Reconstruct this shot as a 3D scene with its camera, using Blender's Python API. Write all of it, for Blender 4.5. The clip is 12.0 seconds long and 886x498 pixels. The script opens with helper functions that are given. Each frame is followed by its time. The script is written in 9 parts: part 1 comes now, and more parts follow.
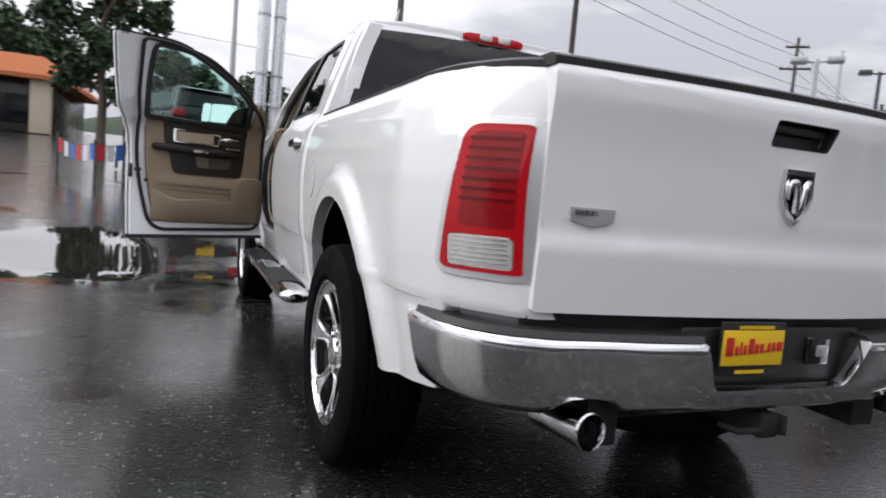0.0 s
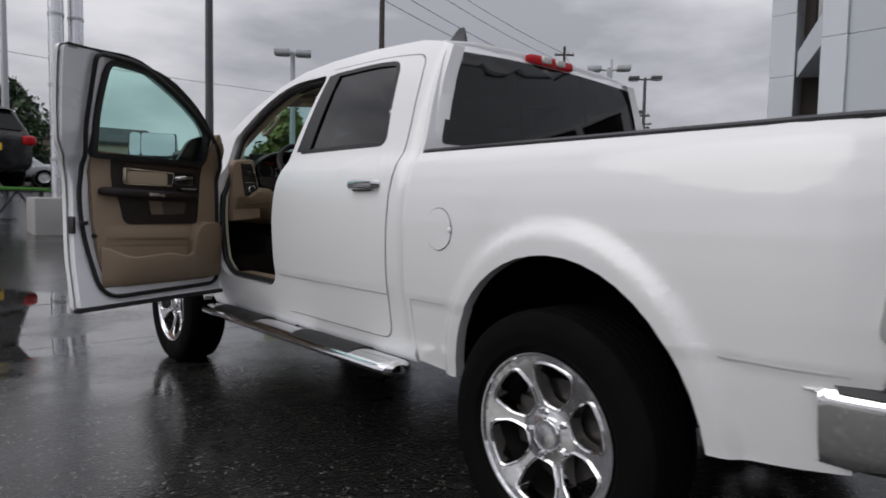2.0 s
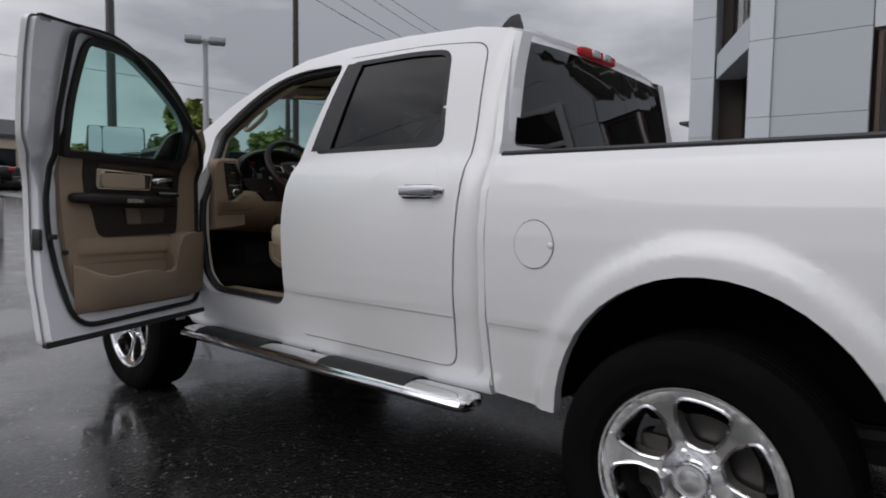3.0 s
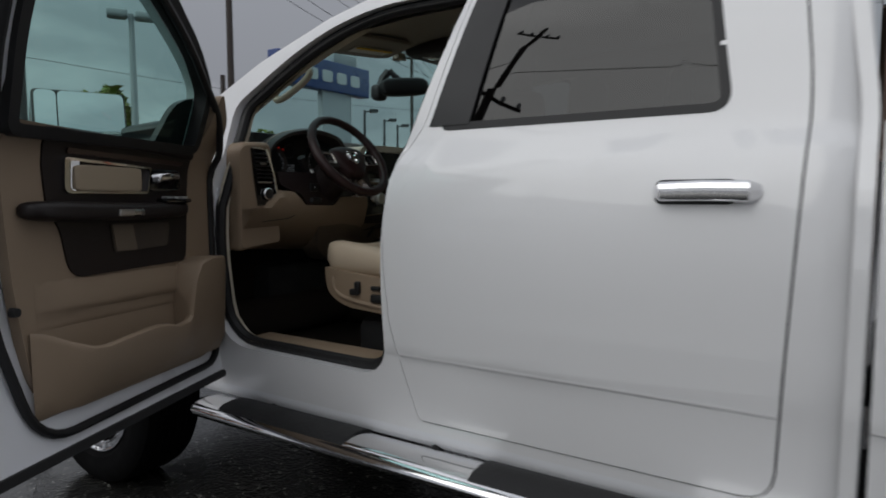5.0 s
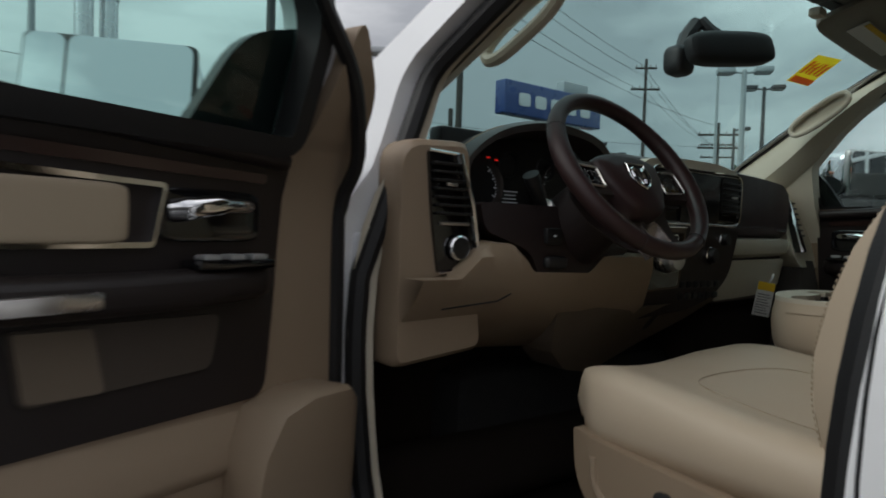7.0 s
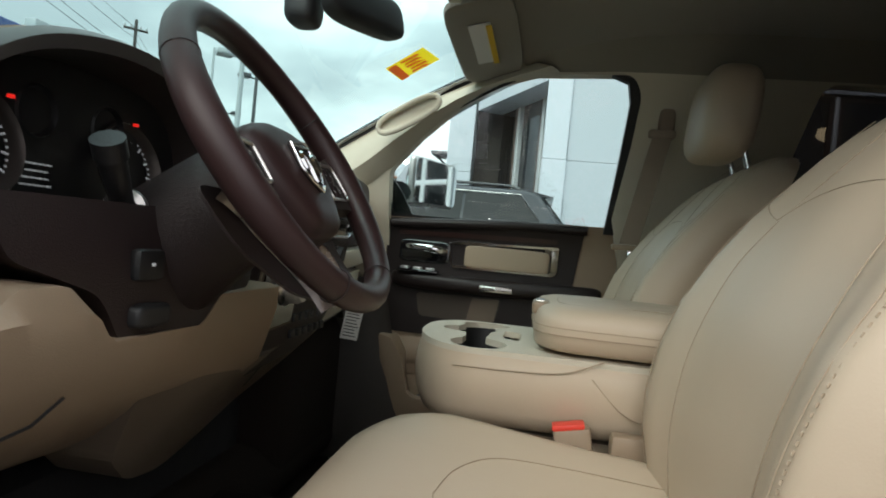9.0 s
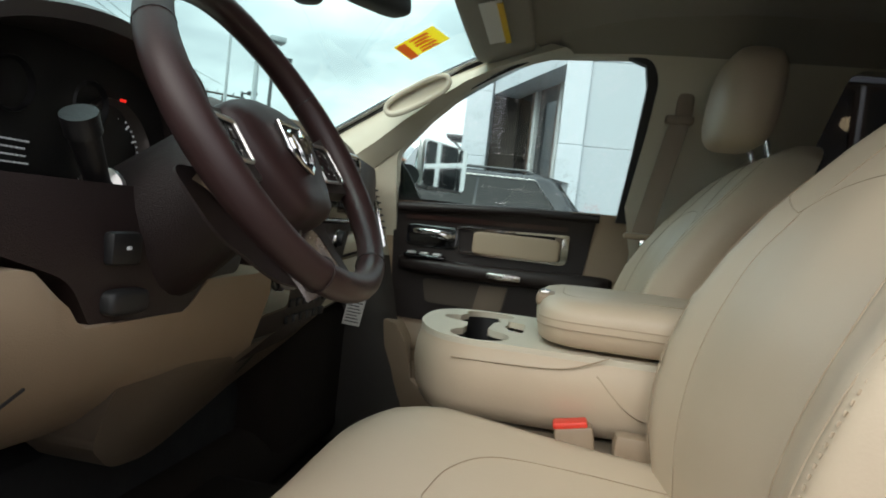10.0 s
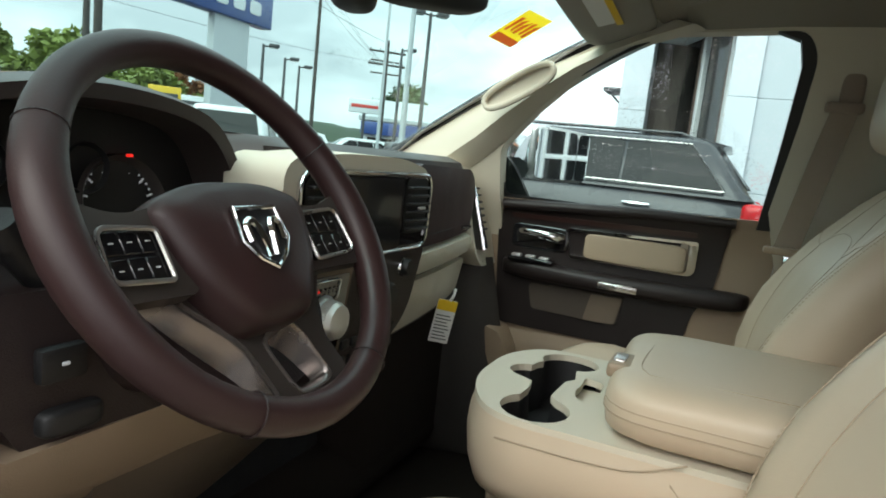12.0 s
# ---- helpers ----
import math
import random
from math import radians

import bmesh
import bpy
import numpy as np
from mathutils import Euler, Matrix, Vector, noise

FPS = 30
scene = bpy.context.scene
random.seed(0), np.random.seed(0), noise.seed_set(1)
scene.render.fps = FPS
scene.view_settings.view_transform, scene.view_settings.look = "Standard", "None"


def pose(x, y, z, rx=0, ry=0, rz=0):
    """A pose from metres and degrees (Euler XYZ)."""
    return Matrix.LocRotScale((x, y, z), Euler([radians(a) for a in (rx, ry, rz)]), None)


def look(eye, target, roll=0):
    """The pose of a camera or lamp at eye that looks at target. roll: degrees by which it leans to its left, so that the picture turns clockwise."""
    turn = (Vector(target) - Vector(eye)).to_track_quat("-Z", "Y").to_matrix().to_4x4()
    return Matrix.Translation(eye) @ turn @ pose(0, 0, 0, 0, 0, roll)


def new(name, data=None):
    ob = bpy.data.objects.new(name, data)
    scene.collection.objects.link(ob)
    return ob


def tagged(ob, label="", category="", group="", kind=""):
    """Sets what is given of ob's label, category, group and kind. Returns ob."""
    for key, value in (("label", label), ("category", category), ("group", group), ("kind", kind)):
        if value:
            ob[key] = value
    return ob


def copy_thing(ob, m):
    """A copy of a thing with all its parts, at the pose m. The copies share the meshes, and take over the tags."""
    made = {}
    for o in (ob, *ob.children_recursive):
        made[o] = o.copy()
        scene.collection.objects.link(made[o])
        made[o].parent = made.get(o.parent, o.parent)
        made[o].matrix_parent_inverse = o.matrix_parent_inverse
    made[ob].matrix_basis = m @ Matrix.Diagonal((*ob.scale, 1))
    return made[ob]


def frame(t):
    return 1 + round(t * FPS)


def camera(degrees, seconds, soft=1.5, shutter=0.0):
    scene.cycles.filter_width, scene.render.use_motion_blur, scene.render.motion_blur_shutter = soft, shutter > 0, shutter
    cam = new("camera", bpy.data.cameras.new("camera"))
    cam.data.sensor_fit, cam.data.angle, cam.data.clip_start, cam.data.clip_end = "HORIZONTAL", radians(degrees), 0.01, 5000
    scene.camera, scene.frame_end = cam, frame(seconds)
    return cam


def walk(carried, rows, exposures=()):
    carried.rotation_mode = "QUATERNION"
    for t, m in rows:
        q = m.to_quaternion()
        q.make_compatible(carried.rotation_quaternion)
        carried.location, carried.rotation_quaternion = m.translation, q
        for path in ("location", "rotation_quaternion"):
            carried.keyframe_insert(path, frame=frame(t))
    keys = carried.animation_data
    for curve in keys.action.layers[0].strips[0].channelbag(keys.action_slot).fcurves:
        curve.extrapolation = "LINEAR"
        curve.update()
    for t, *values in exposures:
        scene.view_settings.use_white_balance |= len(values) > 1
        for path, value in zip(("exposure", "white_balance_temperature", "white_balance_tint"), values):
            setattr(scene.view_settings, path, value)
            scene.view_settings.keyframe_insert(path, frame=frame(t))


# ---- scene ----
cam = camera(69.0, 12.0, 1.8, 0.4)
PATH = [
    (0, (-1.533, -2.422, 1.057), (-0.77, -0.581, 0.885), 5.0),
    (0.5, (-1.852, -2.184, 1.059), (-0.901, -0.435, 0.865), 3.8),
    (1, (-2.113, -1.903, 1.104), (-1.07, -0.214, 0.863), 2.4),
    (1.5, (-2.397, -1.645, 1.147), (-1.174, -0.069, 1.006), -0.2),
    (2, (-2.601, -1.336, 1.151), (-1.283, 0.163, 1.026), 1.1),
    (2.5, (-2.773, -0.985, 1.174), (-1.355, 0.418, 1.028), 1.7),
    (2.7, (-2.818, -0.838, 1.184), (-1.353, 0.516, 1.037), 1.3),
    (4.3, (-2.729, 0.332, 1.23), (-1.028, 1.377, 1.102), -0.2),
    (4.5, (-2.665, 0.459, 1.231), (-0.958, 1.488, 1.073), -0.2),
    (5, (-2.429, 0.75, 1.239), (-0.769, 1.854, 1.078), -0.1),
    (5.5, (-2.185, 0.989, 1.248), (-0.622, 2.228, 1.105), 2.1),
    (6, (-1.969, 1.283, 1.272), (-0.524, 2.665, 1.203), 1.0),
    (6.5, (-1.753, 1.533, 1.271), (-0.476, 3.07, 1.182), 1.3),
    (6.7, (-1.633, 1.623, 1.275), (-0.463, 3.243, 1.203), 1.9),
    (8.3, (-1.201, 2.137, 1.333), (0.603, 3.0, 1.336), 3.6),
    (8.5, (-1.177, 2.177, 1.338), (0.706, 2.851, 1.326), 4.3),
    (9, (-1.142, 2.236, 1.331), (0.834, 2.545, 1.305), 5.5),
    (9.5, (-1.125, 2.247, 1.324), (0.857, 2.511, 1.293), 7.2),
    (10, (-1.096, 2.223, 1.337), (0.872, 2.57, 1.257), 6.6),
    (10.5, (-1.02, 2.183, 1.37), (0.892, 2.749, 1.212), 6.8),
    (11, (-0.95, 2.15, 1.427), (0.916, 2.843, 1.237), 6.8),
    (11.5, (-0.919, 2.137, 1.462), (0.93, 2.863, 1.232), 6.6),
    (12, (-0.902, 2.131, 1.486), (0.914, 2.921, 1.205), 6.3),
]
walk(cam, [(t, look(eye, target, roll)) for t, eye, target, roll in PATH], [(0, 0.68, 6500, 10), (0.5, 0.45, 6500, 10), (1.0, 0.24, 6500, 10), (1.5, 0.05, 6500, 10), (2.5, -0.2, 6450, 10), (4.5, -0.4, 6400, 8), (6.0, -0.6, 6400, 6), (6.7, -0.3, 6450, 6), (8.3, 0.97, 6600, 7), (9.5, 1.24, 6700, 7), (12.0, 1.58, 6650, 5)])

# ---- light ----
world = bpy.data.worlds.new("overcast_sky")
scene.world = world
world.use_nodes = True
wn, wl = world.node_tree.nodes, world.node_tree.links
wn.clear()
sky = wn.new("ShaderNodeTexSky")
sky.sky_type, sky.sun_disc = "NISHITA", False
sky.sun_elevation, sky.sun_rotation = radians(41), radians(284)
grey = wn.new("ShaderNodeHueSaturation")
grey.inputs["Saturation"].default_value = 0.10
wl.new(sky.outputs[0], grey.inputs["Color"])
coord, shift = wn.new("ShaderNodeTexCoord"), wn.new("ShaderNodeMapping")
shift.inputs["Scale"].default_value = (1.3, 1.3, 4.0)
wl.new(coord.outputs["Generated"], shift.inputs[0])
cloud = wn.new("ShaderNodeTexNoise")
cloud.inputs["Scale"].default_value, cloud.inputs["Detail"].default_value, cloud.inputs["Roughness"].default_value = 1.7, 7, 0.5
wl.new(shift.outputs[0], cloud.inputs["Vector"])
ramp = wn.new("ShaderNodeValToRGB")
ramp.color_ramp.elements[0].position, ramp.color_ramp.elements[0].color = 0.40, (0.46, 0.47, 0.52, 1)
ramp.color_ramp.elements[1].position, ramp.color_ramp.elements[1].color = 0.61, (0.92, 0.92, 0.96, 1)
wl.new(cloud.outputs["Fac"], ramp.inputs[0])
veil = wn.new("ShaderNodeMix")
veil.data_type, veil.inputs["Factor"].default_value = "RGBA", 0.86
veil.inputs["B"].default_value = (6.72, 6.70, 6.76, 1)
wl.new(grey.outputs[0], veil.inputs["A"])
dapple = wn.new("ShaderNodeMix")
dapple.data_type, dapple.blend_type, dapple.inputs["Factor"].default_value = "RGBA", "MULTIPLY", 1.0
wl.new(veil.outputs["Result"], dapple.inputs["A"])
wl.new(ramp.outputs[0], dapple.inputs["B"])
back, out = wn.new("ShaderNodeBackground"), wn.new("ShaderNodeOutputWorld")
back.inputs["Strength"].default_value = 0.11
up_, lift, brighter = wn.new("ShaderNodeSeparateXYZ"), wn.new("ShaderNodeMapRange"), wn.new("ShaderNodeMix")
wl.new(coord.outputs["Generated"], up_.inputs[0])
lift.inputs["To Min"].default_value, lift.inputs["To Max"].default_value = 0.90, 2.1
wl.new(up_.outputs["Z"], lift.inputs["Value"])
brighter.data_type, brighter.blend_type, brighter.inputs["Factor"].default_value = "RGBA", "MULTIPLY", 1.0
wl.new(dapple.outputs["Result"], brighter.inputs["A"])
wl.new(lift.outputs[0], brighter.inputs["B"])
wl.new(brighter.outputs["Result"], back.inputs["Color"])
wl.new(back.outputs[0], out.inputs[0])

sun = new("sun", bpy.data.lights.new("sun", "SUN"))
sun.data.energy, sun.data.angle, sun.data.color = 1.1, radians(50), (1.0, 0.97, 0.93)
sun.matrix_world = look((-10, 2.5, 9), (0, 0, 0))


# ---- materials ----
def material(name, color, rough=0.5, metal=0.0, bump=0.0, scale=60.0, vary=0.0, vary_scale=3.0, coat=0.0, spec=0.5, sheen=0.0, detail=4.0):
    m = bpy.data.materials.new(name)
    m.use_nodes = True
    n, l = m.node_tree.nodes, m.node_tree.links
    p = n["Principled BSDF"]
    p.inputs["Base Color"].default_value = (*color, 1)
    p.inputs["Roughness"].default_value, p.inputs["Metallic"].default_value = rough, metal
    p.inputs["Coat Weight"].default_value, p.inputs["Coat Roughness"].default_value = coat, 0.04
    p.inputs["Specular IOR Level"].default_value, p.inputs["Sheen Weight"].default_value = spec, sheen
    tc = n.new("ShaderNodeTexCoord")
    if vary:
        big = n.new("ShaderNodeTexNoise")
        big.inputs["Scale"].default_value, big.inputs["Detail"].default_value = vary_scale, 6
        l.new(tc.outputs["Object"], big.inputs["Vector"])
        mix = n.new("ShaderNodeMix")
        mix.data_type = "RGBA"
        mix.inputs["A"].default_value = (*[c * (1 - vary) for c in color], 1)
        mix.inputs["B"].default_value = (*[min(1, c * (1 + vary)) for c in color], 1)
        l.new(big.outputs["Fac"], mix.inputs["Factor"])
        l.new(mix.outputs["Result"], p.inputs["Base Color"])
        span = n.new("ShaderNodeMapRange")
        span.inputs["From Min"].default_value, span.inputs["From Max"].default_value = 0.3, 0.7
        span.inputs["To Min"].default_value, span.inputs["To Max"].default_value = rough * 0.8, min(1, rough * 1.25)
        l.new(big.outputs["Fac"], span.inputs["Value"])
        l.new(span.outputs[0], p.inputs["Roughness"])
    if bump:
        fine = n.new("ShaderNodeTexNoise")
        fine.inputs["Scale"].default_value, fine.inputs["Detail"].default_value = scale, detail
        l.new(tc.outputs["Object"], fine.inputs["Vector"])
        b = n.new("ShaderNodeBump")
        b.inputs["Strength"].default_value, b.inputs["Distance"].default_value = bump, 0.004
        l.new(fine.outputs["Fac"], b.inputs["Height"])
        l.new(b.outputs[0], p.inputs["Normal"])
    return m


def leather(name, color, rough=0.42):
    """Pebbled hide: fine cells, soft wrinkles, a little wear."""
    m = material(name, color, rough, vary=0.06, vary_scale=5, spec=0.4)
    n, l = m.node_tree.nodes, m.node_tree.links
    tc = n.new("ShaderNodeTexCoord")
    cells, soft = n.new("ShaderNodeTexVoronoi"), n.new("ShaderNodeTexNoise")
    cells.inputs["Scale"].default_value, soft.inputs["Scale"].default_value, soft.inputs["Detail"].default_value = 420, 14, 4
    b1, b2 = n.new("ShaderNodeBump"), n.new("ShaderNodeBump")
    b1.inputs["Strength"].default_value, b1.inputs["Distance"].default_value = 0.10, 0.0006
    b2.inputs["Strength"].default_value, b2.inputs["Distance"].default_value = 0.10, 0.006
    for node in (cells, soft):
        l.new(tc.outputs["Object"], node.inputs["Vector"])
    l.new(cells.outputs["Distance"], b1.inputs["Height"])
    l.new(soft.outputs["Fac"], b2.inputs["Height"])
    l.new(b2.outputs[0], b1.inputs["Normal"])
    l.new(b1.outputs[0], n["Principled BSDF"].inputs["Normal"])
    return m


def glass(name, tint, rain=0.0, sheen=0.045):
    """A pane: tinted see-through with a mirror sheen; rain: share of droplets."""
    m = bpy.data.materials.new(name)
    m.use_nodes = True
    n, l = m.node_tree.nodes, m.node_tree.links
    n.clear()
    clear, gloss, mix, face, o = (n.new("ShaderNode" + k) for k in ("BsdfTransparent", "BsdfGlossy", "MixShader", "LayerWeight", "OutputMaterial"))
    rise, span = n.new("ShaderNodeMath"), n.new("ShaderNodeMapRange")
    clear.inputs[0].default_value = (*tint, 1)
    gloss.inputs["Roughness"].default_value = 0.015
    face.inputs["Blend"].default_value = 0.5
    rise.operation, rise.inputs[1].default_value = "POWER", 4.0
    span.inputs["To Min"].default_value, span.inputs["To Max"].default_value = sheen, 0.95
    l.new(face.outputs["Facing"], rise.inputs[0])
    l.new(rise.outputs[0], span.inputs["Value"])
    l.new(span.outputs[0], mix.inputs[0])
    l.new(clear.outputs[0], mix.inputs[1])
    l.new(gloss.outputs[0], mix.inputs[2])
    if rain:
        tc, drops, cut = n.new("ShaderNodeTexCoord"), n.new("ShaderNodeTexVoronoi"), n.new("ShaderNodeValToRGB")
        patch, many, dew, mix2 = n.new("ShaderNodeTexNoise"), n.new("ShaderNodeMath"), n.new("ShaderNodeBsdfGlass"), n.new("ShaderNodeMixShader")
        drops.inputs["Scale"].default_value = 260
        patch.inputs["Scale"].default_value = 5
        l.new(tc.outputs["Object"], drops.inputs["Vector"])
        l.new(tc.outputs["Object"], patch.inputs["Vector"])
        cut.color_ramp.elements[0].position, cut.color_ramp.elements[0].color = 0.19, (1, 1, 1, 1)
        cut.color_ramp.elements[1].position, cut.color_ramp.elements[1].color = 0.27, (0, 0, 0, 1)
        l.new(drops.outputs["Distance"], cut.inputs[0])
        many.operation = "MULTIPLY"
        gate = n.new("ShaderNodeValToRGB")
        gate.color_ramp.elements[0].position, gate.color_ramp.elements[1].position = 0.62 - rain, 0.70 - rain
        l.new(patch.outputs["Fac"], gate.inputs[0])
        l.new(cut.outputs[0], many.inputs[0])
        l.new(gate.outputs[0], many.inputs[1])
        dew.inputs["Roughness"].default_value, dew.inputs["IOR"].default_value = 0.05, 1.25
        l.new(many.outputs[0], mix2.inputs[0])
        l.new(mix.outputs[0], mix2.inputs[1])
        l.new(dew.outputs[0], mix2.inputs[2])
        l.new(mix2.outputs[0], o.inputs[0])
    else:
        l.new(mix.outputs[0], o.inputs[0])
    return m


def glowing(name, color, strength):
    m = material(name, color, 0.4)
    p = m.node_tree.nodes["Principled BSDF"]
    p.inputs["Emission Color"].default_value, p.inputs["Emission Strength"].default_value = (*color, 1), strength
    return m


WHITE = material("white_paint", (0.79, 0.79, 0.80), 0.38, coat=0.9, vary=0.015, vary_scale=1.5, bump=0.02, scale=240)
JAMB = material("jamb_paint", (0.76, 0.77, 0.80), 0.3, coat=0.5, vary=0.03, vary_scale=6)
CHROME = material("chrome", (0.80, 0.80, 0.81), 0.08, 1.0)
SATIN = material("satin_chrome", (0.52, 0.50, 0.48), 0.28, 0.9, vary=0.05, vary_scale=9)
SURROUND = material("silver_lamp_surround", (0.74, 0.75, 0.76), 0.22, 0.6, coat=0.5, vary=0.04)
SILVER = material("silver_plastic", (0.50, 0.50, 0.50), 0.35, 0.5, vary=0.05)
RUBBER = material("tyre_rubber", (0.0042, 0.0042, 0.0045), 0.8, vary=0.3, vary_scale=9, bump=0.3, scale=180, spec=0.07)
PAD = material("pad_rubber", (0.010, 0.010, 0.011), 0.6, vary=0.2, bump=0.5, scale=90)
SEAL = material("rubber_seal", (0.008, 0.008, 0.009), 0.55, bump=0.1, scale=300)
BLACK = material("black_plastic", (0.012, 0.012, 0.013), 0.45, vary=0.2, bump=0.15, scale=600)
GLOSS = material("gloss_black", (0.006, 0.006, 0.007), 0.08, coat=0.6, vary=0.1)
DARK = material("underbody_steel", (0.012, 0.012, 0.013), 0.75, vary=0.4, vary_scale=6, bump=0.3, scale=40)
FELT = material("well_felt", (0.006, 0.006, 0.006), 1.0, vary=0.3, bump=0.5, scale=200, spec=0.05)
DISC = material("brake_steel", (0.06, 0.056, 0.052), 0.5, 0.8, vary=0.3, vary_scale=14, bump=0.2, scale=90)
RED = material("red_lens", (0.44, 0.004, 0.009), 0.16, coat=0.25, vary=0.18, vary_scale=14, spec=0.3)
RED_MID = material("deep_red_lens", (0.25, 0.003, 0.007), 0.15, coat=0.25, vary=0.35, vary_scale=26, spec=0.3)
RED_DARK = material("dark_red_lens", (0.13, 0.002, 0.004), 0.18, coat=0.2, vary=0.2, vary_scale=20, spec=0.3)
CLEAR = material("clear_lens", (0.62, 0.60, 0.58), 0.18, 0.5, coat=1.0, bump=0.5, scale=70, vary=0.25, vary_scale=40)
TAN = leather("tan_leather", (0.50, 0.405, 0.30))
TAN_P = material("tan_plastic", (0.29, 0.215, 0.148), 0.5, vary=0.05, bump=0.25, scale=700, vary_scale=6)
INSERT = leather("pale_tan_leather", (0.36, 0.29, 0.205), 0.5)
BROWN = leather("brown_leather", (0.030, 0.0145, 0.0145), 0.42)
# brown leather, its base lightened to carry the sky's sheen on the dash top
DASH_TOP = leather("brown_dash_top_with_sheen", (0.046, 0.037, 0.035), 0.5)
BROWN_D = leather("dark_brown_leather", (0.015, 0.0105, 0.010), 0.46)
# tan plastic darkened by colour for the door recess; the second is also plain taupe
POCKET = material("shaded_tan_pocket", (0.060, 0.046, 0.035), 0.6, vary=0.1, bump=0.3, scale=500)
POCKET_L = material("taupe_and_shaded_tan", (0.15, 0.115, 0.082), 0.55, vary=0.08, bump=0.25, scale=600)
KICK = material("dark_kick_plastic", (0.040, 0.034, 0.030), 0.6, vary=0.12, bump=0.3, scale=500)
BEZEL = material("satin_wheel_bezel", (0.25, 0.222, 0.21), 0.25, 0.8, vary=0.05, vary_scale=14)
BRUSHED = material("bright_satin_metal", (0.72, 0.71, 0.68), 0.38, 0.6, vary=0.05, vary_scale=30)
SATIN_D = material("dark_satin_trim", (0.085, 0.072, 0.066), 0.40, 0.6, vary=0.08, vary_scale=12)
BROWN_P = material("brown_plastic", (0.016, 0.0085, 0.0085), 0.48, vary=0.12, bump=0.3, scale=600)
CREAM = material("cream_trim", (0.56, 0.51, 0.41), 0.55, vary=0.04, bump=0.2, scale=700)
LINER = material("headliner_cloth", (0.25, 0.228, 0.185), 0.95, vary=0.06, bump=0.4, scale=900, sheen=0.3)
CARPET = material("black_carpet", (0.024, 0.019, 0.016), 1.0, vary=0.4, bump=0.9, scale=500, spec=0.1)
WOOD = material("dark_wood_trim", (0.030, 0.012, 0.010), 0.35, coat=0.3, vary=0.3, vary_scale=12)
WEB = material("belt_webbing", (0.30, 0.235, 0.185), 0.8, vary=0.08, bump=0.5, scale=800)
THREAD = material("seam_thread", (0.38, 0.30, 0.215), 0.8, bump=0.3, scale=900)
GREEN_GLASS = glass("tinted_glass", (0.52, 0.79, 0.74))
GREEN_GLASS_WET = glass("rain_spotted_glass", (0.68, 0.86, 0.84), rain=0.25)
SHIELD_GLASS = glass("windshield_glass", (0.58, 0.82, 0.79), rain=0.02)
DARK_GLASS = glass("privacy_glass", (0.030, 0.031, 0.034), sheen=0.06)
MIRROR = material("mirror_glass", (0.82, 0.84, 0.84), 0.02, 1.0)
SCREEN = material("dark_screen", (0.018, 0.020, 0.022), 0.12, coat=0.5, vary=0.3, vary_scale=6)
LABEL_W = material("white_label", (0.74, 0.74, 0.72), 0.6, vary=0.03)
INK_L = material("pale_print", (0.40, 0.40, 0.40), 0.6)
INK = material("printed_ink", (0.10, 0.10, 0.10), 0.6)
YELLOW = material("yellow_print", (0.80, 0.52, 0.015), 0.45, vary=0.04, vary_scale=30)
RED_INK = material("red_print", (0.55, 0.02, 0.02), 0.45)
RED_BUTTON = material("red_button", (0.75, 0.05, 0.03), 0.4)


def film(name, color):
    """A printed film that light shines through."""
    m = material(name, color, 0.4, vary=0.08, vary_scale=30)
    n, l = m.node_tree.nodes, m.node_tree.links
    thin, mix = n.new("ShaderNodeBsdfTranslucent"), n.new("ShaderNodeMixShader")
    thin.inputs[0].default_value, mix.inputs[0].default_value = (*color, 1), 0.55
    l.new(n["Principled BSDF"].outputs[0], mix.inputs[1])
    l.new(thin.outputs[0], mix.inputs[2])
    l.new(mix.outputs[0], n["Material Output"].inputs[0])
    return m


FILM_Y, FILM_R = film("yellow_film", (0.85, 0.60, 0.02)), film("red_film", (0.80, 0.16, 0.04))
LAMP_RED = glowing("red_telltale", (0.8, 0.02, 0.015), 0.35)
LAMP_WHITE = glowing("white_display_text", (0.45, 0.47, 0.5), 0.10)


# ---- building blocks ----
def thing(name, label, category, group="", at=(0, 0, 0)):
    ob = new(name)
    ob.empty_display_size = 0.2
    ob.location = at
    return tagged(ob, label, category, group)


def part(name, bm, mat, parent=None, label="", angle=38):
    me = bpy.data.meshes.new(name)
    bm.to_mesh(me)
    bm.free()
    for f in me.polygons:
        f.use_smooth = True
    me.set_sharp_from_angle(angle=radians(angle))
    me.materials.append(mat)
    ob = new(name, me)
    ob.parent = parent
    return tagged(ob, label)


def poly(points, seg=5):
    """An outline from (a, b) or (a, b, radius) corners, rounded where a radius is given."""
    out, n = [], len(points)
    for i, p in enumerate(points):
        here, before, after = Vector(p[:2]), Vector(points[i - 1][:2]), Vector(points[(i + 1) % n][:2])
        r = p[2] if len(p) > 2 else 0
        if not r:
            out.append(tuple(here))
            continue
        d1, d2 = (before - here), (after - here)
        r = min(r, d1.length * 0.49, d2.length * 0.49)
        s, e = here + d1.normalized() * r, here + d2.normalized() * r
        for k in range(seg + 1):
            t = k / seg
            out.append(tuple((1 - t) ** 2 * s + 2 * t * (1 - t) * here + t * t * e))
    return out


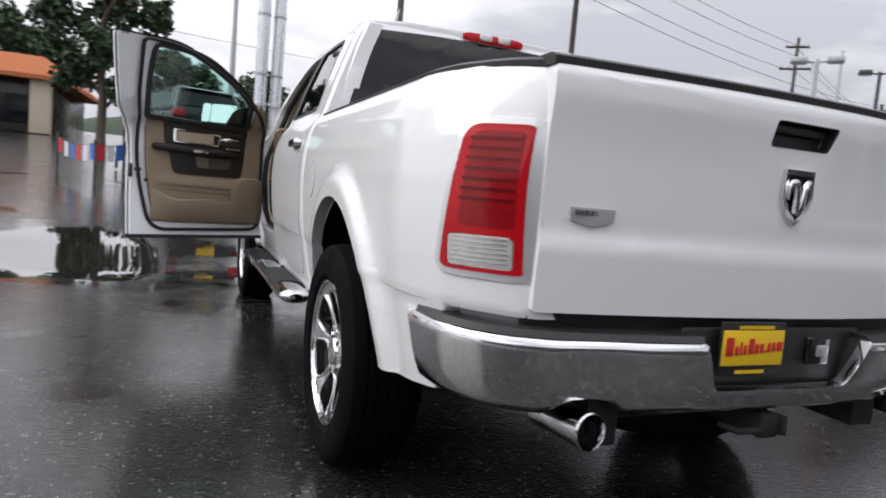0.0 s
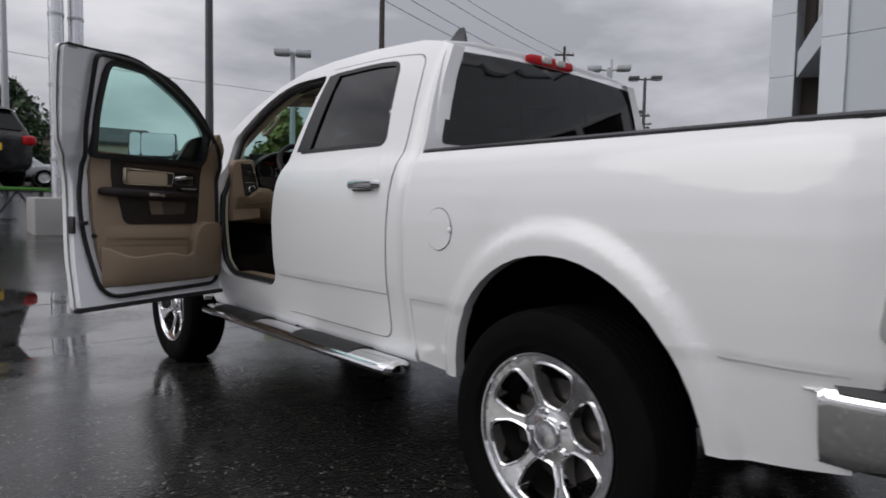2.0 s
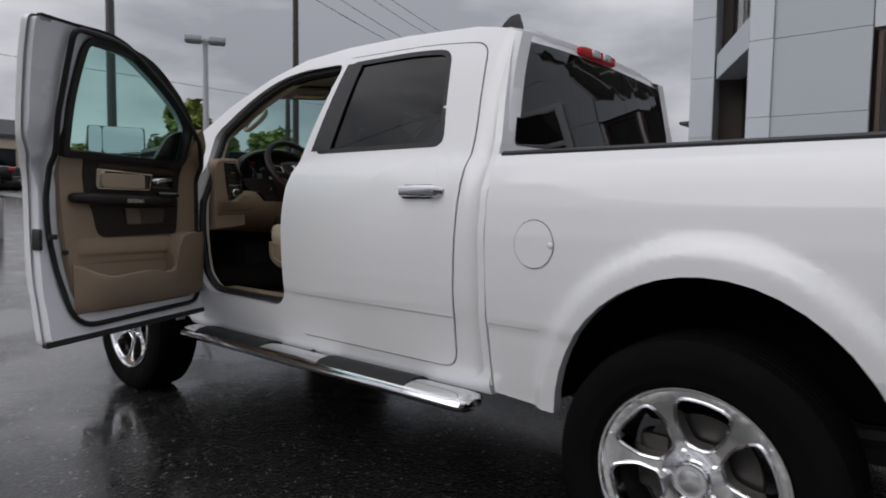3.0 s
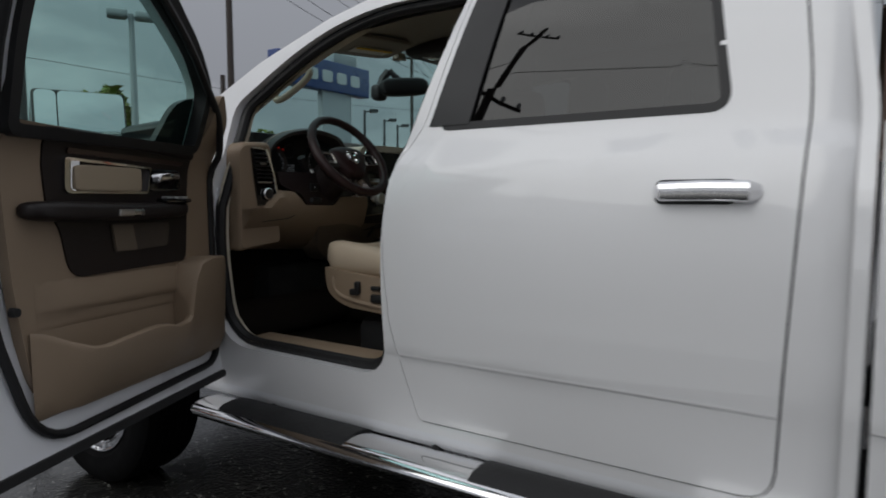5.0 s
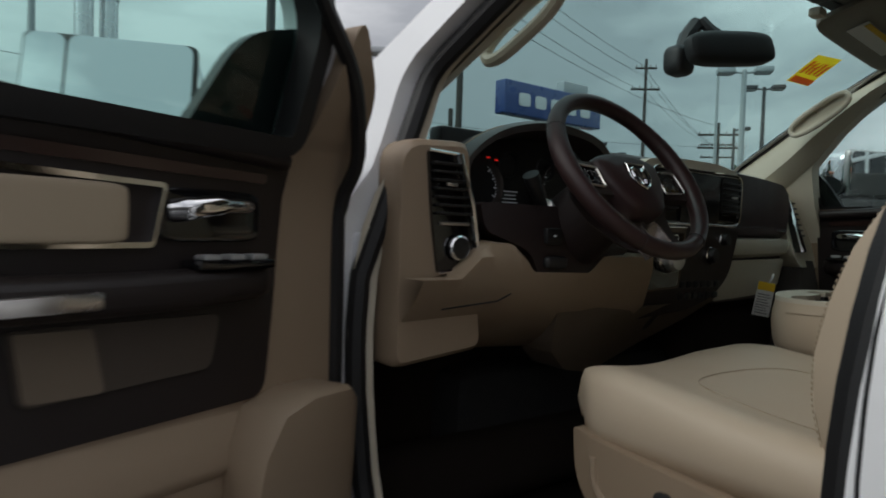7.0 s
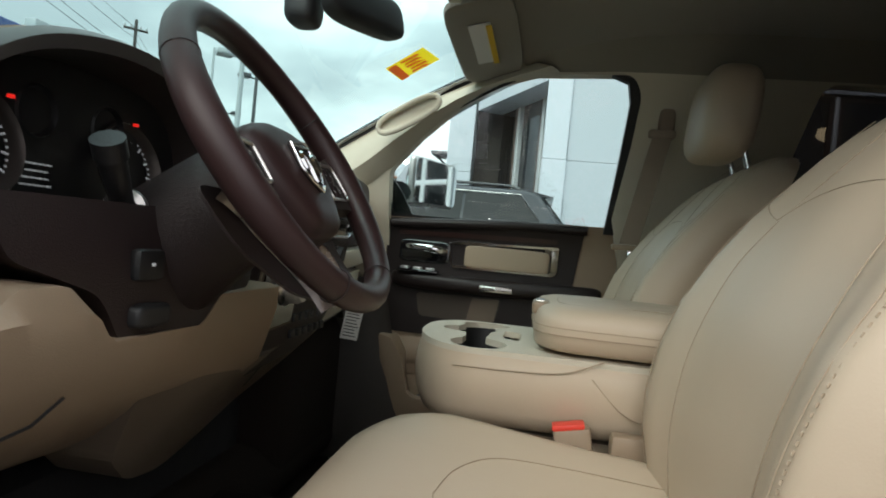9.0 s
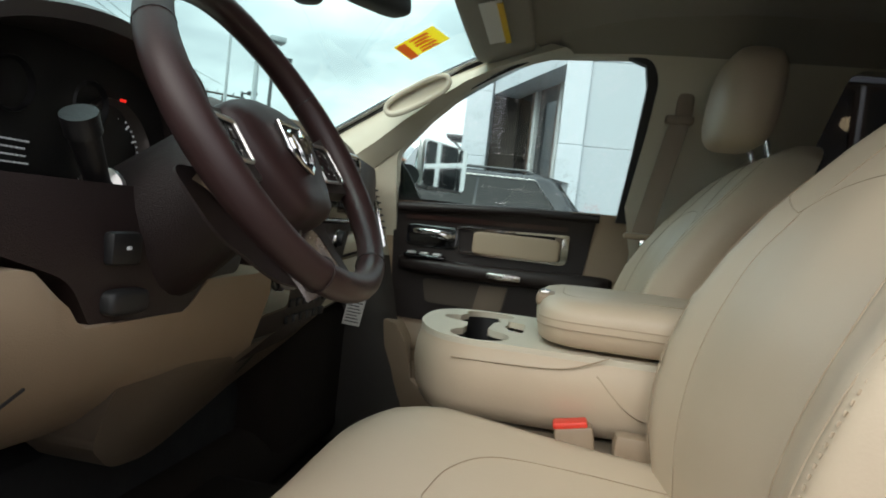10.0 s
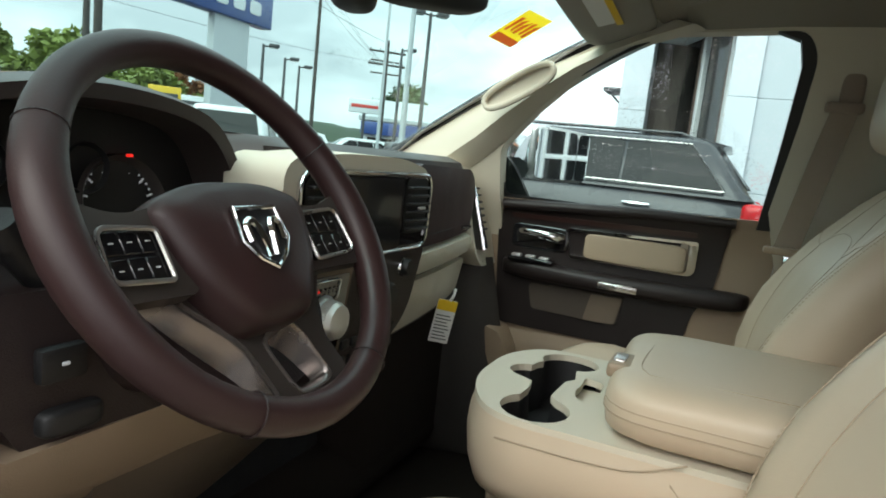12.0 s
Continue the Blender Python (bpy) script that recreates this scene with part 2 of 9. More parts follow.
def grow(outline, d):
    """The outline pushed outwards by d."""
    c = sum((Vector(p) for p in outline), Vector((0, 0))) / len(outline)
    pts, out, n = [Vector(p) for p in outline], [], len(outline)
    area = sum(pts[i - 1].x * pts[i].y - pts[i].x * pts[i - 1].y for i in range(n))
    for i in range(n):
        t = pts[(i + 1) % n] - pts[i - 1]
        k = Vector((t.y, -t.x)).normalized() * (d if area > 0 else -d)
        out.append(tuple(pts[i] + k))
    return out


def steps(lo, hi, d):
    n = max(1, int((hi - lo) / d))
    return [lo + (hi - lo) * i / n for i in range(1, n)]


def panel(outline, holes=(), place=None, fine=(0.06, 0.06), facing=(0, 0, 1), fold=(0, 0, 0), bm=None):
    """A curved sheet: the outline in a plane, cut fine, laid on a surface by place(a, b), with its edges folded back."""
    own = bmesh.new()
    edges = []
    for loop in (outline, *holes):
        vs = [own.verts.new((a, b, 0)) for a, b in loop]
        edges += [own.edges.new((vs[i - 1], vs[i])) for i in range(len(vs))]
    bmesh.ops.triangle_fill(own, use_beauty=True, edges=edges)
    for axis in (0, 1):
        if not fine[axis]:
            continue
        lo, hi = min(p[axis] for p in outline), max(p[axis] for p in outline)
        for v in steps(lo, hi, fine[axis]):
            co, no = [0, 0, 0], [0, 0, 0]
            co[axis], no[axis] = v, 1
            bmesh.ops.bisect_plane(own, geom=own.verts[:] + own.edges[:] + own.faces[:], plane_co=co, plane_no=no, dist=1e-5)
    bmesh.ops.dissolve_degenerate(own, edges=own.edges[:], dist=1e-5)
    for v in own.verts:
        v.co = place(v.co.x, v.co.y)
    own.normal_update()
    face = sum((f.normal * f.calc_area() for f in own.faces), Vector())
    if face.dot(Vector(facing)) < 0:
        bmesh.ops.reverse_faces(own, faces=own.faces[:])
    if any(fold):
        rim = [e for e in own.edges if e.is_boundary]
        made = bmesh.ops.extrude_edge_only(own, edges=rim)["geom"]
        bmesh.ops.translate(own, vec=fold, verts=[g for g in made if isinstance(g, bmesh.types.BMVert)])
    own.normal_update()
    if bm is None:
        return own
    me = bpy.data.meshes.new("tmp")
    own.to_mesh(me)
    own.free()
    bm.from_mesh(me)
    bpy.data.meshes.remove(me)
    return bm


def block(bm, lo, hi, bevel=0.0, seg=2, turn=None):
    """A box, its edges rounded."""
    own = bmesh.new()
    bmesh.ops.create_cube(own, size=1)
    c, s = (Vector(lo) + Vector(hi)) / 2, Vector(hi) - Vector(lo)
    for v in own.verts:
        v.co = Vector((v.co.x * s.x, v.co.y * s.y, v.co.z * s.z))
    if bevel:
        bmesh.ops.bevel(own, geom=own.edges[:], offset=min(bevel, 0.49 * min(abs(k) for k in s)), segments=seg, affect="EDGES", profile=0.5)
    for v in own.verts:
        v.co = (turn @ v.co if turn else v.co) + c
    return join(bm, own)


def join(bm, own):
    me = bpy.data.meshes.new("tmp")
    own.to_mesh(me)
    own.free()
    bm.from_mesh(me)
    bpy.data.meshes.remove(me)
    return bm


def ring_faces(bm, rings, closed=True, caps=True):
    vs = [[bm.verts.new(p) for p in r] for r in rings]
    n = len(rings[0])
    for a, b in zip(vs, vs[1:]):
        for i in range(n if closed else n - 1):
            bm.faces.new((a[i], a[(i + 1) % n], b[(i + 1) % n], b[i]))
    if caps and closed:
        bm.faces.new(vs[0][::-1])
        bm.faces.new(vs[-1])
    return bm


def loft(bm, rings, closed=True, caps=True):
    own = ring_faces(bmesh.new(), rings, closed, caps)
    bmesh.ops.recalc_face_normals(own, faces=own.faces[:])
    return join(bm, own)


def tube(bm, points, r, seg=8, closed=False, flat=1.0, up=(0, 0, 1)):
    """A round bar along points; r may be one radius or one for each point; flat squeezes it along its second axis."""
    pts = [Vector(p) for p in points]
    rad = r if isinstance(r, (list, tuple)) else [r] * len(pts)
    rings, last = [], None
    for i, p in enumerate(pts):
        a = pts[i - 1] if (i or closed) else p
        b = pts[(i + 1) % len(pts)] if (i < len(pts) - 1 or closed) else p
        t = (b - a).normalized()
        if last is None:
            last = t.cross(Vector(up))
            if last.length < 1e-3:
                last = t.cross(Vector((1, 0, 0)))
        s = (last - t * last.dot(t)).normalized()
        last, q = s, t.cross(s)
        rings.append([p + rad[i] * (math.cos(k) * s + flat * math.sin(k) * q) for k in (2 * math.pi * j / seg for j in range(seg))])
    if closed:
        rings.append(rings[0])
    own = ring_faces(bmesh.new(), rings, True, not closed)
    if closed:
        bmesh.ops.remove_doubles(own, verts=own.verts[:], dist=1e-6)
    bmesh.ops.recalc_face_normals(own, faces=own.faces[:])
    return join(bm, own)


def rod(bm, a, b, r, r2=None, seg=12):
    return tube(bm, [a, b], [r, r if r2 is None else r2], seg)


def lathe(bm, profile, centre, axis="x", seg=48):
    """A turned body: profile of (along, radius) round an axis through centre."""
    rings = []
    for h, r in profile:
        ring = []
        for j in range(seg):
            k = 2 * math.pi * j / seg
            c, s = r * math.cos(k), r * math.sin(k)
            ring.append(Vector(centre) + Vector({"x": (h, c, s), "y": (c, h, s), "z": (c, s, h)}[axis]))
        rings.append(ring)
    return loft(bm, rings, True, False)


def spline(points, n=6):
    """A smooth line through points."""
    pts, out = [Vector(p) for p in points], []
    for i in range(len(pts) - 1):
        p0, p1, p2, p3 = pts[max(i - 1, 0)], pts[i], pts[i + 1], pts[min(i + 2, len(pts) - 1)]
        for k in range(n):
            t = k / n
            out.append(0.5 * (2 * p1 + (p2 - p0) * t + (2 * p0 - 5 * p1 + 4 * p2 - p3) * t * t + (3 * p1 - p0 - 3 * p2 + p3) * t ** 3))
    return out + [pts[-1]]


def table(rows, v):
    """Looks up v in rows of (v, value), smoothly."""
    if v <= rows[0][0]:
        return rows[0][1]
    for (a, x), (b, y) in zip(rows, rows[1:]):
        if v <= b:
            t = (v - a) / (b - a)
            return x + (y - x) * t
    return rows[-1][1]


def pillow(bm, centre, size, power=4.0, turn=None, seg=24, rings=16, shape=None):
    """A plump cushion: a superellipsoid, which shape() may bend."""
    own = bmesh.new()
    rows = []
    f = lambda v, e: math.copysign(abs(v) ** e, v)
    e = 2 / power
    for i in range(rings + 1):
        a = -math.pi / 2 + math.pi * i / rings
        row = []
        for j in range(seg):
            b = 2 * math.pi * j / seg
            p = Vector((f(math.cos(a), e) * f(math.cos(b), e) * size[0] / 2, f(math.cos(a), e) * f(math.sin(b), e) * size[1] / 2, f(math.sin(a), e) * size[2] / 2))
            if shape:
                p = shape(p)
            row.append((turn @ p if turn else p) + Vector(centre))
        rows.append(row)
    ring_faces(own, rows, True, False)
    bmesh.ops.remove_doubles(own, verts=own.verts[:], dist=1e-5)
    bmesh.ops.recalc_face_normals(own, faces=own.faces[:])
    return join(bm, own)


def soft(ob, levels=1):
    """Rounds a part's form."""
    k = ob.modifiers.new("soft", "SUBSURF")
    k.levels = k.render_levels = levels
    return ob

# ---- ground ----
def wet_asphalt():
    """Dark tarmac with stones, damp patches and standing water."""
    m = bpy.data.materials.new("wet_asphalt")
    m.use_nodes = True
    n, l = m.node_tree.nodes, m.node_tree.links
    p = n["Principled BSDF"]
    tc = n.new("ShaderNodeTexCoord")
    stones, grit, pools, film = n.new("ShaderNodeTexVoronoi"), n.new("ShaderNodeTexNoise"), n.new("ShaderNodeTexNoise"), n.new("ShaderNodeTexNoise")
    stones.inputs["Scale"].default_value = 70
    grit.inputs["Scale"].default_value, grit.inputs["Detail"].default_value = 160, 5
    pools.inputs["Scale"].default_value, pools.inputs["Detail"].default_value, pools.inputs["Roughness"].default_value = 0.42, 5, 0.55
    film.inputs["Scale"].default_value, film.inputs["Detail"].default_value = 2.6, 6
    for node in (stones, grit, pools, film):
        l.new(tc.outputs["Object"], node.inputs["Vector"])
    tone = n.new("ShaderNodeValToRGB")
    tone.color_ramp.elements[0].color, tone.color_ramp.elements[1].color = (0.005, 0.005, 0.005, 1), (0.022, 0.0215, 0.020, 1)
    tone.color_ramp.elements[0].position, tone.color_ramp.elements[1].position = 0.30, 0.69
    e = tone.color_ramp.elements.new(0.745)
    e.color = (0.42, 0.41, 0.38, 1)
    rnd = n.new("ShaderNodeMix")
    rnd.data_type, rnd.inputs["Factor"].default_value = "FLOAT", 0.45
    bw = n.new("ShaderNodeRGBToBW")
    l.new(stones.outputs["Color"], bw.inputs[0])
    l.new(grit.outputs["Fac"], rnd.inputs["A"])
    l.new(bw.outputs[0], rnd.inputs["B"])
    l.new(rnd.outputs["Result"], tone.inputs[0])
    l.new(tone.outputs[0], p.inputs["Base Color"])
    pool = n.new("ShaderNodeValToRGB")
    pool.color_ramp.elements[0].position, pool.color_ramp.elements[1].position = 0.62, 0.69
    here, gap, near_ = n.new("ShaderNodeVectorMath"), n.new("ShaderNodeMapRange"), n.new("ShaderNodeMath")
    here.operation, here.inputs[1].default_value = "DISTANCE", (-2.15, 5.0, 0.0)
    l.new(tc.outputs["Object"], here.inputs[0])
    gap.inputs["From Min"].default_value, gap.inputs["From Max"].default_value = 1.3, 3.3
    gap.inputs["To Min"].default_value, gap.inputs["To Max"].default_value = 0.24, 0.0
    l.new(here.outputs["Value"], gap.inputs["Value"])
    near_.operation = "ADD"
    l.new(pools.outputs["Fac"], near_.inputs[0])
    l.new(gap.outputs[0], near_.inputs[1])
    l.new(near_.outputs[0], pool.inputs[0])
    p.inputs["Coat Weight"].default_value, p.inputs["Coat IOR"].default_value = 1.0, 1.38
    damp = n.new("ShaderNodeMapRange")
    damp.inputs["From Min"].default_value, damp.inputs["From Max"].default_value = 0.35, 0.65
    damp.inputs["To Min"].default_value, damp.inputs["To Max"].default_value = 0.26, 0.42
    l.new(film.outputs["Fac"], damp.inputs["Value"])
    rough = n.new("ShaderNodeMix")
    rough.data_type, rough.inputs["B"].default_value = "FLOAT", 0.03
    l.new(pool.outputs[0], rough.inputs["Factor"])
    l.new(damp.outputs[0], rough.inputs["A"])
    l.new(rough.outputs["Result"], p.inputs["Roughness"])
    height = n.new("ShaderNodeMath")
    height.operation = "MULTIPLY"
    dry = n.new("ShaderNodeMath")
    dry.operation, dry.inputs[0].default_value = "SUBTRACT", 1.0
    l.new(pool.outputs[0], dry.inputs[1])
    l.new(stones.outputs["Distance"], height.inputs[0])
    l.new(dry.outputs[0], height.inputs[1])
    b = n.new("ShaderNodeBump")
    b.inputs["Strength"].default_value, b.inputs["Distance"].default_value = 0.55, 0.006
    l.new(height.outputs[0], b.inputs["Height"])
    l.new(b.outputs[0], p.inputs["Normal"])
    sheet = n.new("ShaderNodeBump")
    sheet.inputs["Strength"].default_value, sheet.inputs["Distance"].default_value = 0.09, 0.006
    l.new(height.outputs[0], sheet.inputs["Height"])
    l.new(sheet.outputs[0], p.inputs["Coat Normal"])
    calm = n.new("ShaderNodeMath")
    calm.operation, calm.inputs[1].default_value = "MULTIPLY", 0.45
    l.new(rough.outputs["Result"], calm.inputs[0])
    l.new(calm.outputs[0], p.inputs["Coat Roughness"])
    p.inputs["Specular IOR Level"].default_value = 0.04
    return m


ASPHALT = wet_asphalt()


def lot(x, y):
    """The ground's height: level round the truck, climbing towards the street ahead."""
    t = min(1, max(0, (14 - x) / 12))
    return min(4.0, (0.014 + 0.050 * t * t * (3 - 2 * t)) * max(0, y - 4.2) * min(1, 0.6 + 0.4 * max(0, (y - 4.2) / 3)))


lines = sorted({*range(-20, 61, 2), *range(-5, 20), 4.2, 4.6, *(sg * v for sg in (-1, 1) for v in (75, 100, 140, 200, 300, 500, 900))})
rings = [[Vector((x, y, lot(x, y))) for x in lines] for y in lines]
gm = ring_faces(bmesh.new(), rings, False, False)
bmesh.ops.recalc_face_normals(gm, faces=gm.faces[:])
if sum(f.normal.z for f in gm.faces) < 0:
    bmesh.ops.reverse_faces(gm, faces=gm.faces[:])
tagged(part("ground", gm, ASPHALT), "wet dark asphalt car lot with puddles", "ground", kind="structure")

# ---- pickup truck: body surface ----
SIDE = [(0.45, 0.892), (0.52, 0.902), (0.58, 0.916), (0.70, 0.940), (0.775, 0.953), (0.787, 0.961), (0.90, 0.975), (1.0, 0.982), (1.1, 0.984), (1.2, 0.977), (1.28, 0.962), (1.34, 0.940),
        (1.385, 0.905), (1.43, 0.888), (1.60, 0.835), (1.75, 0.780), (1.85, 0.735), (1.90, 0.708), (1.935, 0.685), (1.97, 0.66)]
TAIL = [(-1.115, 0.262), (-1.10, 0.230), (-1.085, 0.198), (-1.05, 0.157), (-1.0, 0.110), (-0.92, 0.058), (-0.84, 0.024), (-0.75, 0.004), (-0.70, 0.0)]
NOSE = [(3.95, 0.0), (4.15, 0.02), (4.35, 0.08), (4.46, 0.17), (4.52, 0.28)]
WHEELS = (-0.03, 3.52)
ROOF = [(0.78, 1.865), (0.86, 1.892), (1.0, 1.922), (1.4, 1.950), (1.8, 1.955), (2.1, 1.935), (2.35, 1.863), (2.66, 1.730), (2.98, 1.545), (3.15, 1.435)]


def flare(y, z):
    bulge = 0.0
    for c in WHEELS:
        e = math.hypot((y - c) / 0.505, (max(z, 0.41) - 0.41) / 0.60)
        t = min(1, max(0, (1.20 - e) / 0.10))
        bulge = max(bulge, 0.034 * t * t * (3 - 2 * t))
    return bulge


def half(y, z):
    return table(SIDE, z) - table(TAIL, y) - table(NOSE, y) + flare(y, z)


def on_side(s, off=0.0):
    return lambda y, z: Vector((s * (half(y, z) + off), y, z))


def arch(c, a=0.505, b=0.60, low=0.50):
    """The wheel opening's edge, from behind over the top to the front."""
    pts = []
    for k in range(25):
        t = math.pi * (1.0 - k / 24)
        pts.append((c + a * math.cos(t) * (1.0 if math.sin(t) > 0.3 else 1.0), 0.41 + b * math.sin(t) ** 0.92 if math.sin(t) > 0 else 0.41))
    pts = [(y, max(z, low)) for y, z in pts]
    return pts


def back_y(x, z):
    roll = table([(0.79, -0.002), (0.962, -0.010), (0.985, 0.002), (1.03, 0.001), (1.19, -0.002), (1.26, -0.008), (1.31, -0.014), (1.36, -0.012), (1.39, 0.010)], z)
    return -1.108 - 0.05 * (1 - min(1, (x / 0.75) ** 2)) + roll


def cab_back(z):
    return table([(0.50, 0.755), (1.40, 0.745), (1.45, 0.748), (1.84, 0.800), (1.90, 0.84)], z)


truck = thing("pickup_truck", "white crew-cab pickup truck with its driver door open on wet asphalt", "pickup truck")

# bed sides, from tail corner to cab
BED_OUT = [(-1.101, 0.775), (-1.101, 1.20), (-1.101, 1.34), (-1.098, 1.385), (0.735, 1.385), (0.735, 0.515), (0.50, 0.50)]
for s in (-1, 1):
    line = [p for p in arch(-0.03) if -0.56 < p[0] < 0.49]
    outline = BED_OUT[:6] + poly([(0.60, 0.505)]) + line[::-1] + [(-0.60, 0.505), (-0.86, 0.535), (-0.905, 0.745), (-0.93, 0.775)]
    lamp = poly([(-0.922, 0.872, 0.03), (-1.094, 0.872, 0.012), (-1.094, 1.236, 0.015), (-0.966, 1.236, 0.04)])
    bm = panel(outline, [lamp], on_side(s), (0.022, 0.022), (s, 0, 0), (-s * 0.045, 0, 0))
    side = part("bed_side", bm, WHITE, truck, angle=50)
    # lower body line
    for y0, y1 in ((-0.86, -0.56), (0.52, 0.735)):
        bm = bmesh.new()
        loft(bm, [[Vector((s * (half(y, z) + o), y, z)) for z, o in ((0.772, 0.0005), (0.776, 0.003), (0.781, 0.0035), (0.786, 0.0005))] for y in [y0 + (y1 - y0) * k / 8 for k in range(9)]], False)
        part("body_crease", bm, WHITE, side)
    # tail lamp
    frame_out = grow(lamp, 0.014)
    bm = panel(frame_out, [grow(lamp, -0.004)], on_side(s, 0.006), (0.03, 0.04), (s, -1, 0), (-s * 0.02, 0.01, 0))
    tail = part("tail_lamp", bm, SURROUND, truck, "red tail lamp in a silver surround")
    clear = poly([(-0.948, 0.885, 0.012), (-1.078, 0.888, 0.010), (-1.078, 0.962, 0.010), (-0.948, 0.962, 0.012)])
    bm = panel(grow(lamp, -0.003), [grow(clear, 0.002)], on_side(s, 0.011), (0.025, 0.03), (s, -1, 0), (-s * 0.03, 0.015, 0))
    part("red_lens", bm, RED, tail)
    bm = panel(clear, [], on_side(s, 0.010), (0.015, 0.02), (s, -1, 0), (-s * 0.02, 0.01, 0))
    part("reversing_lens", bm, CLEAR, tail, "ribbed clear reversing lens")
    field = poly([(-0.972, 0.985, 0.02), (-1.081, 0.985, 0.012), (-1.081, 1.216, 0.012), (-0.990, 1.216, 0.03)])
    part("lens_field", panel(field, [], on_side(s, 0.0122), (0.02, 0.03), (s, -1, 0), (-s * 0.004, 0.002, 0)), RED_MID, tail)
    for k in range(7):
        z = 1.198 - k * 0.0245
        bar = poly([(-0.985 + 0.002 * k, z - 0.004, 0.003), (-1.079, z - 0.004, 0.003), (-1.079, z + 0.004, 0.003), (-0.985 + 0.002 * k, z + 0.004, 0.003)])
        part("lens_rib", panel(bar, [], on_side(s, 0.0140), (0.02, 0), (s, -1, 0), (-s * 0.004, 0.002, 0)), RED_DARK, tail)
    for k in range(6):
        z = 0.899 + k * 0.0115
        bar = [(-0.956, z), (-1.070, z), (-1.070, z + 0.0022), (-0.956, z + 0.0022)]
        part("reflector_rib", panel(bar, [], on_side(s, 0.0122), (0.02, 0), (s, -1, 0), (-s * 0.003, 0.002, 0)), CHROME, tail)
    # inner bed wall and rail cap
    bm = bmesh.new()
    block(bm, (s * 0.78 - 0.012, -0.98, 1.06), (s * 0.78 + 0.012, 0.72, 1.362), 0.01)
    part("bed_wall", bm, WHITE, truck)
    bm = bmesh.new()
    loft(bm, [[Vector((s * (half(max(y, -1.0), 1.385) + o) - s * (max(0, -1.0 - y)) * 0.9, y, z)) for o, z in [(o_, z_ + 0.007 * min(1, max(0, (-0.70 - y) / 0.30))) for o_, z_ in ((0.006, 1.368), (0.008, 1.385), (-0.008, 1.394), (-0.10, 1.394), (-0.125, 1.382), (-0.125, 1.360))]]
              for y in [-1.085, -1.06, -1.03, -1.0] + [-0.95 + 1.67 * k / 16 for k in range(17)]])
    part("rail_cap", bm, BLACK, truck, "black plastic bed rail cap")
bm = bmesh.new()
block(bm, (-0.54, -1.08, 0.80), (0.54, 0.72, 0.83))
for k in range(9):
    block(bm, (-0.52 + k * 0.12, -1.06, 0.83), (-0.46 + k * 0.12, 0.70, 0.845), 0.006)
block(bm, (-0.80, 0.695, 0.82), (0.80, 0.72, 1.375), 0.01)
part("bed_floor", bm, WHITE, truck)

# tailgate
gate = poly([(-0.750, 0.795, 0.01), (0.750, 0.795, 0.01), (0.750, 1.383, 0.03), (-0.750, 1.383, 0.03)])
slot = poly([(-0.115, 1.254, 0.012), (0.095, 1.254, 0.012), (0.125, 1.322, 0.012), (-0.105, 1.322, 0.012)])
tailgate = part("tailgate", panel(gate, [slot], lambda x, z: Vector((x, back_y(x, z), z)), (0.05, 0.022), (0, -1, 0), (0, 0.05, 0)), WHITE, truck, angle=60)
bm = bmesh.new()
block(bm, (-0.72, -1.09, 0.83), (0.72, -1.06, 1.37), 0.01)
part("gate_inner", bm, WHITE, tailgate)
bm = bmesh.new()
loft(bm, [[Vector((x, back_y(x, 1.383) + o, z)) for o, z in ((-0.004, 1.378), (-0.006, 1.396), (0.012, 1.405), (0.07, 1.405), (0.075, 1.378))] for x in [-0.75 + 1.5 * k / 16 for k in range(17)]])
part("gate_cap", bm, BLACK, tailgate, "black plastic tailgate cap")
bm = bmesh.new()
block(bm, (-0.135, -1.13, 1.242), (0.135, -1.118, 1.332), 0.004)
block(bm, (-0.10, -1.150, 1.292), (0.10, -1.128, 1.318), 0.008)
part("gate_handle", bm, BLACK, tailgate, "black recessed tailgate handle")
pocket_ = loft(bmesh.new(), [[Vector((x * g, back_y(x, z) + d, 1.288 + (z - 1.288) * g)) for x, z in slot] for d, g in ((-0.0015, 1.012), (0.0, 0.97), (0.03, 0.94))], True, False)
part("handle_pocket", pocket_, BLACK, tailgate, "black handle pocket")
shield = [(-0.052, 1.200), (0.052, 1.200), (0.056, 1.12), (0.030, 1.075), (0.0, 1.050), (-0.030, 1.075), (-0.056, 1.12)]
on_gate = lambda off: (lambda x, z: Vector((x, back_y(x, z) - off, z)))
emblem = part("tailgate_emblem", panel(shield, [[(x * 0.78, 1.128 + (z - 1.128) * 0.80) for x, z in shield]], on_gate(0.012), (0, 0), (0, -1, 0), (0, 0.012, 0)), CHROME, tailgate, "chrome shield emblem")
part("emblem_field", panel([(x * 0.8, 1.128 + (z - 1.128) * 0.82) for x, z in shield], [], on_gate(0.004), (0, 0), (0, -1, 0)), GLOSS, emblem)
bm = bmesh.new()
for s in (-1, 1):
    tube(bm, spline([(s * 0.006, back_y(0, 1.09) - 0.014, 1.085), (s * 0.012, back_y(0, 1.13) - 0.018, 1.13), (s * 0.020, back_y(0, 1.16) - 0.018, 1.165), (s * 0.036, back_y(0, 1.16) - 0.016, 1.160), (s * 0.038, back_y(0, 1.13) - 0.014, 1.120)], 4), [0.010, 0.011, 0.011, 0.010, 0.009, 0.009, 0.009, 0.009, 0.009, 0.009, 0.008, 0.008, 0.008, 0.007, 0.006, 0.005, 0.004], 8)
part("emblem_relief", bm, CHROME, emblem)
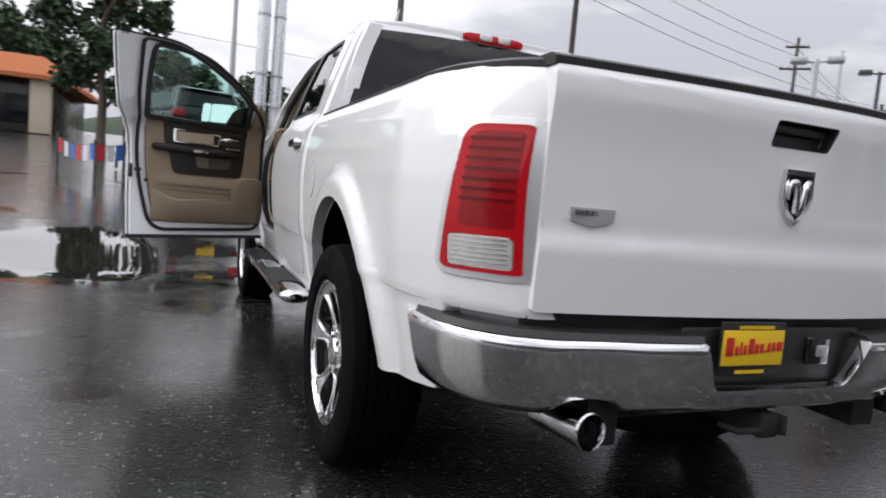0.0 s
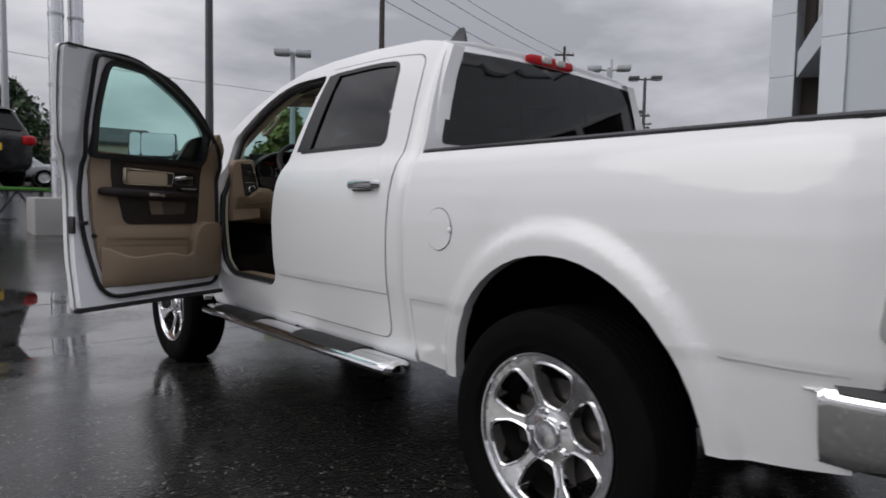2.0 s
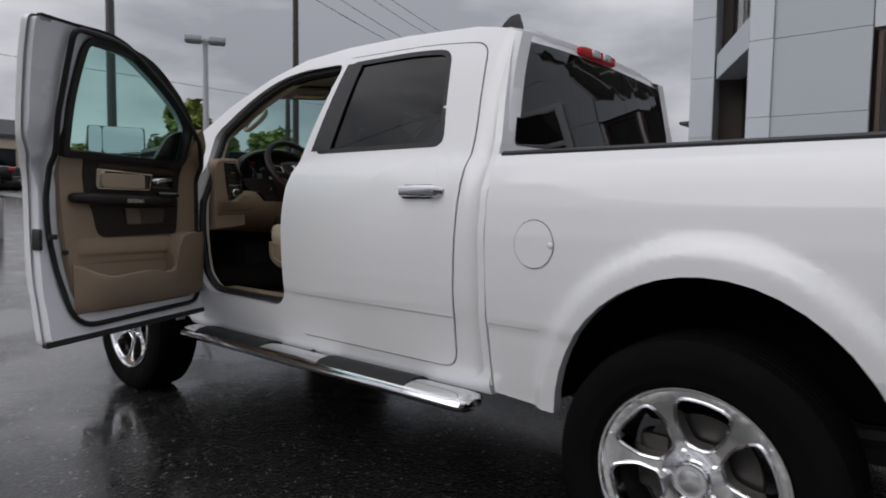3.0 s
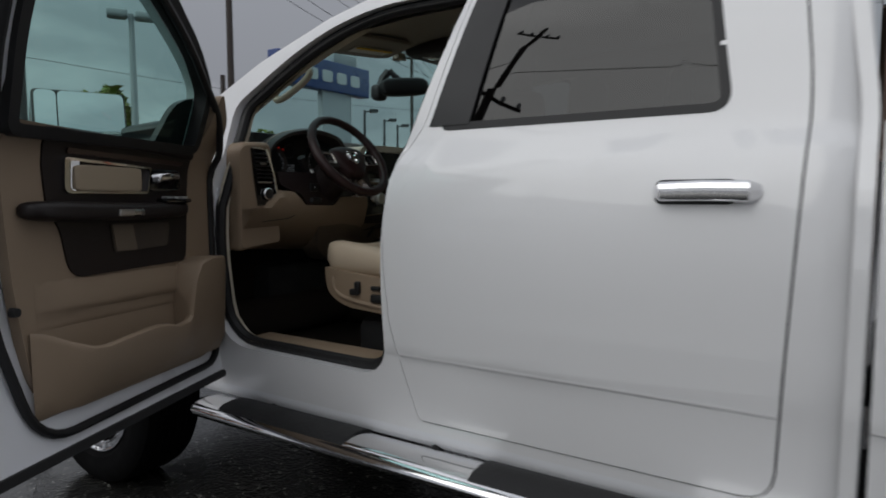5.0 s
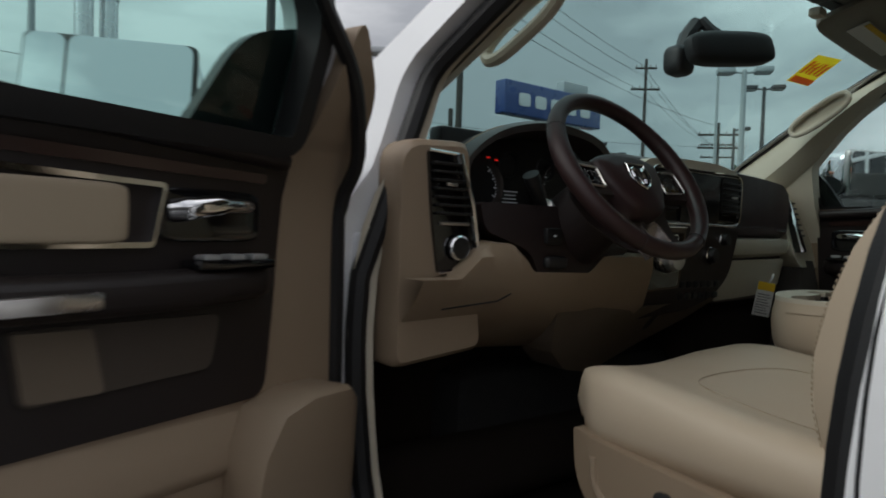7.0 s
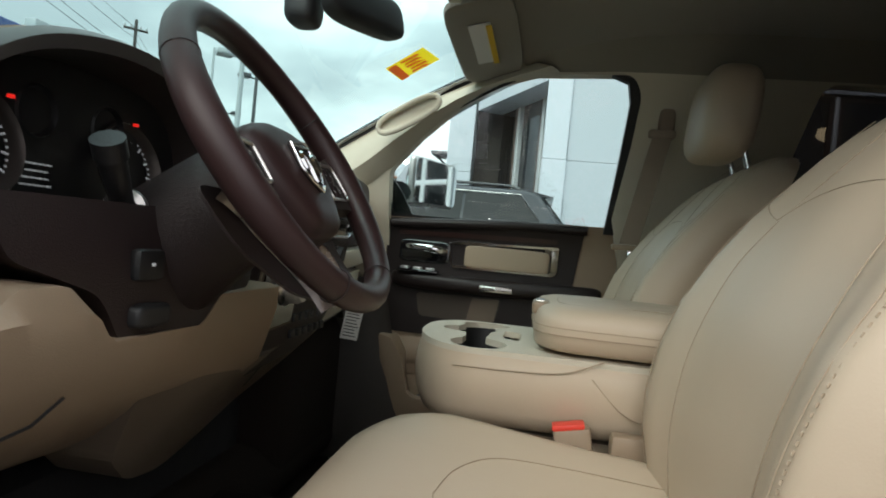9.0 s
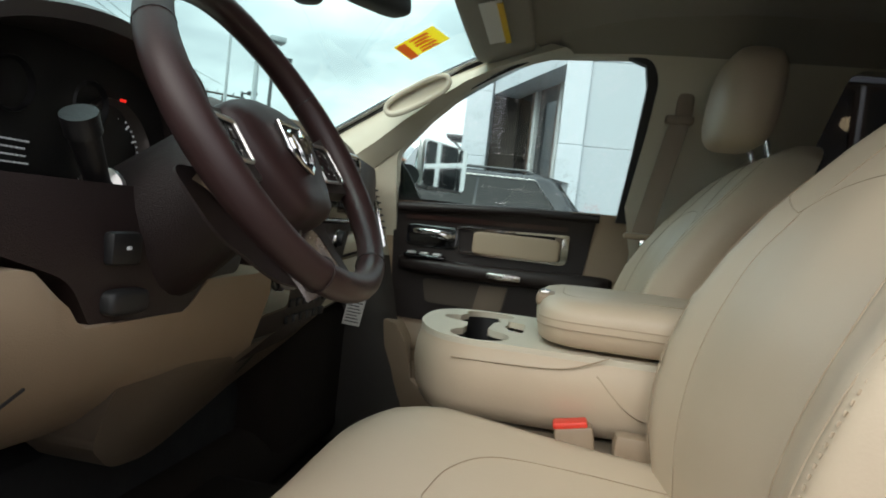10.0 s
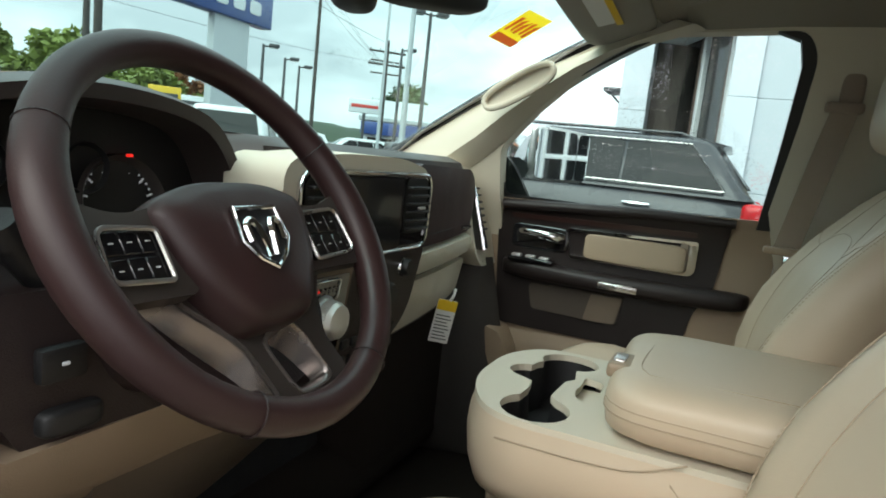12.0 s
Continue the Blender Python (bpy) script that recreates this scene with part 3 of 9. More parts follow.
bm = panel(poly([(-0.675, 1.020, 0.004), (-0.62, 1.006, 0.004), (-0.560, 1.020, 0.004), (-0.558, 1.052, 0.004), (-0.677, 1.052, 0.004)]), [], on_gate(0.006), (0.03, 0), (0, -1, 0), (0, 0.006, 0))
badge = part("trim_badge", bm, SILVER, tailgate, "small silver and black trim badge")
bm = bmesh.new()
for k in range(7):
    block(bm, (-0.666 + k * 0.014, back_y(-0.62, 1.04) - 0.0075, 1.034), (-0.656 + k * 0.014, back_y(-0.62, 1.04) - 0.003, 1.046))
part("badge_writing", bm, INK, badge)
# shade between tailgate and bumper, put in as a black strip
part("gate_shadow_strip", panel(poly([(-0.75, 0.758), (0.75, 0.758), (0.75, 0.792), (-0.75, 0.792)]), [], lambda x, z: Vector((x, back_y(x, 0.8) + 0.02 + (0.792 - z) * 0.2, z)), (0.1, 0), (0, -1, 0), (0, 0.03, 0)), BLACK, truck, "black strip standing in for the shade under the tailgate")

# rear bumper, along its plan curve
half_plan = spline([(0, -1.235, 0), (0.35, -1.222, 0), (0.68, -1.178, 0), (0.85, -1.095, 0), (0.925, -0.96, 0), (0.945, -0.80, 0)], 10)
arc = [0.0]
for p, q in zip(half_plan, half_plan[1:]):
    arc.append(arc[-1] + (q - p).length)


def plan(q):
    xs, ys = list(zip(arc, [p.x for p in half_plan])), list(zip(arc, [p.y for p in half_plan]))
    return math.copysign(table(xs, abs(q)), q), table(ys, abs(q))


def on_bumper(off=0.0):
    def place(q, z):
        x, y = plan(q)
        x2, y2 = plan(q + 0.01)
        nx, ny = (y2 - y), -(x2 - x)
        k = math.hypot(nx, ny) or 1
        o = off + table([(0.53, -0.075), (0.56, -0.046), (0.60, -0.028), (0.66, -0.012), (0.705, -0.002), (0.722, 0.003), (0.732, 0.002), (0.740, -0.005), (0.747, -0.018)], z)
        return Vector((x + nx / k * o, y + ny / k * o, z))
    return place


end = arc[-1]
def bumper_low(q):
    return table([(0.0, 0.548), (0.49, 0.548), (0.515, 0.572), (0.55, 0.590), (0.60, 0.596), (0.65, 0.590), (0.685, 0.572), (0.71, 0.546), (end, 0.560)], abs(q))


def bumper_top(q):
    return table([(0.0, 0.612), (0.235, 0.612), (0.25, 0.624), (0.30, 0.735), (0.315, 0.747), (end - 0.02, 0.747), (end, 0.735)], abs(q))


qs = sorted({round(k, 4) for k in [-end + 2 * end * i / 110 for i in range(111)] + [sg * v for sg in (-1, 1) for v in (0.235, 0.25, 0.275, 0.30, 0.315)]})
bm = bmesh.new()
cols = []
for q in qs:
    lo, hi, at = bumper_low(q), bumper_top(q), on_bumper()
    line = [at(q, lo) + Vector((0, 0.035, -0.004))] + [at(q, lo + (hi - lo) * i / 10) for i in range(11)] + [at(q, hi) + Vector((0, 0.012, 0.004)), at(q, hi) + Vector((0, 0.035, 0.004))]
    cols.append(line)
ring_faces(bm, cols, False, False)
bmesh.ops.recalc_face_normals(bm, faces=bm.faces[:])
bumper = part("rear_bumper", bm, CHROME, truck, "chrome rear bumper with a plate recess", angle=60)
for s in (-1, 1):
    bm = bmesh.new()
    loft(bm, [[Vector((s * table(list(zip(arc, [p.x for p in half_plan])), q), plan(q)[1] + 0.008, 0.742)), Vector((s * (table(list(zip(arc, [p.x for p in half_plan])), q) - 0.01), plan(q)[1] + 0.02, 0.757)),
               Vector((s * (table(list(zip(arc, [p.x for p in half_plan])), min(q, 1.0)) * 0.93 - 0.005), min(-0.80, plan(q)[1] + 0.16), 0.760)),
               Vector((s * (table(list(zip(arc, [p.x for p in half_plan])), min(q, 1.0)) * 0.93 - 0.005), min(-0.80, plan(q)[1] + 0.16), 0.735))] for q in [0.31 + (end - 0.36) * k / 20 for k in range(21)]])
    part("step_pad", bm, BLACK, bumper, "black ribbed bumper step pad")
bm = bmesh.new()
block(bm, (-0.33, -1.16, 0.595), (0.33, -1.145, 0.77), 0.01)
loft(bm, [[Vector((x, -1.196, 0.604)), Vector((x, -1.15, 0.60)), Vector((x, -1.15, 0.585)), Vector((x, -1.190, 0.59))] for x in (-0.26, 0, 0.26)])
for s in (-1, 1):
    loft(bm, [[Vector((s * 0.248, -1.196, 0.61)), Vector((s * 0.308, -1.196, 0.745)), Vector((s * 0.30, -1.15, 0.76)), Vector((s * 0.25, -1.15, 0.60))], [Vector((s * 0.262, -1.194, 0.61)), Vector((s * 0.322, -1.194, 0.745)), Vector((s * 0.32, -1.15, 0.76)), Vector((s * 0.27, -1.15, 0.60))]])
part("plate_recess", bm, BLACK, bumper)
bm = bmesh.new()
block(bm, (-0.225, -1.186, 0.650), (0.005, -1.180, 0.790), 0.003)
plate = part("dealer_plate", bm, BLACK, bumper, "yellow and red dealer plate in a black frame")
bm = bmesh.new()
block(bm, (-0.218, -1.1895, 0.674), (-0.002, -1.184, 0.768), 0.002)
part("plate_face", bm, YELLOW, plate)
for k, (w, h) in enumerate(((0.026, 0.050), (0.014, 0.026), (0.008, 0.036), (0.013, 0.026), (0.020, 0.042), (0.014, 0.026), (0.014, 0.026), (0.006, 0.008), (0.012, 0.026), (0.012, 0.026), (0.022, 0.026))):
    x = -0.208 + sum((0.031, 0.018, 0.012, 0.018, 0.023, 0.018, 0.018, 0.009, 0.016, 0.016, 0.02)[:k])
    part("plate_bar", block(bmesh.new(), (x, -1.1915, 0.700 + 0.0012 * k), (x + w, -1.188, 0.700 + 0.0012 * k + h), 0.002), RED_INK, plate)
for z, x0, n in ((0.776, -0.165, 12), (0.657, -0.165, 10)):
    bm = bmesh.new()
    for k in range(n):
        block(bm, (x0 + k * 0.0105, -1.1885, z - 0.0045), (x0 + 0.008 + k * 0.0105, -1.1855, z + 0.0045))
    part("frame_writing", bm, YELLOW, plate)
bm = bmesh.new()
block(bm, (0.115, -1.172, 0.665), (0.205, -1.158, 0.745), 0.006)
socket = part("trailer_socket", bm, GLOSS, bumper, "black trailer socket with a silver flap")
bm = bmesh.new()
block(bm, (0.150, -1.180, 0.690), (0.190, -1.170, 0.722), 0.003)
part("socket_flap", bm, SILVER, socket)
bm = bmesh.new()
block(bm, (-0.035, -1.18, 0.462), (0.035, -0.90, 0.530), 0.008)
block(bm, (-0.60, -1.04, 0.485), (0.60, -0.98, 0.55), 0.02)
tube(bm, [(-0.13, -1.12, 0.49), (-0.09, -1.16, 0.480), (-0.03, -1.17, 0.485)], 0.010)
block(bm, (0.036, -1.19, 0.470), (0.055, -1.15, 0.525), 0.004)
part("hitch_receiver", bm, DARK, bumper, "black steel hitch receiver")
for s in (-1, 1):
    bm = bmesh.new()
    lathe(bm, [(0.12, 0.040), (0.02, 0.046), (0.0, 0.047), (-0.004, 0.044), (0.01, 0.040), (0.2, 0.038)], (0, 0, 0), "y", 28)
    bm.transform(Matrix.Translation((s * 0.60, -1.185, 0.520)) @ Matrix.Rotation(s * radians(-6), 4, "Z") @ Matrix.Rotation(radians(-4), 4, "X"))
    tip = part("exhaust_tip", bm, CHROME, truck, "chrome exhaust tip")
    bm = bmesh.new()
    tube(bm, [(s * 0.60, -1.09, 0.525), (s * 0.59, -0.98, 0.535), (s * 0.56, -0.6, 0.55), (s * 0.5, 0.3, 0.45)], 0.036)
    part("exhaust_pipe", bm, DARK, tip)

# underbody, axles and wheel wells
bm = bmesh.new()
block(bm, (-0.52, -1.02, 0.56), (0.52, 0.73, 0.79), 0.03)
block(bm, (-0.86, -1.02, 0.56), (0.86, -0.60, 0.74), 0.03)
underbody = part("underbody", bm, DARK, truck, "black steel underbody")
for s in (-1, 1):
    part("frame_rail", block(bmesh.new(), (s * 0.5 - 0.05, -1.1, 0.44), (s * 0.5 + 0.05, 4.2, 0.58), 0.01), DARK, truck)
for y, r in ((0, 0.055), (WHEELS[1], 0.05)):
    part("axle", rod(bmesh.new(), (-0.75, y, 0.41), (0.75, y, 0.41), r), DARK, truck)
part("differential", pillow(bmesh.new(), (0, 0, 0.41), (0.32, 0.36, 0.32), 2.5), DARK, truck)
part("floor_pan", block(bmesh.new(), (-0.84, 0.76, 0.50), (0.84, 2.9, 0.56), 0.02), DARK, truck)
part("engine_block", block(bmesh.new(), (-0.55, 2.9, 0.42), (0.55, 4.3, 0.95), 0.05), DARK, truck)
# spare wheel and board below are added to keep light from under the tail
bm = bmesh.new()
lathe(bm, [(-0.11, 0.20), (-0.12, 0.34), (-0.08, 0.38), (0.08, 0.38), (0.12, 0.34), (0.11, 0.20)], (0, -0.62, 0.50), "z", 32)
part("spare_wheel_blocker", bm, RUBBER, truck, "black spare wheel added under the bed to block light")
bm = bmesh.new()
block(bm, (-0.80, -1.02, 0.585), (0.80, -0.99, 0.74), 0.01)
part("rear_light_blocker", bm, DARK, truck, "black light blocker added behind the bumper")
for s in (-1, 1):
    for c in WHEELS:
        bm = bmesh.new()
        line = arch(c, 0.52, 0.615, 0.53)
        loft(bm, [[Vector((s * min(x, half(y, z) - 0.030), y, z)) for y, z in line] for x in (0.955, 0.90, 0.55)], False)
        ends = [[Vector((s * 0.55, y, z)) for y, z in line], [Vector((s * 0.55, c + 0.2 * (y - c), 0.6)) for y, z in line]]
        loft(bm, ends, False)
        part("wheel_well", bm, FELT, truck, "black felt wheel-well liner")


# wheels
def make_wheel():
    """A wheel at the origin, its face towards -x."""
    hub = thing("wheel", "", "")
    bm = bmesh.new()
    prof = [(0.10, 0.275), (0.135, 0.30), (0.145, 0.34), (0.138, 0.385), (0.118, 0.412), (0.09, 0.418)]
    for k in range(5):
        x = 0.075 - k * 0.0375
        prof += [(x + 0.011, 0.419), (x + 0.009, 0.410), (x + 0.001, 0.410), (x - 0.001, 0.419)] if k < 5 else []
    prof += [(-0.09, 0.418), (-0.118, 0.412), (-0.132, 0.398), (-0.138, 0.385), (-0.146, 0.355), (-0.145, 0.34), (-0.1415, 0.325), (-0.138, 0.30), (-0.118, 0.281), (-0.108, 0.272)]
    lathe(bm, prof, (0, 0, 0), "x", 72)
    tyre = part("tyre", bm, RUBBER, hub, "black all-season tyre", angle=30)
    dish = lambda r: table([(0.0, -0.100), (0.05, -0.098), (0.075, -0.084), (0.11, -0.082), (0.18, -0.096), (0.235, -0.112), (0.262, -0.120), (0.275, -0.116)], r)
    circle = [(0.270 * math.cos(2 * math.pi * k / 72), 0.270 * math.sin(2 * math.pi * k / 72)) for k in range(72)]
    holes = []
    for k in range(6):
        a = 2 * math.pi * (k + 0.5) / 6 + radians(8)
        shape = poly([(0.098, -0.030, 0.018), (0.150, -0.066, 0.02), (0.226, -0.078, 0.03), (0.240, 0.0, 0.06), (0.226, 0.078, 0.03), (0.150, 0.066, 0.02), (0.098, 0.030, 0.018)], 4)
        holes.append([(p * math.cos(a) - q * math.sin(a), p * math.sin(a) + q * math.cos(a)) for p, q in shape])
    bm = panel(circle, holes, lambda p, q: Vector((dish(math.hypot(p, q)), p, q)), (0.030, 0.030), (-1, 0, 0), (0.055, 0, 0))
    rim = part("rim", bm, CHROME, hub, "chrome six-spoke alloy rim", angle=32)
    bm = bmesh.new()
    for hole in holes:
        c = Vector((sum(p for p, _ in hole) / len(hole), sum(q for _, q in hole) / len(hole)))
        line = []
        for p, q in hole:
            v = c + (Vector((p, q)) - c) * 1.07
            line.append((dish(v.length) - 0.003, v.x, v.y))
        tube(bm, line, 0.0045, 6, closed=True)
    part("spoke_edging", bm, CHROME, rim)
    bm = bmesh.new()
    lathe(bm, [(-0.116, 0.264), (-0.127, 0.270), (-0.128, 0.276), (-0.120, 0.281), (-0.10, 0.283), (0.10, 0.283)], (0, 0, 0), "x", 72)
    part("rim_flange", bm, CHROME, rim)
    bm = bmesh.new()
    lathe(bm, [(-0.095, 0.258), (0.06, 0.235), (0.10, 0.275)], (0, 0, 0), "x", 48)
    part("rim_barrel", bm, DISC, rim, "dull inner rim barrel")
    bm = bmesh.new()
    lathe(bm, [(0.0, 0.03), (-0.014, 0.06), (-0.014, 0.175), (0.012, 0.175), (0.012, 0.06), (0.03, 0.03)], (0, 0, 0), "x", 40)
    block(bm, (-0.03, 0.09, -0.09), (0.05, 0.19, 0.09), 0.02)
    part("brake_disc", bm, DISC, hub, "dark steel brake disc")
    bm = bmesh.new()
    lathe(bm, [(-0.082, 0.060), (-0.098, 0.056), (-0.104, 0.050), (-0.102, 0.044), (-0.106, 0.030), (-0.108, 0.0005)], (0, 0, 0), "x", 36)
    part("hub_cap", bm, CHROME, rim, "domed chrome centre cap")
    for k in range(5):
        bm = bmesh.new()
        a = 2 * math.pi * k / 5
        rod(bm, (-0.078, 0.078 * math.cos(a), 0.078 * math.sin(a)), (-0.102, 0.078 * math.cos(a), 0.078 * math.sin(a)), 0.013, 0.010, 6)
        part("lug_nut", bm, CHROME, rim)
    return hub


first = make_wheel()
first.parent = truck
first.matrix_basis = pose(-0.857, 0, 0.41, 0, 0, 0)
for x, y, turn in ((0.857, 0, 180), (-0.857, WHEELS[1] + 0.03, 0), (0.857, WHEELS[1] + 0.03, 180)):
    copy_thing(first, pose(x, y, 0.41, 25, 0, turn))

# ---- cab shell ----
REAR_DOOR = poly([(0.905, 0.578, 0.07), (0.888, 0.90, 0.3), (0.872, 1.20, 0.2), (0.862, 1.45, 0.1), (0.905, 1.835, 0.07), (1.20, 1.872, 0.2), (1.748, 1.887, 0.02), (1.838, 1.45, 0.03), (1.912, 1.32, 0.1), (1.924, 1.12, 0.15), (1.908, 0.87, 0.08), (1.882, 0.75, 0.08), (1.842, 0.580, 0.015)], 4)
REAR_WINDOW = poly([(1.025, 1.437, 0.04), (1.095, 1.825, 0.06), (1.300, 1.845, 0.1), (1.690, 1.850, 0.02), (1.770, 1.437, 0.015)])
OPENING = poly([(1.940, 0.695, 0.13), (1.930, 1.20, 0.2), (1.885, 1.45, 0.1), (1.770, 1.866, 0.05), (2.13, 1.872, 0.12), (2.34, 1.822, 0.1), (2.52, 1.725, 0.1), (2.73, 1.575, 0.05), (2.730, 1.10, 0.1), (2.712, 0.705, 0.15)], 5)
FRONT_DOOR = poly([(1.925, 0.572, 0.04), (1.935, 1.12, 0.2), (1.915, 1.30, 0.1), (1.825, 1.45, 0.03), (1.735, 1.888, 0.03), (2.12, 1.890, 0.14), (2.52, 1.735, 0.25), (2.86, 1.50, 0.08), (2.905, 1.42, 0.03), (2.905, 0.9, 0.2), (2.89, 0.585, 0.03)], 5)
FRONT_WINDOW = poly([(2.012, 1.398, 0.02), (1.985, 1.60, 0.2), (1.985, 1.845, 0.05), (2.30, 1.840, 0.2), (2.575, 1.695, 0.15), (2.715, 1.575, 0.05), (2.712, 1.398, 0.02)])
PASS_WINDOW = poly([(2.000, 1.398, 0.02), (1.965, 1.60, 0.2), (1.955, 1.870, 0.05), (2.30, 1.874, 0.15), (2.46, 1.820, 0.15), (2.60, 1.740, 0.15), (2.745, 1.622, 0.04), (2.725, 1.398, 0.02)])
PASS_DOOR = poly([(1.925, 0.572, 0.04), (1.935, 1.12, 0.2), (1.915, 1.30, 0.1), (1.825, 1.45, 0.03), (1.735, 1.888, 0.03), (2.12, 1.900, 0.14), (2.40, 1.858, 0.2), (2.64, 1.755, 0.2), (2.89, 1.54, 0.08), (2.905, 1.42, 0.03), (2.905, 0.9, 0.2), (2.89, 0.585, 0.03)], 5)
CAB = [(0.752, 0.515), (0.745, 1.0), (0.745, 1.40), (0.770, 1.70)] + [(y, z) for y, z in ROOF if y < 3.1] + [(3.12, 1.43), (2.93, 1.40), (2.925, 0.9), (2.915, 0.515)]
for s in (-1, 1):
    bm = panel(CAB, [grow(OPENING, 0.0), grow(REAR_DOOR, 0.005)], (lambda y, z: on_side(s, -0.006 if s > 0 else -0.004)(y, z) - Vector((s * 0.055 * max(0, (0.845 - y) / 0.10) ** 2, 0, 0))), (0.02, 0.05), (s, 0, 0), (-s * 0.07, 0, 0))
    part("cab_side", bm, WHITE, truck, angle=50)
    bm = panel(REAR_DOOR, [REAR_WINDOW], on_side(s), (0.06, 0.05), (s, 0, 0), (-s * 0.03, 0, 0))
    door = part("rear_door", bm, WHITE, truck, "closed white rear door", angle=50)
    part("door_gap", panel(grow(REAR_DOOR, 0.007), [grow(REAR_DOOR, -0.005)], on_side(s, -0.0065), (0.1, 0.1), (s, 0, 0)), SEAL, door, "dark gap round the rear door")
    part("side_window", panel(grow(REAR_WINDOW, 0.004), [], on_side(s, -0.008), (0.1, 0.1), (s, 0, 0)), DARK_GLASS, door, "dark privacy glass")
    bm = panel(grow(REAR_WINDOW, 0.012), [grow(REAR_WINDOW, -0.010)], on_side(s, 0.001), (0.1, 0.1), (s, 0, 0), (-s * 0.015, 0, 0))
    part("window_seal", bm, SEAL, door)
    bm = panel(poly([(1.735, 1.856, 0.005), (1.822, 1.440, 0.005), (1.690, 1.440, 0.005), (1.628, 1.852, 0.005)]), [], on_side(s, 0.003), (0, 0.06), (s, 0, 0), (-s * 0.008, 0, 0))
    part("pillar_applique", bm, BLACK, door, "satin black pillar cover")
    # chrome pull handle
    bm = bmesh.new()
    line = [(1.150, 1.248), (1.135, 1.250), (1.05, 1.252), (0.96, 1.250), (0.945, 1.248)]
    tube(bm, [(s * (half(y, z) + (0.002 if i in (0, 4) else 0.030)), y, z) for i, (y, z) in enumerate(line)], [0.016, 0.021, 0.022, 0.022, 0.017], 12, flat=0.5, up=(s, 0, 0))
    handle = part("door_handle", bm, CHROME, door, "chrome pull handle")
    part("handle_cup", panel(poly([(1.155, 1.222, 0.02), (0.985, 1.222, 0.02), (0.985, 1.276, 0.02), (1.155, 1.276, 0.02)]), [], on_side(s, 0.0025), (0.05, 0), (s, 0, 0)), SEAL, handle)
    bm = bmesh.new()
    loft(bm, [[Vector((s * (half(y, z) + o), y, z)) for z, o in ((0.772, 0.0005), (0.776, 0.003), (0.781, 0.0035), (0.786, 0.0005))] for y in [0.895 + 0.985 * k / 12 for k in range(13)]], False)
    part("body_crease", bm, WHITE, door)
    # outer sill under the doors
    bm = bmesh.new()
    loft(bm, [[Vector((s * x, y, z)) for x, z in ((0.895, 0.60), (0.905, 0.53), (0.885, 0.495), (0.78, 0.49), (0.78, 0.60))] for y in (0.76, 1.4, 2.2, 2.92)])
    part("rocker_panel", bm, JAMB, truck)
    # fuel filler or its blank
    if s < 0:
        disc = [(0.533 + 0.075 * math.cos(2 * math.pi * k / 40), 1.072 + 0.080 * math.sin(2 * math.pi * k / 40)) for k in range(40)]
        part("fuel_door_gap", panel(grow(disc, 0.0025), [grow(disc, -0.0005)], on_side(s, 0.0012), (0, 0), (s, 0, 0)), SEAL, truck, "dark gap round the fuel door")
        fuel = part("fuel_door", panel(disc, [], on_side(s, 0.0035), (0.03, 0.03), (s, 0, 0), (-s * 0.004, 0, 0)), WHITE, truck, "round white fuel door")
        bm = bmesh.new()
        pillow(bm, (s * (half(0.463, 1.071) + 0.003), 0.468, 1.071), (0.012, 0.022, 0.022), 2.0)
        part("finger_notch", bm, WHITE, fuel)

# roof, back wall and glass
CROWN = [(0.78, 1.90), (0.86, 1.930), (1.0, 1.955), (1.4, 1.982), (1.9, 1.985), (2.3, 1.950), (2.53, 1.908)]


def roof_at(a, y):
    z = table(ROOF, y)
    return Vector((a * (table(SIDE, z) - 0.004), y, z + max(0, table(CROWN, y) - z) * (1 - a * a) ** 0.8))


part("roof", panel([(-1, 0.83), (1, 0.83), (1, 2.35), (0.8, 2.41), (0.5, 2.475), (0, 2.52), (-0.5, 2.475), (-0.8, 2.41), (-1, 2.35)], [], roof_at, (0.08, 0.06), (0, 0, 1), (0, 0, -0.03)), WHITE, truck, angle=60)
edge = [0.53, 0.8, 1.1, 1.25, 1.385, 1.43, 1.6, 1.75, 1.85, 1.89]
outline = [(-(table(SIDE, z) - 0.012), z) for z in edge] + [(-0.5, 1.918), (0, 1.930), (0.5, 1.918)] + [(table(SIDE, z) - 0.012, z) for z in edge[::-1]]
BACK_GLASS = poly([(-0.785, 1.432, 0.02), (-0.672, 1.840, 0.03), (-0.3, 1.865, 0.2), (0.3, 1.865, 0.2), (0.672, 1.840, 0.03), (0.785, 1.432, 0.02)])
part("cab_back", panel(outline, [BACK_GLASS], lambda x, z: Vector((x, cab_back(z), z)), (0.08, 0.05), (0, -1, 0), (0, 0.03, 0)), WHITE, truck, angle=50)
back_pane = part("back_window", panel(grow(BACK_GLASS, 0.006), [], lambda x, z: Vector((x, cab_back(z) - 0.003, z)), (0.2, 0.08), (0, -1, 0), (0, 0.006, 0)), DARK_GLASS, truck, "dark tinted rear window")
for x in (-0.26, 0.26):
    bm = bmesh.new()
    tube(bm, [(x, cab_back(z) + 0.008, z) for z in (1.44, 1.6, 1.86)], 0.006)
    part("slider_rail", bm, SEAL, back_pane)
bm = bmesh.new()
pillow(bm, (0, 0.835, 1.900), (0.36, 0.07, 0.046), 5)
stop = part("high_brake_lamp", bm, RED, truck, "red high-mounted brake lamp")
for x in (-0.055, 0.055):
    bm = bmesh.new()
    pillow(bm, (x, 0.806, 1.902), (0.075, 0.03, 0.034), 5)
    part("cargo_lens", bm, CLEAR, stop)
bm = bmesh.new()
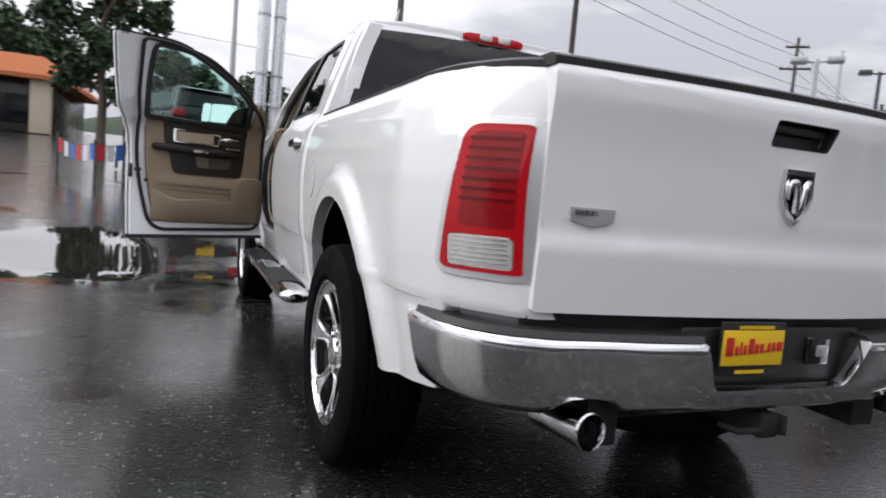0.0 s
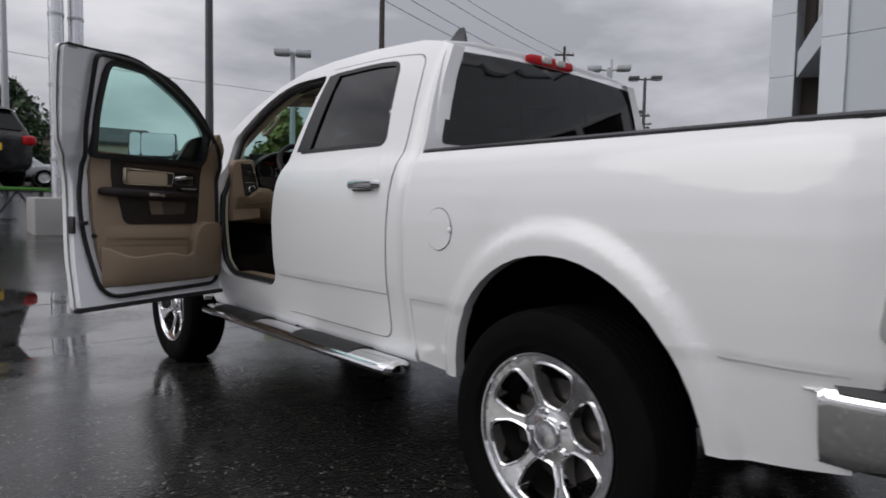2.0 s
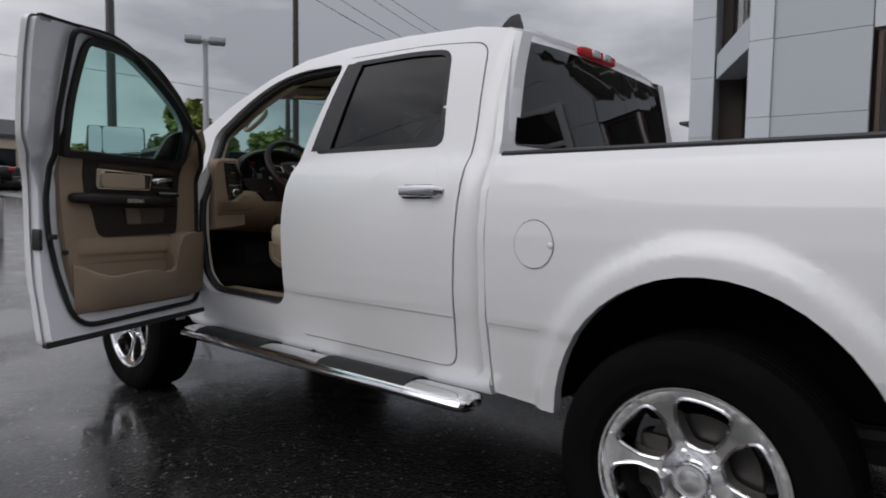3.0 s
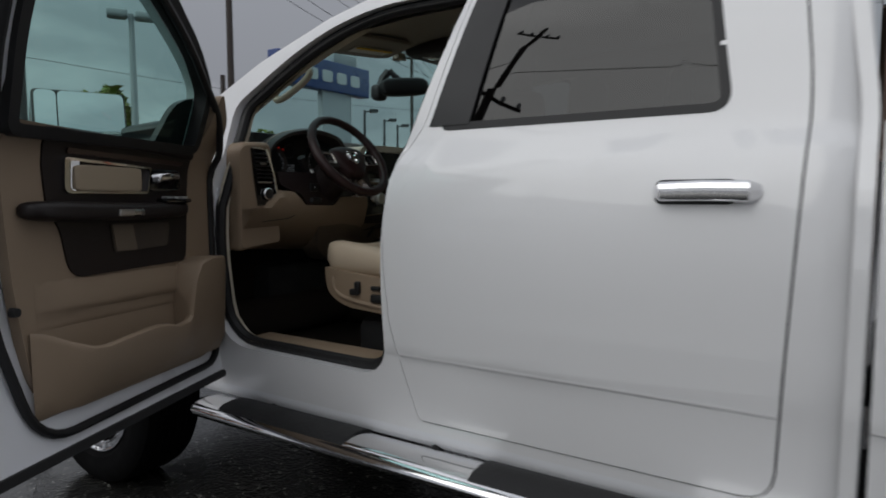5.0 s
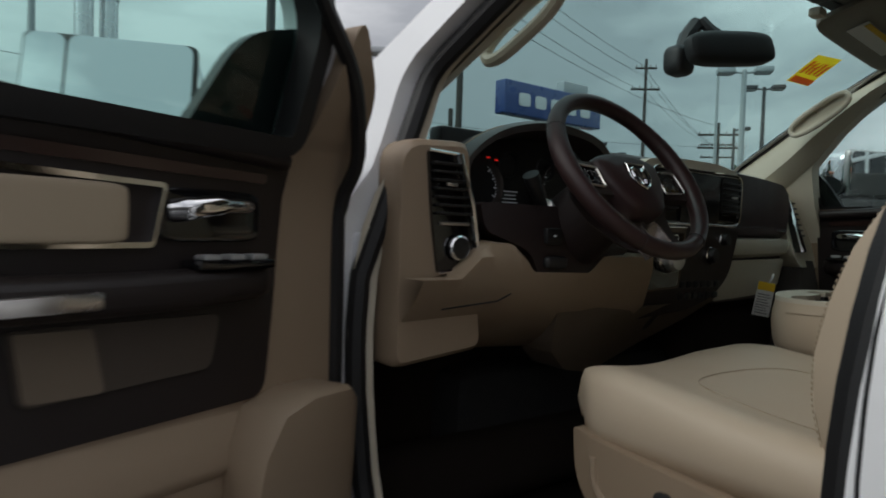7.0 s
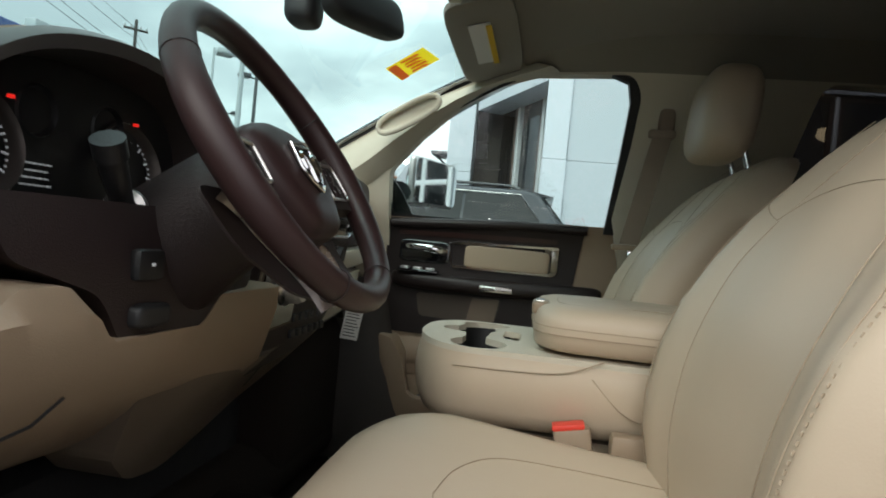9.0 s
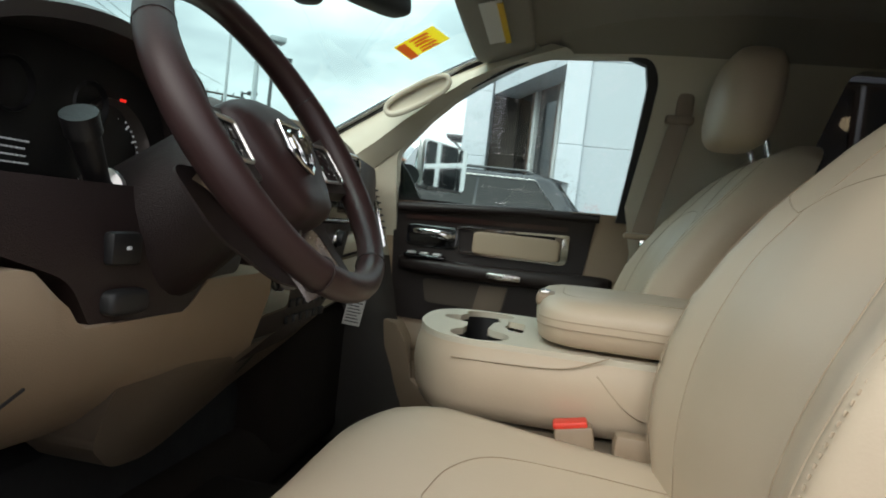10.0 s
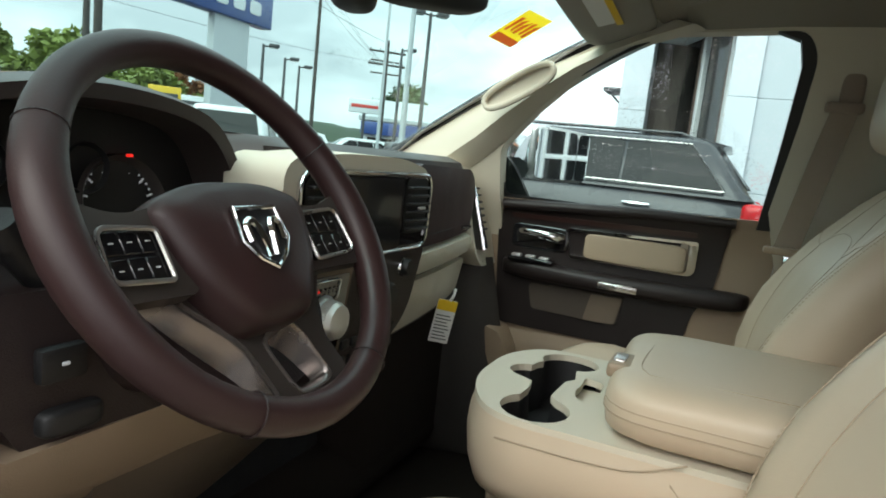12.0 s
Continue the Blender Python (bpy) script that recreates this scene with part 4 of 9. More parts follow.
loft(bm, [[Vector((-0.505 + w * 0.5 * sx, 0.90 + o, z)) for sx in (-1, 1)][:1] + [Vector((-0.505, 0.90 + o + 0.0, z))] + [Vector((-0.505 + w * 0.5, 0.90 + o + l * 0.5, z)), Vector((-0.505, 0.90 + o + l, z))] for w, o, l, z in ((0.045, 0.0, 0.16, 1.915), (0.03, 0.008, 0.12, 1.955), (0.012, 0.02, 0.06, 1.995), (0.006, 0.028, 0.03, 2.003))])
part("antenna_fin", bm, GLOSS, truck, "dark shark-fin antenna")


# windshield, hood, fenders and nose
def shield_at(a, b):
    """b: 0 at the cowl, 1 at the roof."""
    y = 3.12 - 0.78 * b
    z = table(ROOF, y)
    return Vector((a * (table(SIDE, z) - 0.045), y + 0.17 * (1 - a * a), z + (0.045 * b + 0.01) * (1 - a * a)))


windshield = part("windshield", panel([(-1, 0), (1, 0), (1, 1), (-1, 1)], [], shield_at, (0.12, 0.12), (0, 1, 0.5)), SHIELD_GLASS, truck, "rain-spotted windshield")
windshield.visible_shadow = False
bm = bmesh.new()
for s in (-1, 1):
    tube(bm, [shield_at(s, b) + Vector((s * 0.004, 0.006, 0.006)) for b in (0, 0.25, 0.5, 0.75, 1.0)], 0.010, 8)
tube(bm, [shield_at(a, 1.0) for a in (-1, -0.5, 0, 0.5, 1)], 0.016, 8)
part("windshield_seal", bm, SEAL, windshield)
part("cowl", panel([(-0.84, 3.0), (0.84, 3.0), (0.80, 3.42), (-0.80, 3.42)], [], lambda x, y: Vector((x, y, 1.375 - 0.02 * (x / 0.84) ** 2)), (0.2, 0.1), (0, 0, 1), (0, 0, -0.05)), BLACK, truck, "black cowl")


def hood_at(x, y):
    return Vector((x, y, 1.385 - 0.10 * max(0, (y - 3.3)) ** 1.6 - 0.07 * (x / 0.86) ** 4 + (0.018 if abs(x) < 0.45 else 0.0)))


part("hood", panel(poly([(-0.86, 3.33), (0.86, 3.33), (0.80, 4.42, 0.1), (-0.80, 4.42, 0.1)]), [], hood_at, (0.07, 0.08), (0, 0, 1), (0, 0, -0.04)), WHITE, truck)
for s in (-1, 1):
    line = arch(WHEELS[1])
    outline = [(2.935, 0.53), (2.935, 1.40), (3.15, 1.385), (3.6, 1.325), (4.2, 1.24), (4.44, 1.19), (4.50, 0.85), (4.14, 0.62)] + [p for p in line[::-1] if 2.98 < p[0] < 4.1] + [(2.99, 0.53)]
    fender = part("front_fender", panel(outline, [], on_side(s), (0.05, 0.05), (s, 0, 0), (-s * 0.05, 0, 0)), WHITE, truck, angle=50)
    bm = bmesh.new()
    pillow(bm, (s * 0.70, 4.50, 1.03), (0.36, 0.14, 0.24), 4)
    part("headlamp", bm, CLEAR, fender, "clear headlamp")
bm = bmesh.new()
loft(bm, [[Vector((x, y + o, z)) for o, z in ((-0.30, 1.27 - 0.05 * abs(x)), (-0.06, 1.262 - 0.06 * abs(x)), (0.0, 1.20 - 0.05 * abs(x)), (0.02, 1.0), (0.0, 0.78), (-0.30, 0.78))] for x, y in ((-0.90, 4.28), (-0.84, 4.40), (-0.6, 4.47), (0, 4.50), (0.6, 4.47), (0.84, 4.40), (0.90, 4.28))])
part("nose_panel", bm, WHITE, truck, angle=50)
bm = bmesh.new()
block(bm, (-0.54, 4.40, 0.82), (0.54, 4.55, 1.24), 0.05, 3)
grille = part("grille", bm, BLACK, truck, "black grille in a chrome crosshair frame")
bm = bmesh.new()
tube(bm, [(-0.52, 4.565, 0.85), (0.52, 4.565, 0.85), (0.56, 4.565, 1.2), (-0.56, 4.565, 1.2)], 0.025, 8, closed=True)
block(bm, (-0.035, 4.55, 0.85), (0.035, 4.59, 1.2), 0.01)
block(bm, (-0.52, 4.55, 1.00), (0.52, 4.59, 1.06), 0.01)
part("grille_frame", bm, CHROME, grille)
bm = bmesh.new()
loft(bm, [[Vector((x, y + o, z)) for o, z in ((0, 0.50), (0.03, 0.56), (0.03, 0.74), (0, 0.80), (-0.12, 0.80), (-0.12, 0.50))] for x, y in ((-0.95, 4.20), (-0.92, 4.45), (-0.7, 4.60), (0, 4.66), (0.7, 4.60), (0.92, 4.45), (0.95, 4.20))])
part("front_bumper", bm, CHROME, truck, "chrome front bumper")
for x0, x1 in ((-0.65, 0.02), (-0.02, 0.62)):
    bm = bmesh.new()
    tube(bm, [(x0 + 0.1, 3.30, 1.40), (x0 + 0.05, 3.26, 1.425), (x1, 3.20, 1.452)], 0.008, 6)
    part("wiper_arm", bm, BLACK, truck)

# running boards
for s in (-1, 1):
    bm = bmesh.new()
    rings = []
    for y, k in ((2.80, 0.25), (2.785, 0.7), (2.74, 1.0), (2.2, 1.0), (1.5, 1.0), (0.84, 1.0), (0.79, 0.9), (0.77, 0.5)):
        rings.append([Vector((s * (0.975 + 0.082 * k * math.cos(a)), y, 0.478 + 0.036 * k * math.sin(a))) for a in [2 * math.pi * j / 20 for j in range(20)]])
    loft(bm, rings)
    board = part("running_board", bm, CHROME, truck, "chrome running board with black step pads")
    for y0, y1 in ((2.04, 2.62), (1.07, 1.60)):
        bm = bmesh.new()
        loft(bm, [[Vector((s * x, y, z)) for x, z in ((0.895, 0.503), (0.925, 0.516), (0.97, 0.5205), (1.015, 0.515), (1.040, 0.500), (1.030, 0.490), (0.905, 0.492))] for y in [y0 + (y1 - y0) * j / 10 for j in range(11)]])
        part("step_pad", bm, PAD, board, "black rubber step pad")
    for y in (1.1, 1.8, 2.5):
        bm = bmesh.new()
        tube(bm, [(s * 0.70, y, 0.53), (s * 0.85, y, 0.50), (s * 0.95, y, 0.47)], 0.018)
        part("board_bracket", bm, DARK, board)

# ---- front doors ----
OPENED = Matrix.Translation((-0.93, 2.80, 0)) @ Matrix.Rotation(radians(-68), 4, "Z") @ Matrix.Translation((0.93, -2.933, 0))


def front_door(s):
    """The door in its shut place; s is -1 on the driver's side. Returns the skin, which carries the rest."""
    LEAF_OUT, PANE_OUT = (FRONT_DOOR, FRONT_WINDOW) if s < 0 else (PASS_DOOR, PASS_WINDOW)
    skin = part("front_door", panel(LEAF_OUT, [PANE_OUT], on_side(s), (0.06, 0.05), (s, 0, 0), (-s * 0.03, 0, 0)), WHITE, truck, "open white driver door with tan and brown trim" if s < 0 else "closed white passenger door with tan and brown trim", angle=50)
    shell_hole = grow(PANE_OUT, 0.006)
    bm = panel(grow(LEAF_OUT, -0.010), [shell_hole], (lambda a, b: Vector((s * (half(a, b) - table([(1.24, 0.072), (1.33, 0.040), (1.42, 0.038), (1.50, 0.060)], b)), a, b))), (0.06, 0.05), (-s, 0, 0), (s * 0.06, 0, 0))
    part("door_shell", bm, JAMB, skin, "white painted inner door shell")
    pane = part("door_window", panel(grow(PANE_OUT, 0.008), [], on_side(s, -0.030), (0.1, 0.1), (s, 0, 0)), GREEN_GLASS if s < 0 else GREEN_GLASS_WET, skin, "green-tinted door glass with rain spots")
    pane.visible_shadow = False
    bm = panel(grow(PANE_OUT, 0.020 if s < 0 else 0.008), [grow(PANE_OUT, -0.008 if s < 0 else -0.005)], on_side(s, -0.078 if s < 0 else -0.050), (0.1, 0.1), (-s, 0, 0), (s * (0.045 if s < 0 else 0.018), 0, 0))
    part("glass_channel", bm, SEAL, skin)
    ring = grow(poly([(2.055, 0.64, 0.12), (1.975, 1.05, 0.2), (1.955, 1.38, 0.1), (1.93, 1.50, 0.1), (1.90, 1.868, 0.04), (2.16, 1.868, 0.14), (2.52, 1.710, 0.2), (2.80, 1.505, 0.06), (2.87, 1.36, 0.06), (2.87, 0.655, 0.10)], 6), 0.0)
    bm = bmesh.new()
    tube(bm, [(s * (half(y, z) - (0.082 if s < 0 else 0.060)), y, z) for y, z in (ring if s < 0 else grow(ring, 0.030))], 0.012, 8, closed=True)
    part("weather_seal", bm, SEAL, skin)
    if s < 0:
        bm = panel(poly([(1.90, 1.89, 0.02), (2.14, 1.90, 0.14), (2.54, 1.735, 0.2), (2.88, 1.49, 0.08), (2.86, 1.47, 0.03), (2.52, 1.715, 0.2), (2.13, 1.872, 0.14), (1.90, 1.868, 0.01), (1.765, 1.868, 0.01), (1.755, 1.89, 0.01)]), [], on_side(s, -0.060), (0.06, 0.06), (-s, 0, 0), (s * 0.02, 0, 0))
        part("frame_seal", bm, SEAL, skin)
    bm = panel(poly([(1.90, 0.580, 0.01), (2.89, 0.588, 0.01), (2.89, 0.612, 0.01), (1.90, 0.604, 0.01)]), [], on_side(s, -0.080), (0.1, 0), (-s, 0, 0), (s * 0.02, 0, 0))
    part("lower_seal", bm, SEAL, skin)
    if s > 0:
        run = [(2.068, 1.395), (2.050, 1.60), (2.040, 1.76), (2.052, 1.810), (2.10, 1.826), (2.10, 1.842), (2.03, 1.842), (1.985, 1.80), (1.990, 1.60), (2.015, 1.395)]
        part("glass_run", panel(run, [], on_side(s, -0.078), (0.06, 0.06), (-s, 0, 0), (s * 0.03, 0, 0)), SEAL, skin, "black rubber glass run")
    # latch side
    bm = bmesh.new()
    block(bm, (s * 0.915 - 0.022, 1.928, 0.985), (s * 0.915 + 0.022, 1.945, 1.075), 0.005)
    part("latch", bm, BLACK, skin)
    bm = bmesh.new()
    block(bm, (s * 0.868 - 0.006, 2.933 - 0.963 - 0.022, 1.041 - 0.011), (s * 0.868 + 0.006, 2.933 - 0.963 + 0.022, 1.041 + 0.011), 0.004)
    part("latch_slot", bm, SEAL, skin)
    bm = bmesh.new()
    rod(bm, (s * 0.858, 2.933 - 0.906, 0.972), (s * 0.875, 2.933 - 0.906, 0.972), 0.011, 0.012, 12)
    part("rubber_stop", bm, SEAL, skin)

    trim_x = lambda z: table([(0.66, 0.858), (0.75, 0.868), (1.0, 0.874), (1.25, 0.878), (1.33, 0.874), (1.37, 0.862), (1.40, 0.846), (1.42, 0.830), (1.50, 0.780), (1.60, 0.745)], z)

    def on_trim(off):
        return lambda y, z: Vector((s * (trim_x(z) - off), y, z))

    def y(u):
        return 2.933 - u
    card = poly([(y(0.845), 0.690, 0.12), (y(0.900), 1.00, 0.2), (y(0.925), 1.418, 0.02), (y(0.185), 1.392, 0.02), (y(0.165), 1.60, 0.05), (y(0.06), 1.46, 0.06), (y(0.045), 1.00, 0.1), (y(0.075), 0.685, 0.10)])
    trim = part("trim_panel", panel(card, [], on_trim(0.0), (0.08, 0.05), (-s, 0, 0), (s * 0.03, 0, 0)), TAN_P, skin, "tan moulded door trim")
    dark = poly([(y(0.815), 1.410, 0.02), (y(0.195), 1.385, 0.02), (y(0.205), 1.20, 0.1), (y(0.225), 1.030, 0.03), (y(0.727), 1.030, 0.05), (y(0.752), 1.155, 0.02), (y(0.790), 1.215, 0.02)])
    part("upper_panel", panel(dark, [], on_trim(0.006), (0.06, 0.04), (-s, 0, 0), (s * 0.006, 0, 0)), BROWN_D, trim, "dark brown leather door panel")
    bm = bmesh.new()
    tube(bm, [(s * (trim_x(1.40) + 0.002), y(u), z) for u, z in ((0.82, 1.402), (0.6, 1.398), (0.215, 1.376))], 0.015, 10)
    part("belt_roll", bm, BROWN_D, trim)
    part("wood_strip", panel(poly([(y(0.735), 1.352, 0.005), (y(0.24), 1.340, 0.005), (y(0.24), 1.354, 0.005), (y(0.735), 1.366, 0.005)]), [], on_trim(0.011), (0.1, 0), (-s, 0, 0), (s * 0.006, 0, 0)), WOOD, trim, "dark wood trim strip")
    ringo = poly([(y(0.742), 1.250, 0.025), (y(0.415), 1.250, 0.008), (y(0.400), 1.330, 0.008), (y(0.742), 1.342, 0.008)])
    ringi = poly([(y(0.722), 1.257, 0.015), (y(0.417), 1.257, 0.006), (y(0.405), 1.324, 0.006), (y(0.722), 1.334, 0.006)])
    part("chrome_bezel", panel(ringo, [ringi], on_trim(0.016), (0, 0), (-s, 0, 0), (s * 0.010, 0, 0)), CHROME, trim)
    part("bezel_end", panel(poly([(y(0.722), 1.256), (y(0.700), 1.258), (y(0.700), 1.333), (y(0.722), 1.335)]), [], lambda a, b: Vector((s * (trim_x(b) - 0.010 - 0.012 * (a - y(0.722)) / 0.022), a, b)), (0, 0), (-s, 0, 0)), CHROME, trim)
    bm = bmesh.new()
    pillow(bm, (s * (trim_x(1.29) - 0.012), y(0.585), 1.290), (0.030, 0.262, 0.070), 9)
    part("leather_insert", bm, INSERT, trim, "padded tan leather insert")
    bm = bmesh.new()
    pillow(bm, (s * (trim_x(1.29) - 0.006), y(0.325), 1.292), (0.012, 0.165, 0.070), 6)
    part("handle_cup", bm, GLOSS, trim)
    bm = bmesh.new()
    tube(bm, spline([(s * (trim_x(1.3) - 0.012), y(0.392), 1.296), (s * (trim_x(1.3) - 0.030), y(0.37), 1.300), (s * (trim_x(1.3) - 0.034), y(0.32), 1.306), (s * (trim_x(1.3) - 0.020), y(0.268), 1.306)], 4), [0.015] * 4 + [0.013] * 4 + [0.010] * 4 + [0.006], 10, flat=0.55, up=(s, 0, 0))
    part("pull_lever", bm, CHROME, trim, "chrome inside door lever")
    bm = bmesh.new()
    rings = []
    for u, depth, lo, hi in ((0.225, 0.010, 1.190, 1.222), (0.235, 0.046, 1.176, 1.226), (0.36, 0.056, 1.172, 1.226), (0.45, 0.064, 1.172, 1.224), (0.58, 0.070, 1.174, 1.226), (0.72, 0.070, 1.176, 1.230), (0.84, 0.066, 1.180, 1.233), (0.872, 0.050, 1.186, 1.230), (0.880, 0.012, 1.195, 1.222)):
        x = trim_x(1.2)
        rings.append([Vector((s * (x - d), y(u), z)) for d, z in ((0, lo), (depth * 0.7, lo), (depth, lo + 0.012), (depth, hi - 0.012), (depth * 0.8, hi), (0, hi))])
    loft(bm, rings)
    rest = soft(part("armrest", bm, BROWN_D, trim, "dark brown padded armrest"), 2)
    bm = bmesh.new()
    block(bm, (s * (trim_x(1.2) - 0.069) - 0.006, y(0.615), 1.188), (s * (trim_x(1.2) - 0.069) + 0.006, y(0.512), 1.207), 0.004)
    part("armrest_plate", bm, SATIN, rest, "brushed chrome armrest plate")
    bm = bmesh.new()
    block(bm, (s * (trim_x(1.2) - 0.035) - 0.02, y(0.38), 1.222), (s * (trim_x(1.2) - 0.035) + 0.02, y(0.25), 1.236), 0.005)
    pod = part("switch_pod", bm, GLOSS, rest, "gloss black window switch pod")
    for k in range(3):
        part("window_switch", block(bmesh.new(), (s * (trim_x(1.2) - 0.035) - 0.012, y(0.365) + k * 0.04, 1.234), (s * (trim_x(1.2) - 0.035) + 0.012, y(0.365) + k * 0.04 + 0.026, 1.242), 0.003), SILVER, pod)
    # flat panels: the recess's shade and its lighter end are in their colours
    part("pull_pocket", panel(poly([(y(0.565), 1.083, 0.015), (y(0.325), 1.088, 0.015), (y(0.31), 1.160, 0.015), (y(0.578), 1.166, 0.01)]), [], on_trim(0.011), (0, 0), (-s, 0, 0), (s * 0.006, 0, 0)), POCKET, trim)
    part("pocket_cheek", panel(poly([(y(0.562), 1.088, 0.01), (y(0.475), 1.085, 0.01), (y(0.490), 1.160, 0.005), (y(0.574), 1.163, 0.005)]), [], on_trim(0.015), (0, 0), (-s, 0, 0), (s * 0.006, 0, 0)), POCKET_L, trim)
    # lower shelf, map pocket and speaker hump
    bm = bmesh.new()
    loft(bm, [[Vector((s * (trim_x(z) - d * k), y(u), z + 0.03 * (u - 0.5))) for d, z in ((-0.002, 1.030), (0.008, 0.995), (0.018, 0.958), (0.014, 0.946), (0.006, 0.938), (0.005, 0.915), (0.002, 0.906), (-0.002, 0.900))] for u, k in ((0.25, 1.0), (0.4, 1.0), (0.6, 1.0), (0.74, 0.9), (0.80, 0.4), (0.84, 0.05))], False)
    part("trim_ledge", bm, TAN_P, trim)
    bm = bmesh.new()
    lip = [(0.055, 0.95), (0.075, 1.01), (0.12, 1.038), (0.20, 1.040), (0.26, 1.025), (0.295, 0.975), (0.312, 0.915), (0.325, 0.866), (0.345, 0.852), (0.40, 0.848), (0.45, 0.861), (0.50, 0.867), (0.62, 0.861), (0.70, 0.855), (0.745, 0.860), (0.79, 0.880), (0.84, 0.908), (0.87, 0.915)]
    loft(bm, [[Vector((s * (trim_x(z) - d * min(1, max(0.03, (0.885 - u) / 0.15), 1) * min(1, 0.3 + (u - 0.05) / 0.06)), y(u), z)) for d, z in ((0.0, 0.695), (0.030, 0.704), (0.066, 0.75), (0.088, lz - 0.018), (0.088, lz - 0.006), (0.080, lz), (0.068 if u > 0.3 else 0.0, lz - 0.002), (0.060 if u > 0.3 else -0.002, lz - 0.02), (0.045 if u > 0.3 else -0.004, 0.73))] for u, lz in lip], False)
    part("map_pocket", bm, TAN_P, trim, "tan map pocket")
    # dark sliver that stands in for the shade inside the pocket
    bm = bmesh.new()
    pillow(bm, (s * (trim_x(0.8) - 0.004), y(0.37), 0.835), (0.05, 0.05, 0.010), 4)
    part("pocket_painted_shadow", bm, SEAL, trim)
    # sail and mirror
    part("mirror_sail", panel(poly([(2.560, 1.392, 0.01), (2.74, 1.392, 0.01), (2.735, 1.570, 0.01), (2.62, 1.535, 0.05)]) if s < 0 else poly([(2.655, 1.392, 0.01), (2.75, 1.392, 0.01), (2.745, 1.53, 0.01), (2.70, 1.48, 0.03)]), [], on_side(s, -0.024), (0.06, 0.06), (s, 0, 0), (s * 0.02, 0, 0)), BLACK, skin)
    # the driver's mirror is swung forward of its usual place
    move = Matrix.Translation((1.12, 2.645, 1.530)) @ Matrix.Rotation(radians(-23), 4, "Z") @ Matrix.Translation((-1.175, -2.70, -1.526)) if s > 0 else OPENED.inverted() @ Matrix.Translation((-1.272, 2.985, 1.519)) @ Matrix.Rotation(radians(-22), 4, "Z") @ Matrix.Rotation(radians(-14), 4, "X") @ Matrix.Translation((1.175, -2.70, -1.526))
    bm = bmesh.new()
    root = move @ Vector((s * 1.06, 2.76, 1.475))
    tube(bm, [(s * 0.89, 2.72, 1.475), Vector((s * 0.93, 2.73, 1.470)), root], [0.045, 0.036, 0.034], 10, flat=0.8)
    arm = part("door_mirror", bm, BLACK, skin, "folding door mirror with a chrome cap")
    bm = bmesh.new()
    pillow(bm, (s * 1.175, 2.765, 1.526), (0.290, 0.13, 0.176), 5)
    bm.transform(move)
    part("mirror_cap", bm, CHROME, arm)
    bm = bmesh.new()
    block(bm, (s * 1.175 - 0.140, 2.692, 1.444), (s * 1.175 + 0.140, 2.722, 1.608), 0.04, 3)
    bm.transform(move)
    part("mirror_bezel", bm, BLACK if s < 0 else SATIN, arm)
    for a, b, turn_ in ((-0.132, -0.070, 0), (-0.066, 0.132, 0)):
        a, b = (a, b) if s < 0 else (-b, -a)
        bm = bmesh.new()
        o = poly([(a, -0.074, 0.02), (b, -0.074, 0.02), (b, 0.074, 0.02), (a, 0.074, 0.02)])
        panel(o, [], lambda p, q: Vector((s * 1.175 + p, 2.688, 1.526 + q)), (0, 0), (0, -1, 0), (0, 0.003, 0), bm)
        bm.transform(move)
        part("mirror_glass", bm, MIRROR, arm)
    return skin


front_door(1)
open_door = front_door(-1)
open_door.matrix_basis = OPENED
for z in (0.82, 1.24):
    bm = bmesh.new()
    block(bm, (-0.935, 2.725, z - 0.035), (-0.905, 2.80, z + 0.035), 0.008)
    rod(bm, (-0.935, 2.79, z - 0.045), (-0.935, 2.79, z + 0.045), 0.012)
    part("door_hinge", bm, JAMB, truck)
bm = bmesh.new()
block(bm, (-0.95, 2.735, 1.03), (-0.90, 2.785, 1.06), 0.006)
part("door_check", bm, JAMB, truck)
bm = bmesh.new()
tube(bm, spline([(-0.90, 2.76, 1.13), (-0.96, 2.79, 1.125), (-1.00, 2.77, 1.13)], 5), 0.014)
part("door_cable", bm, SEAL, truck, "black door cable gaiter")

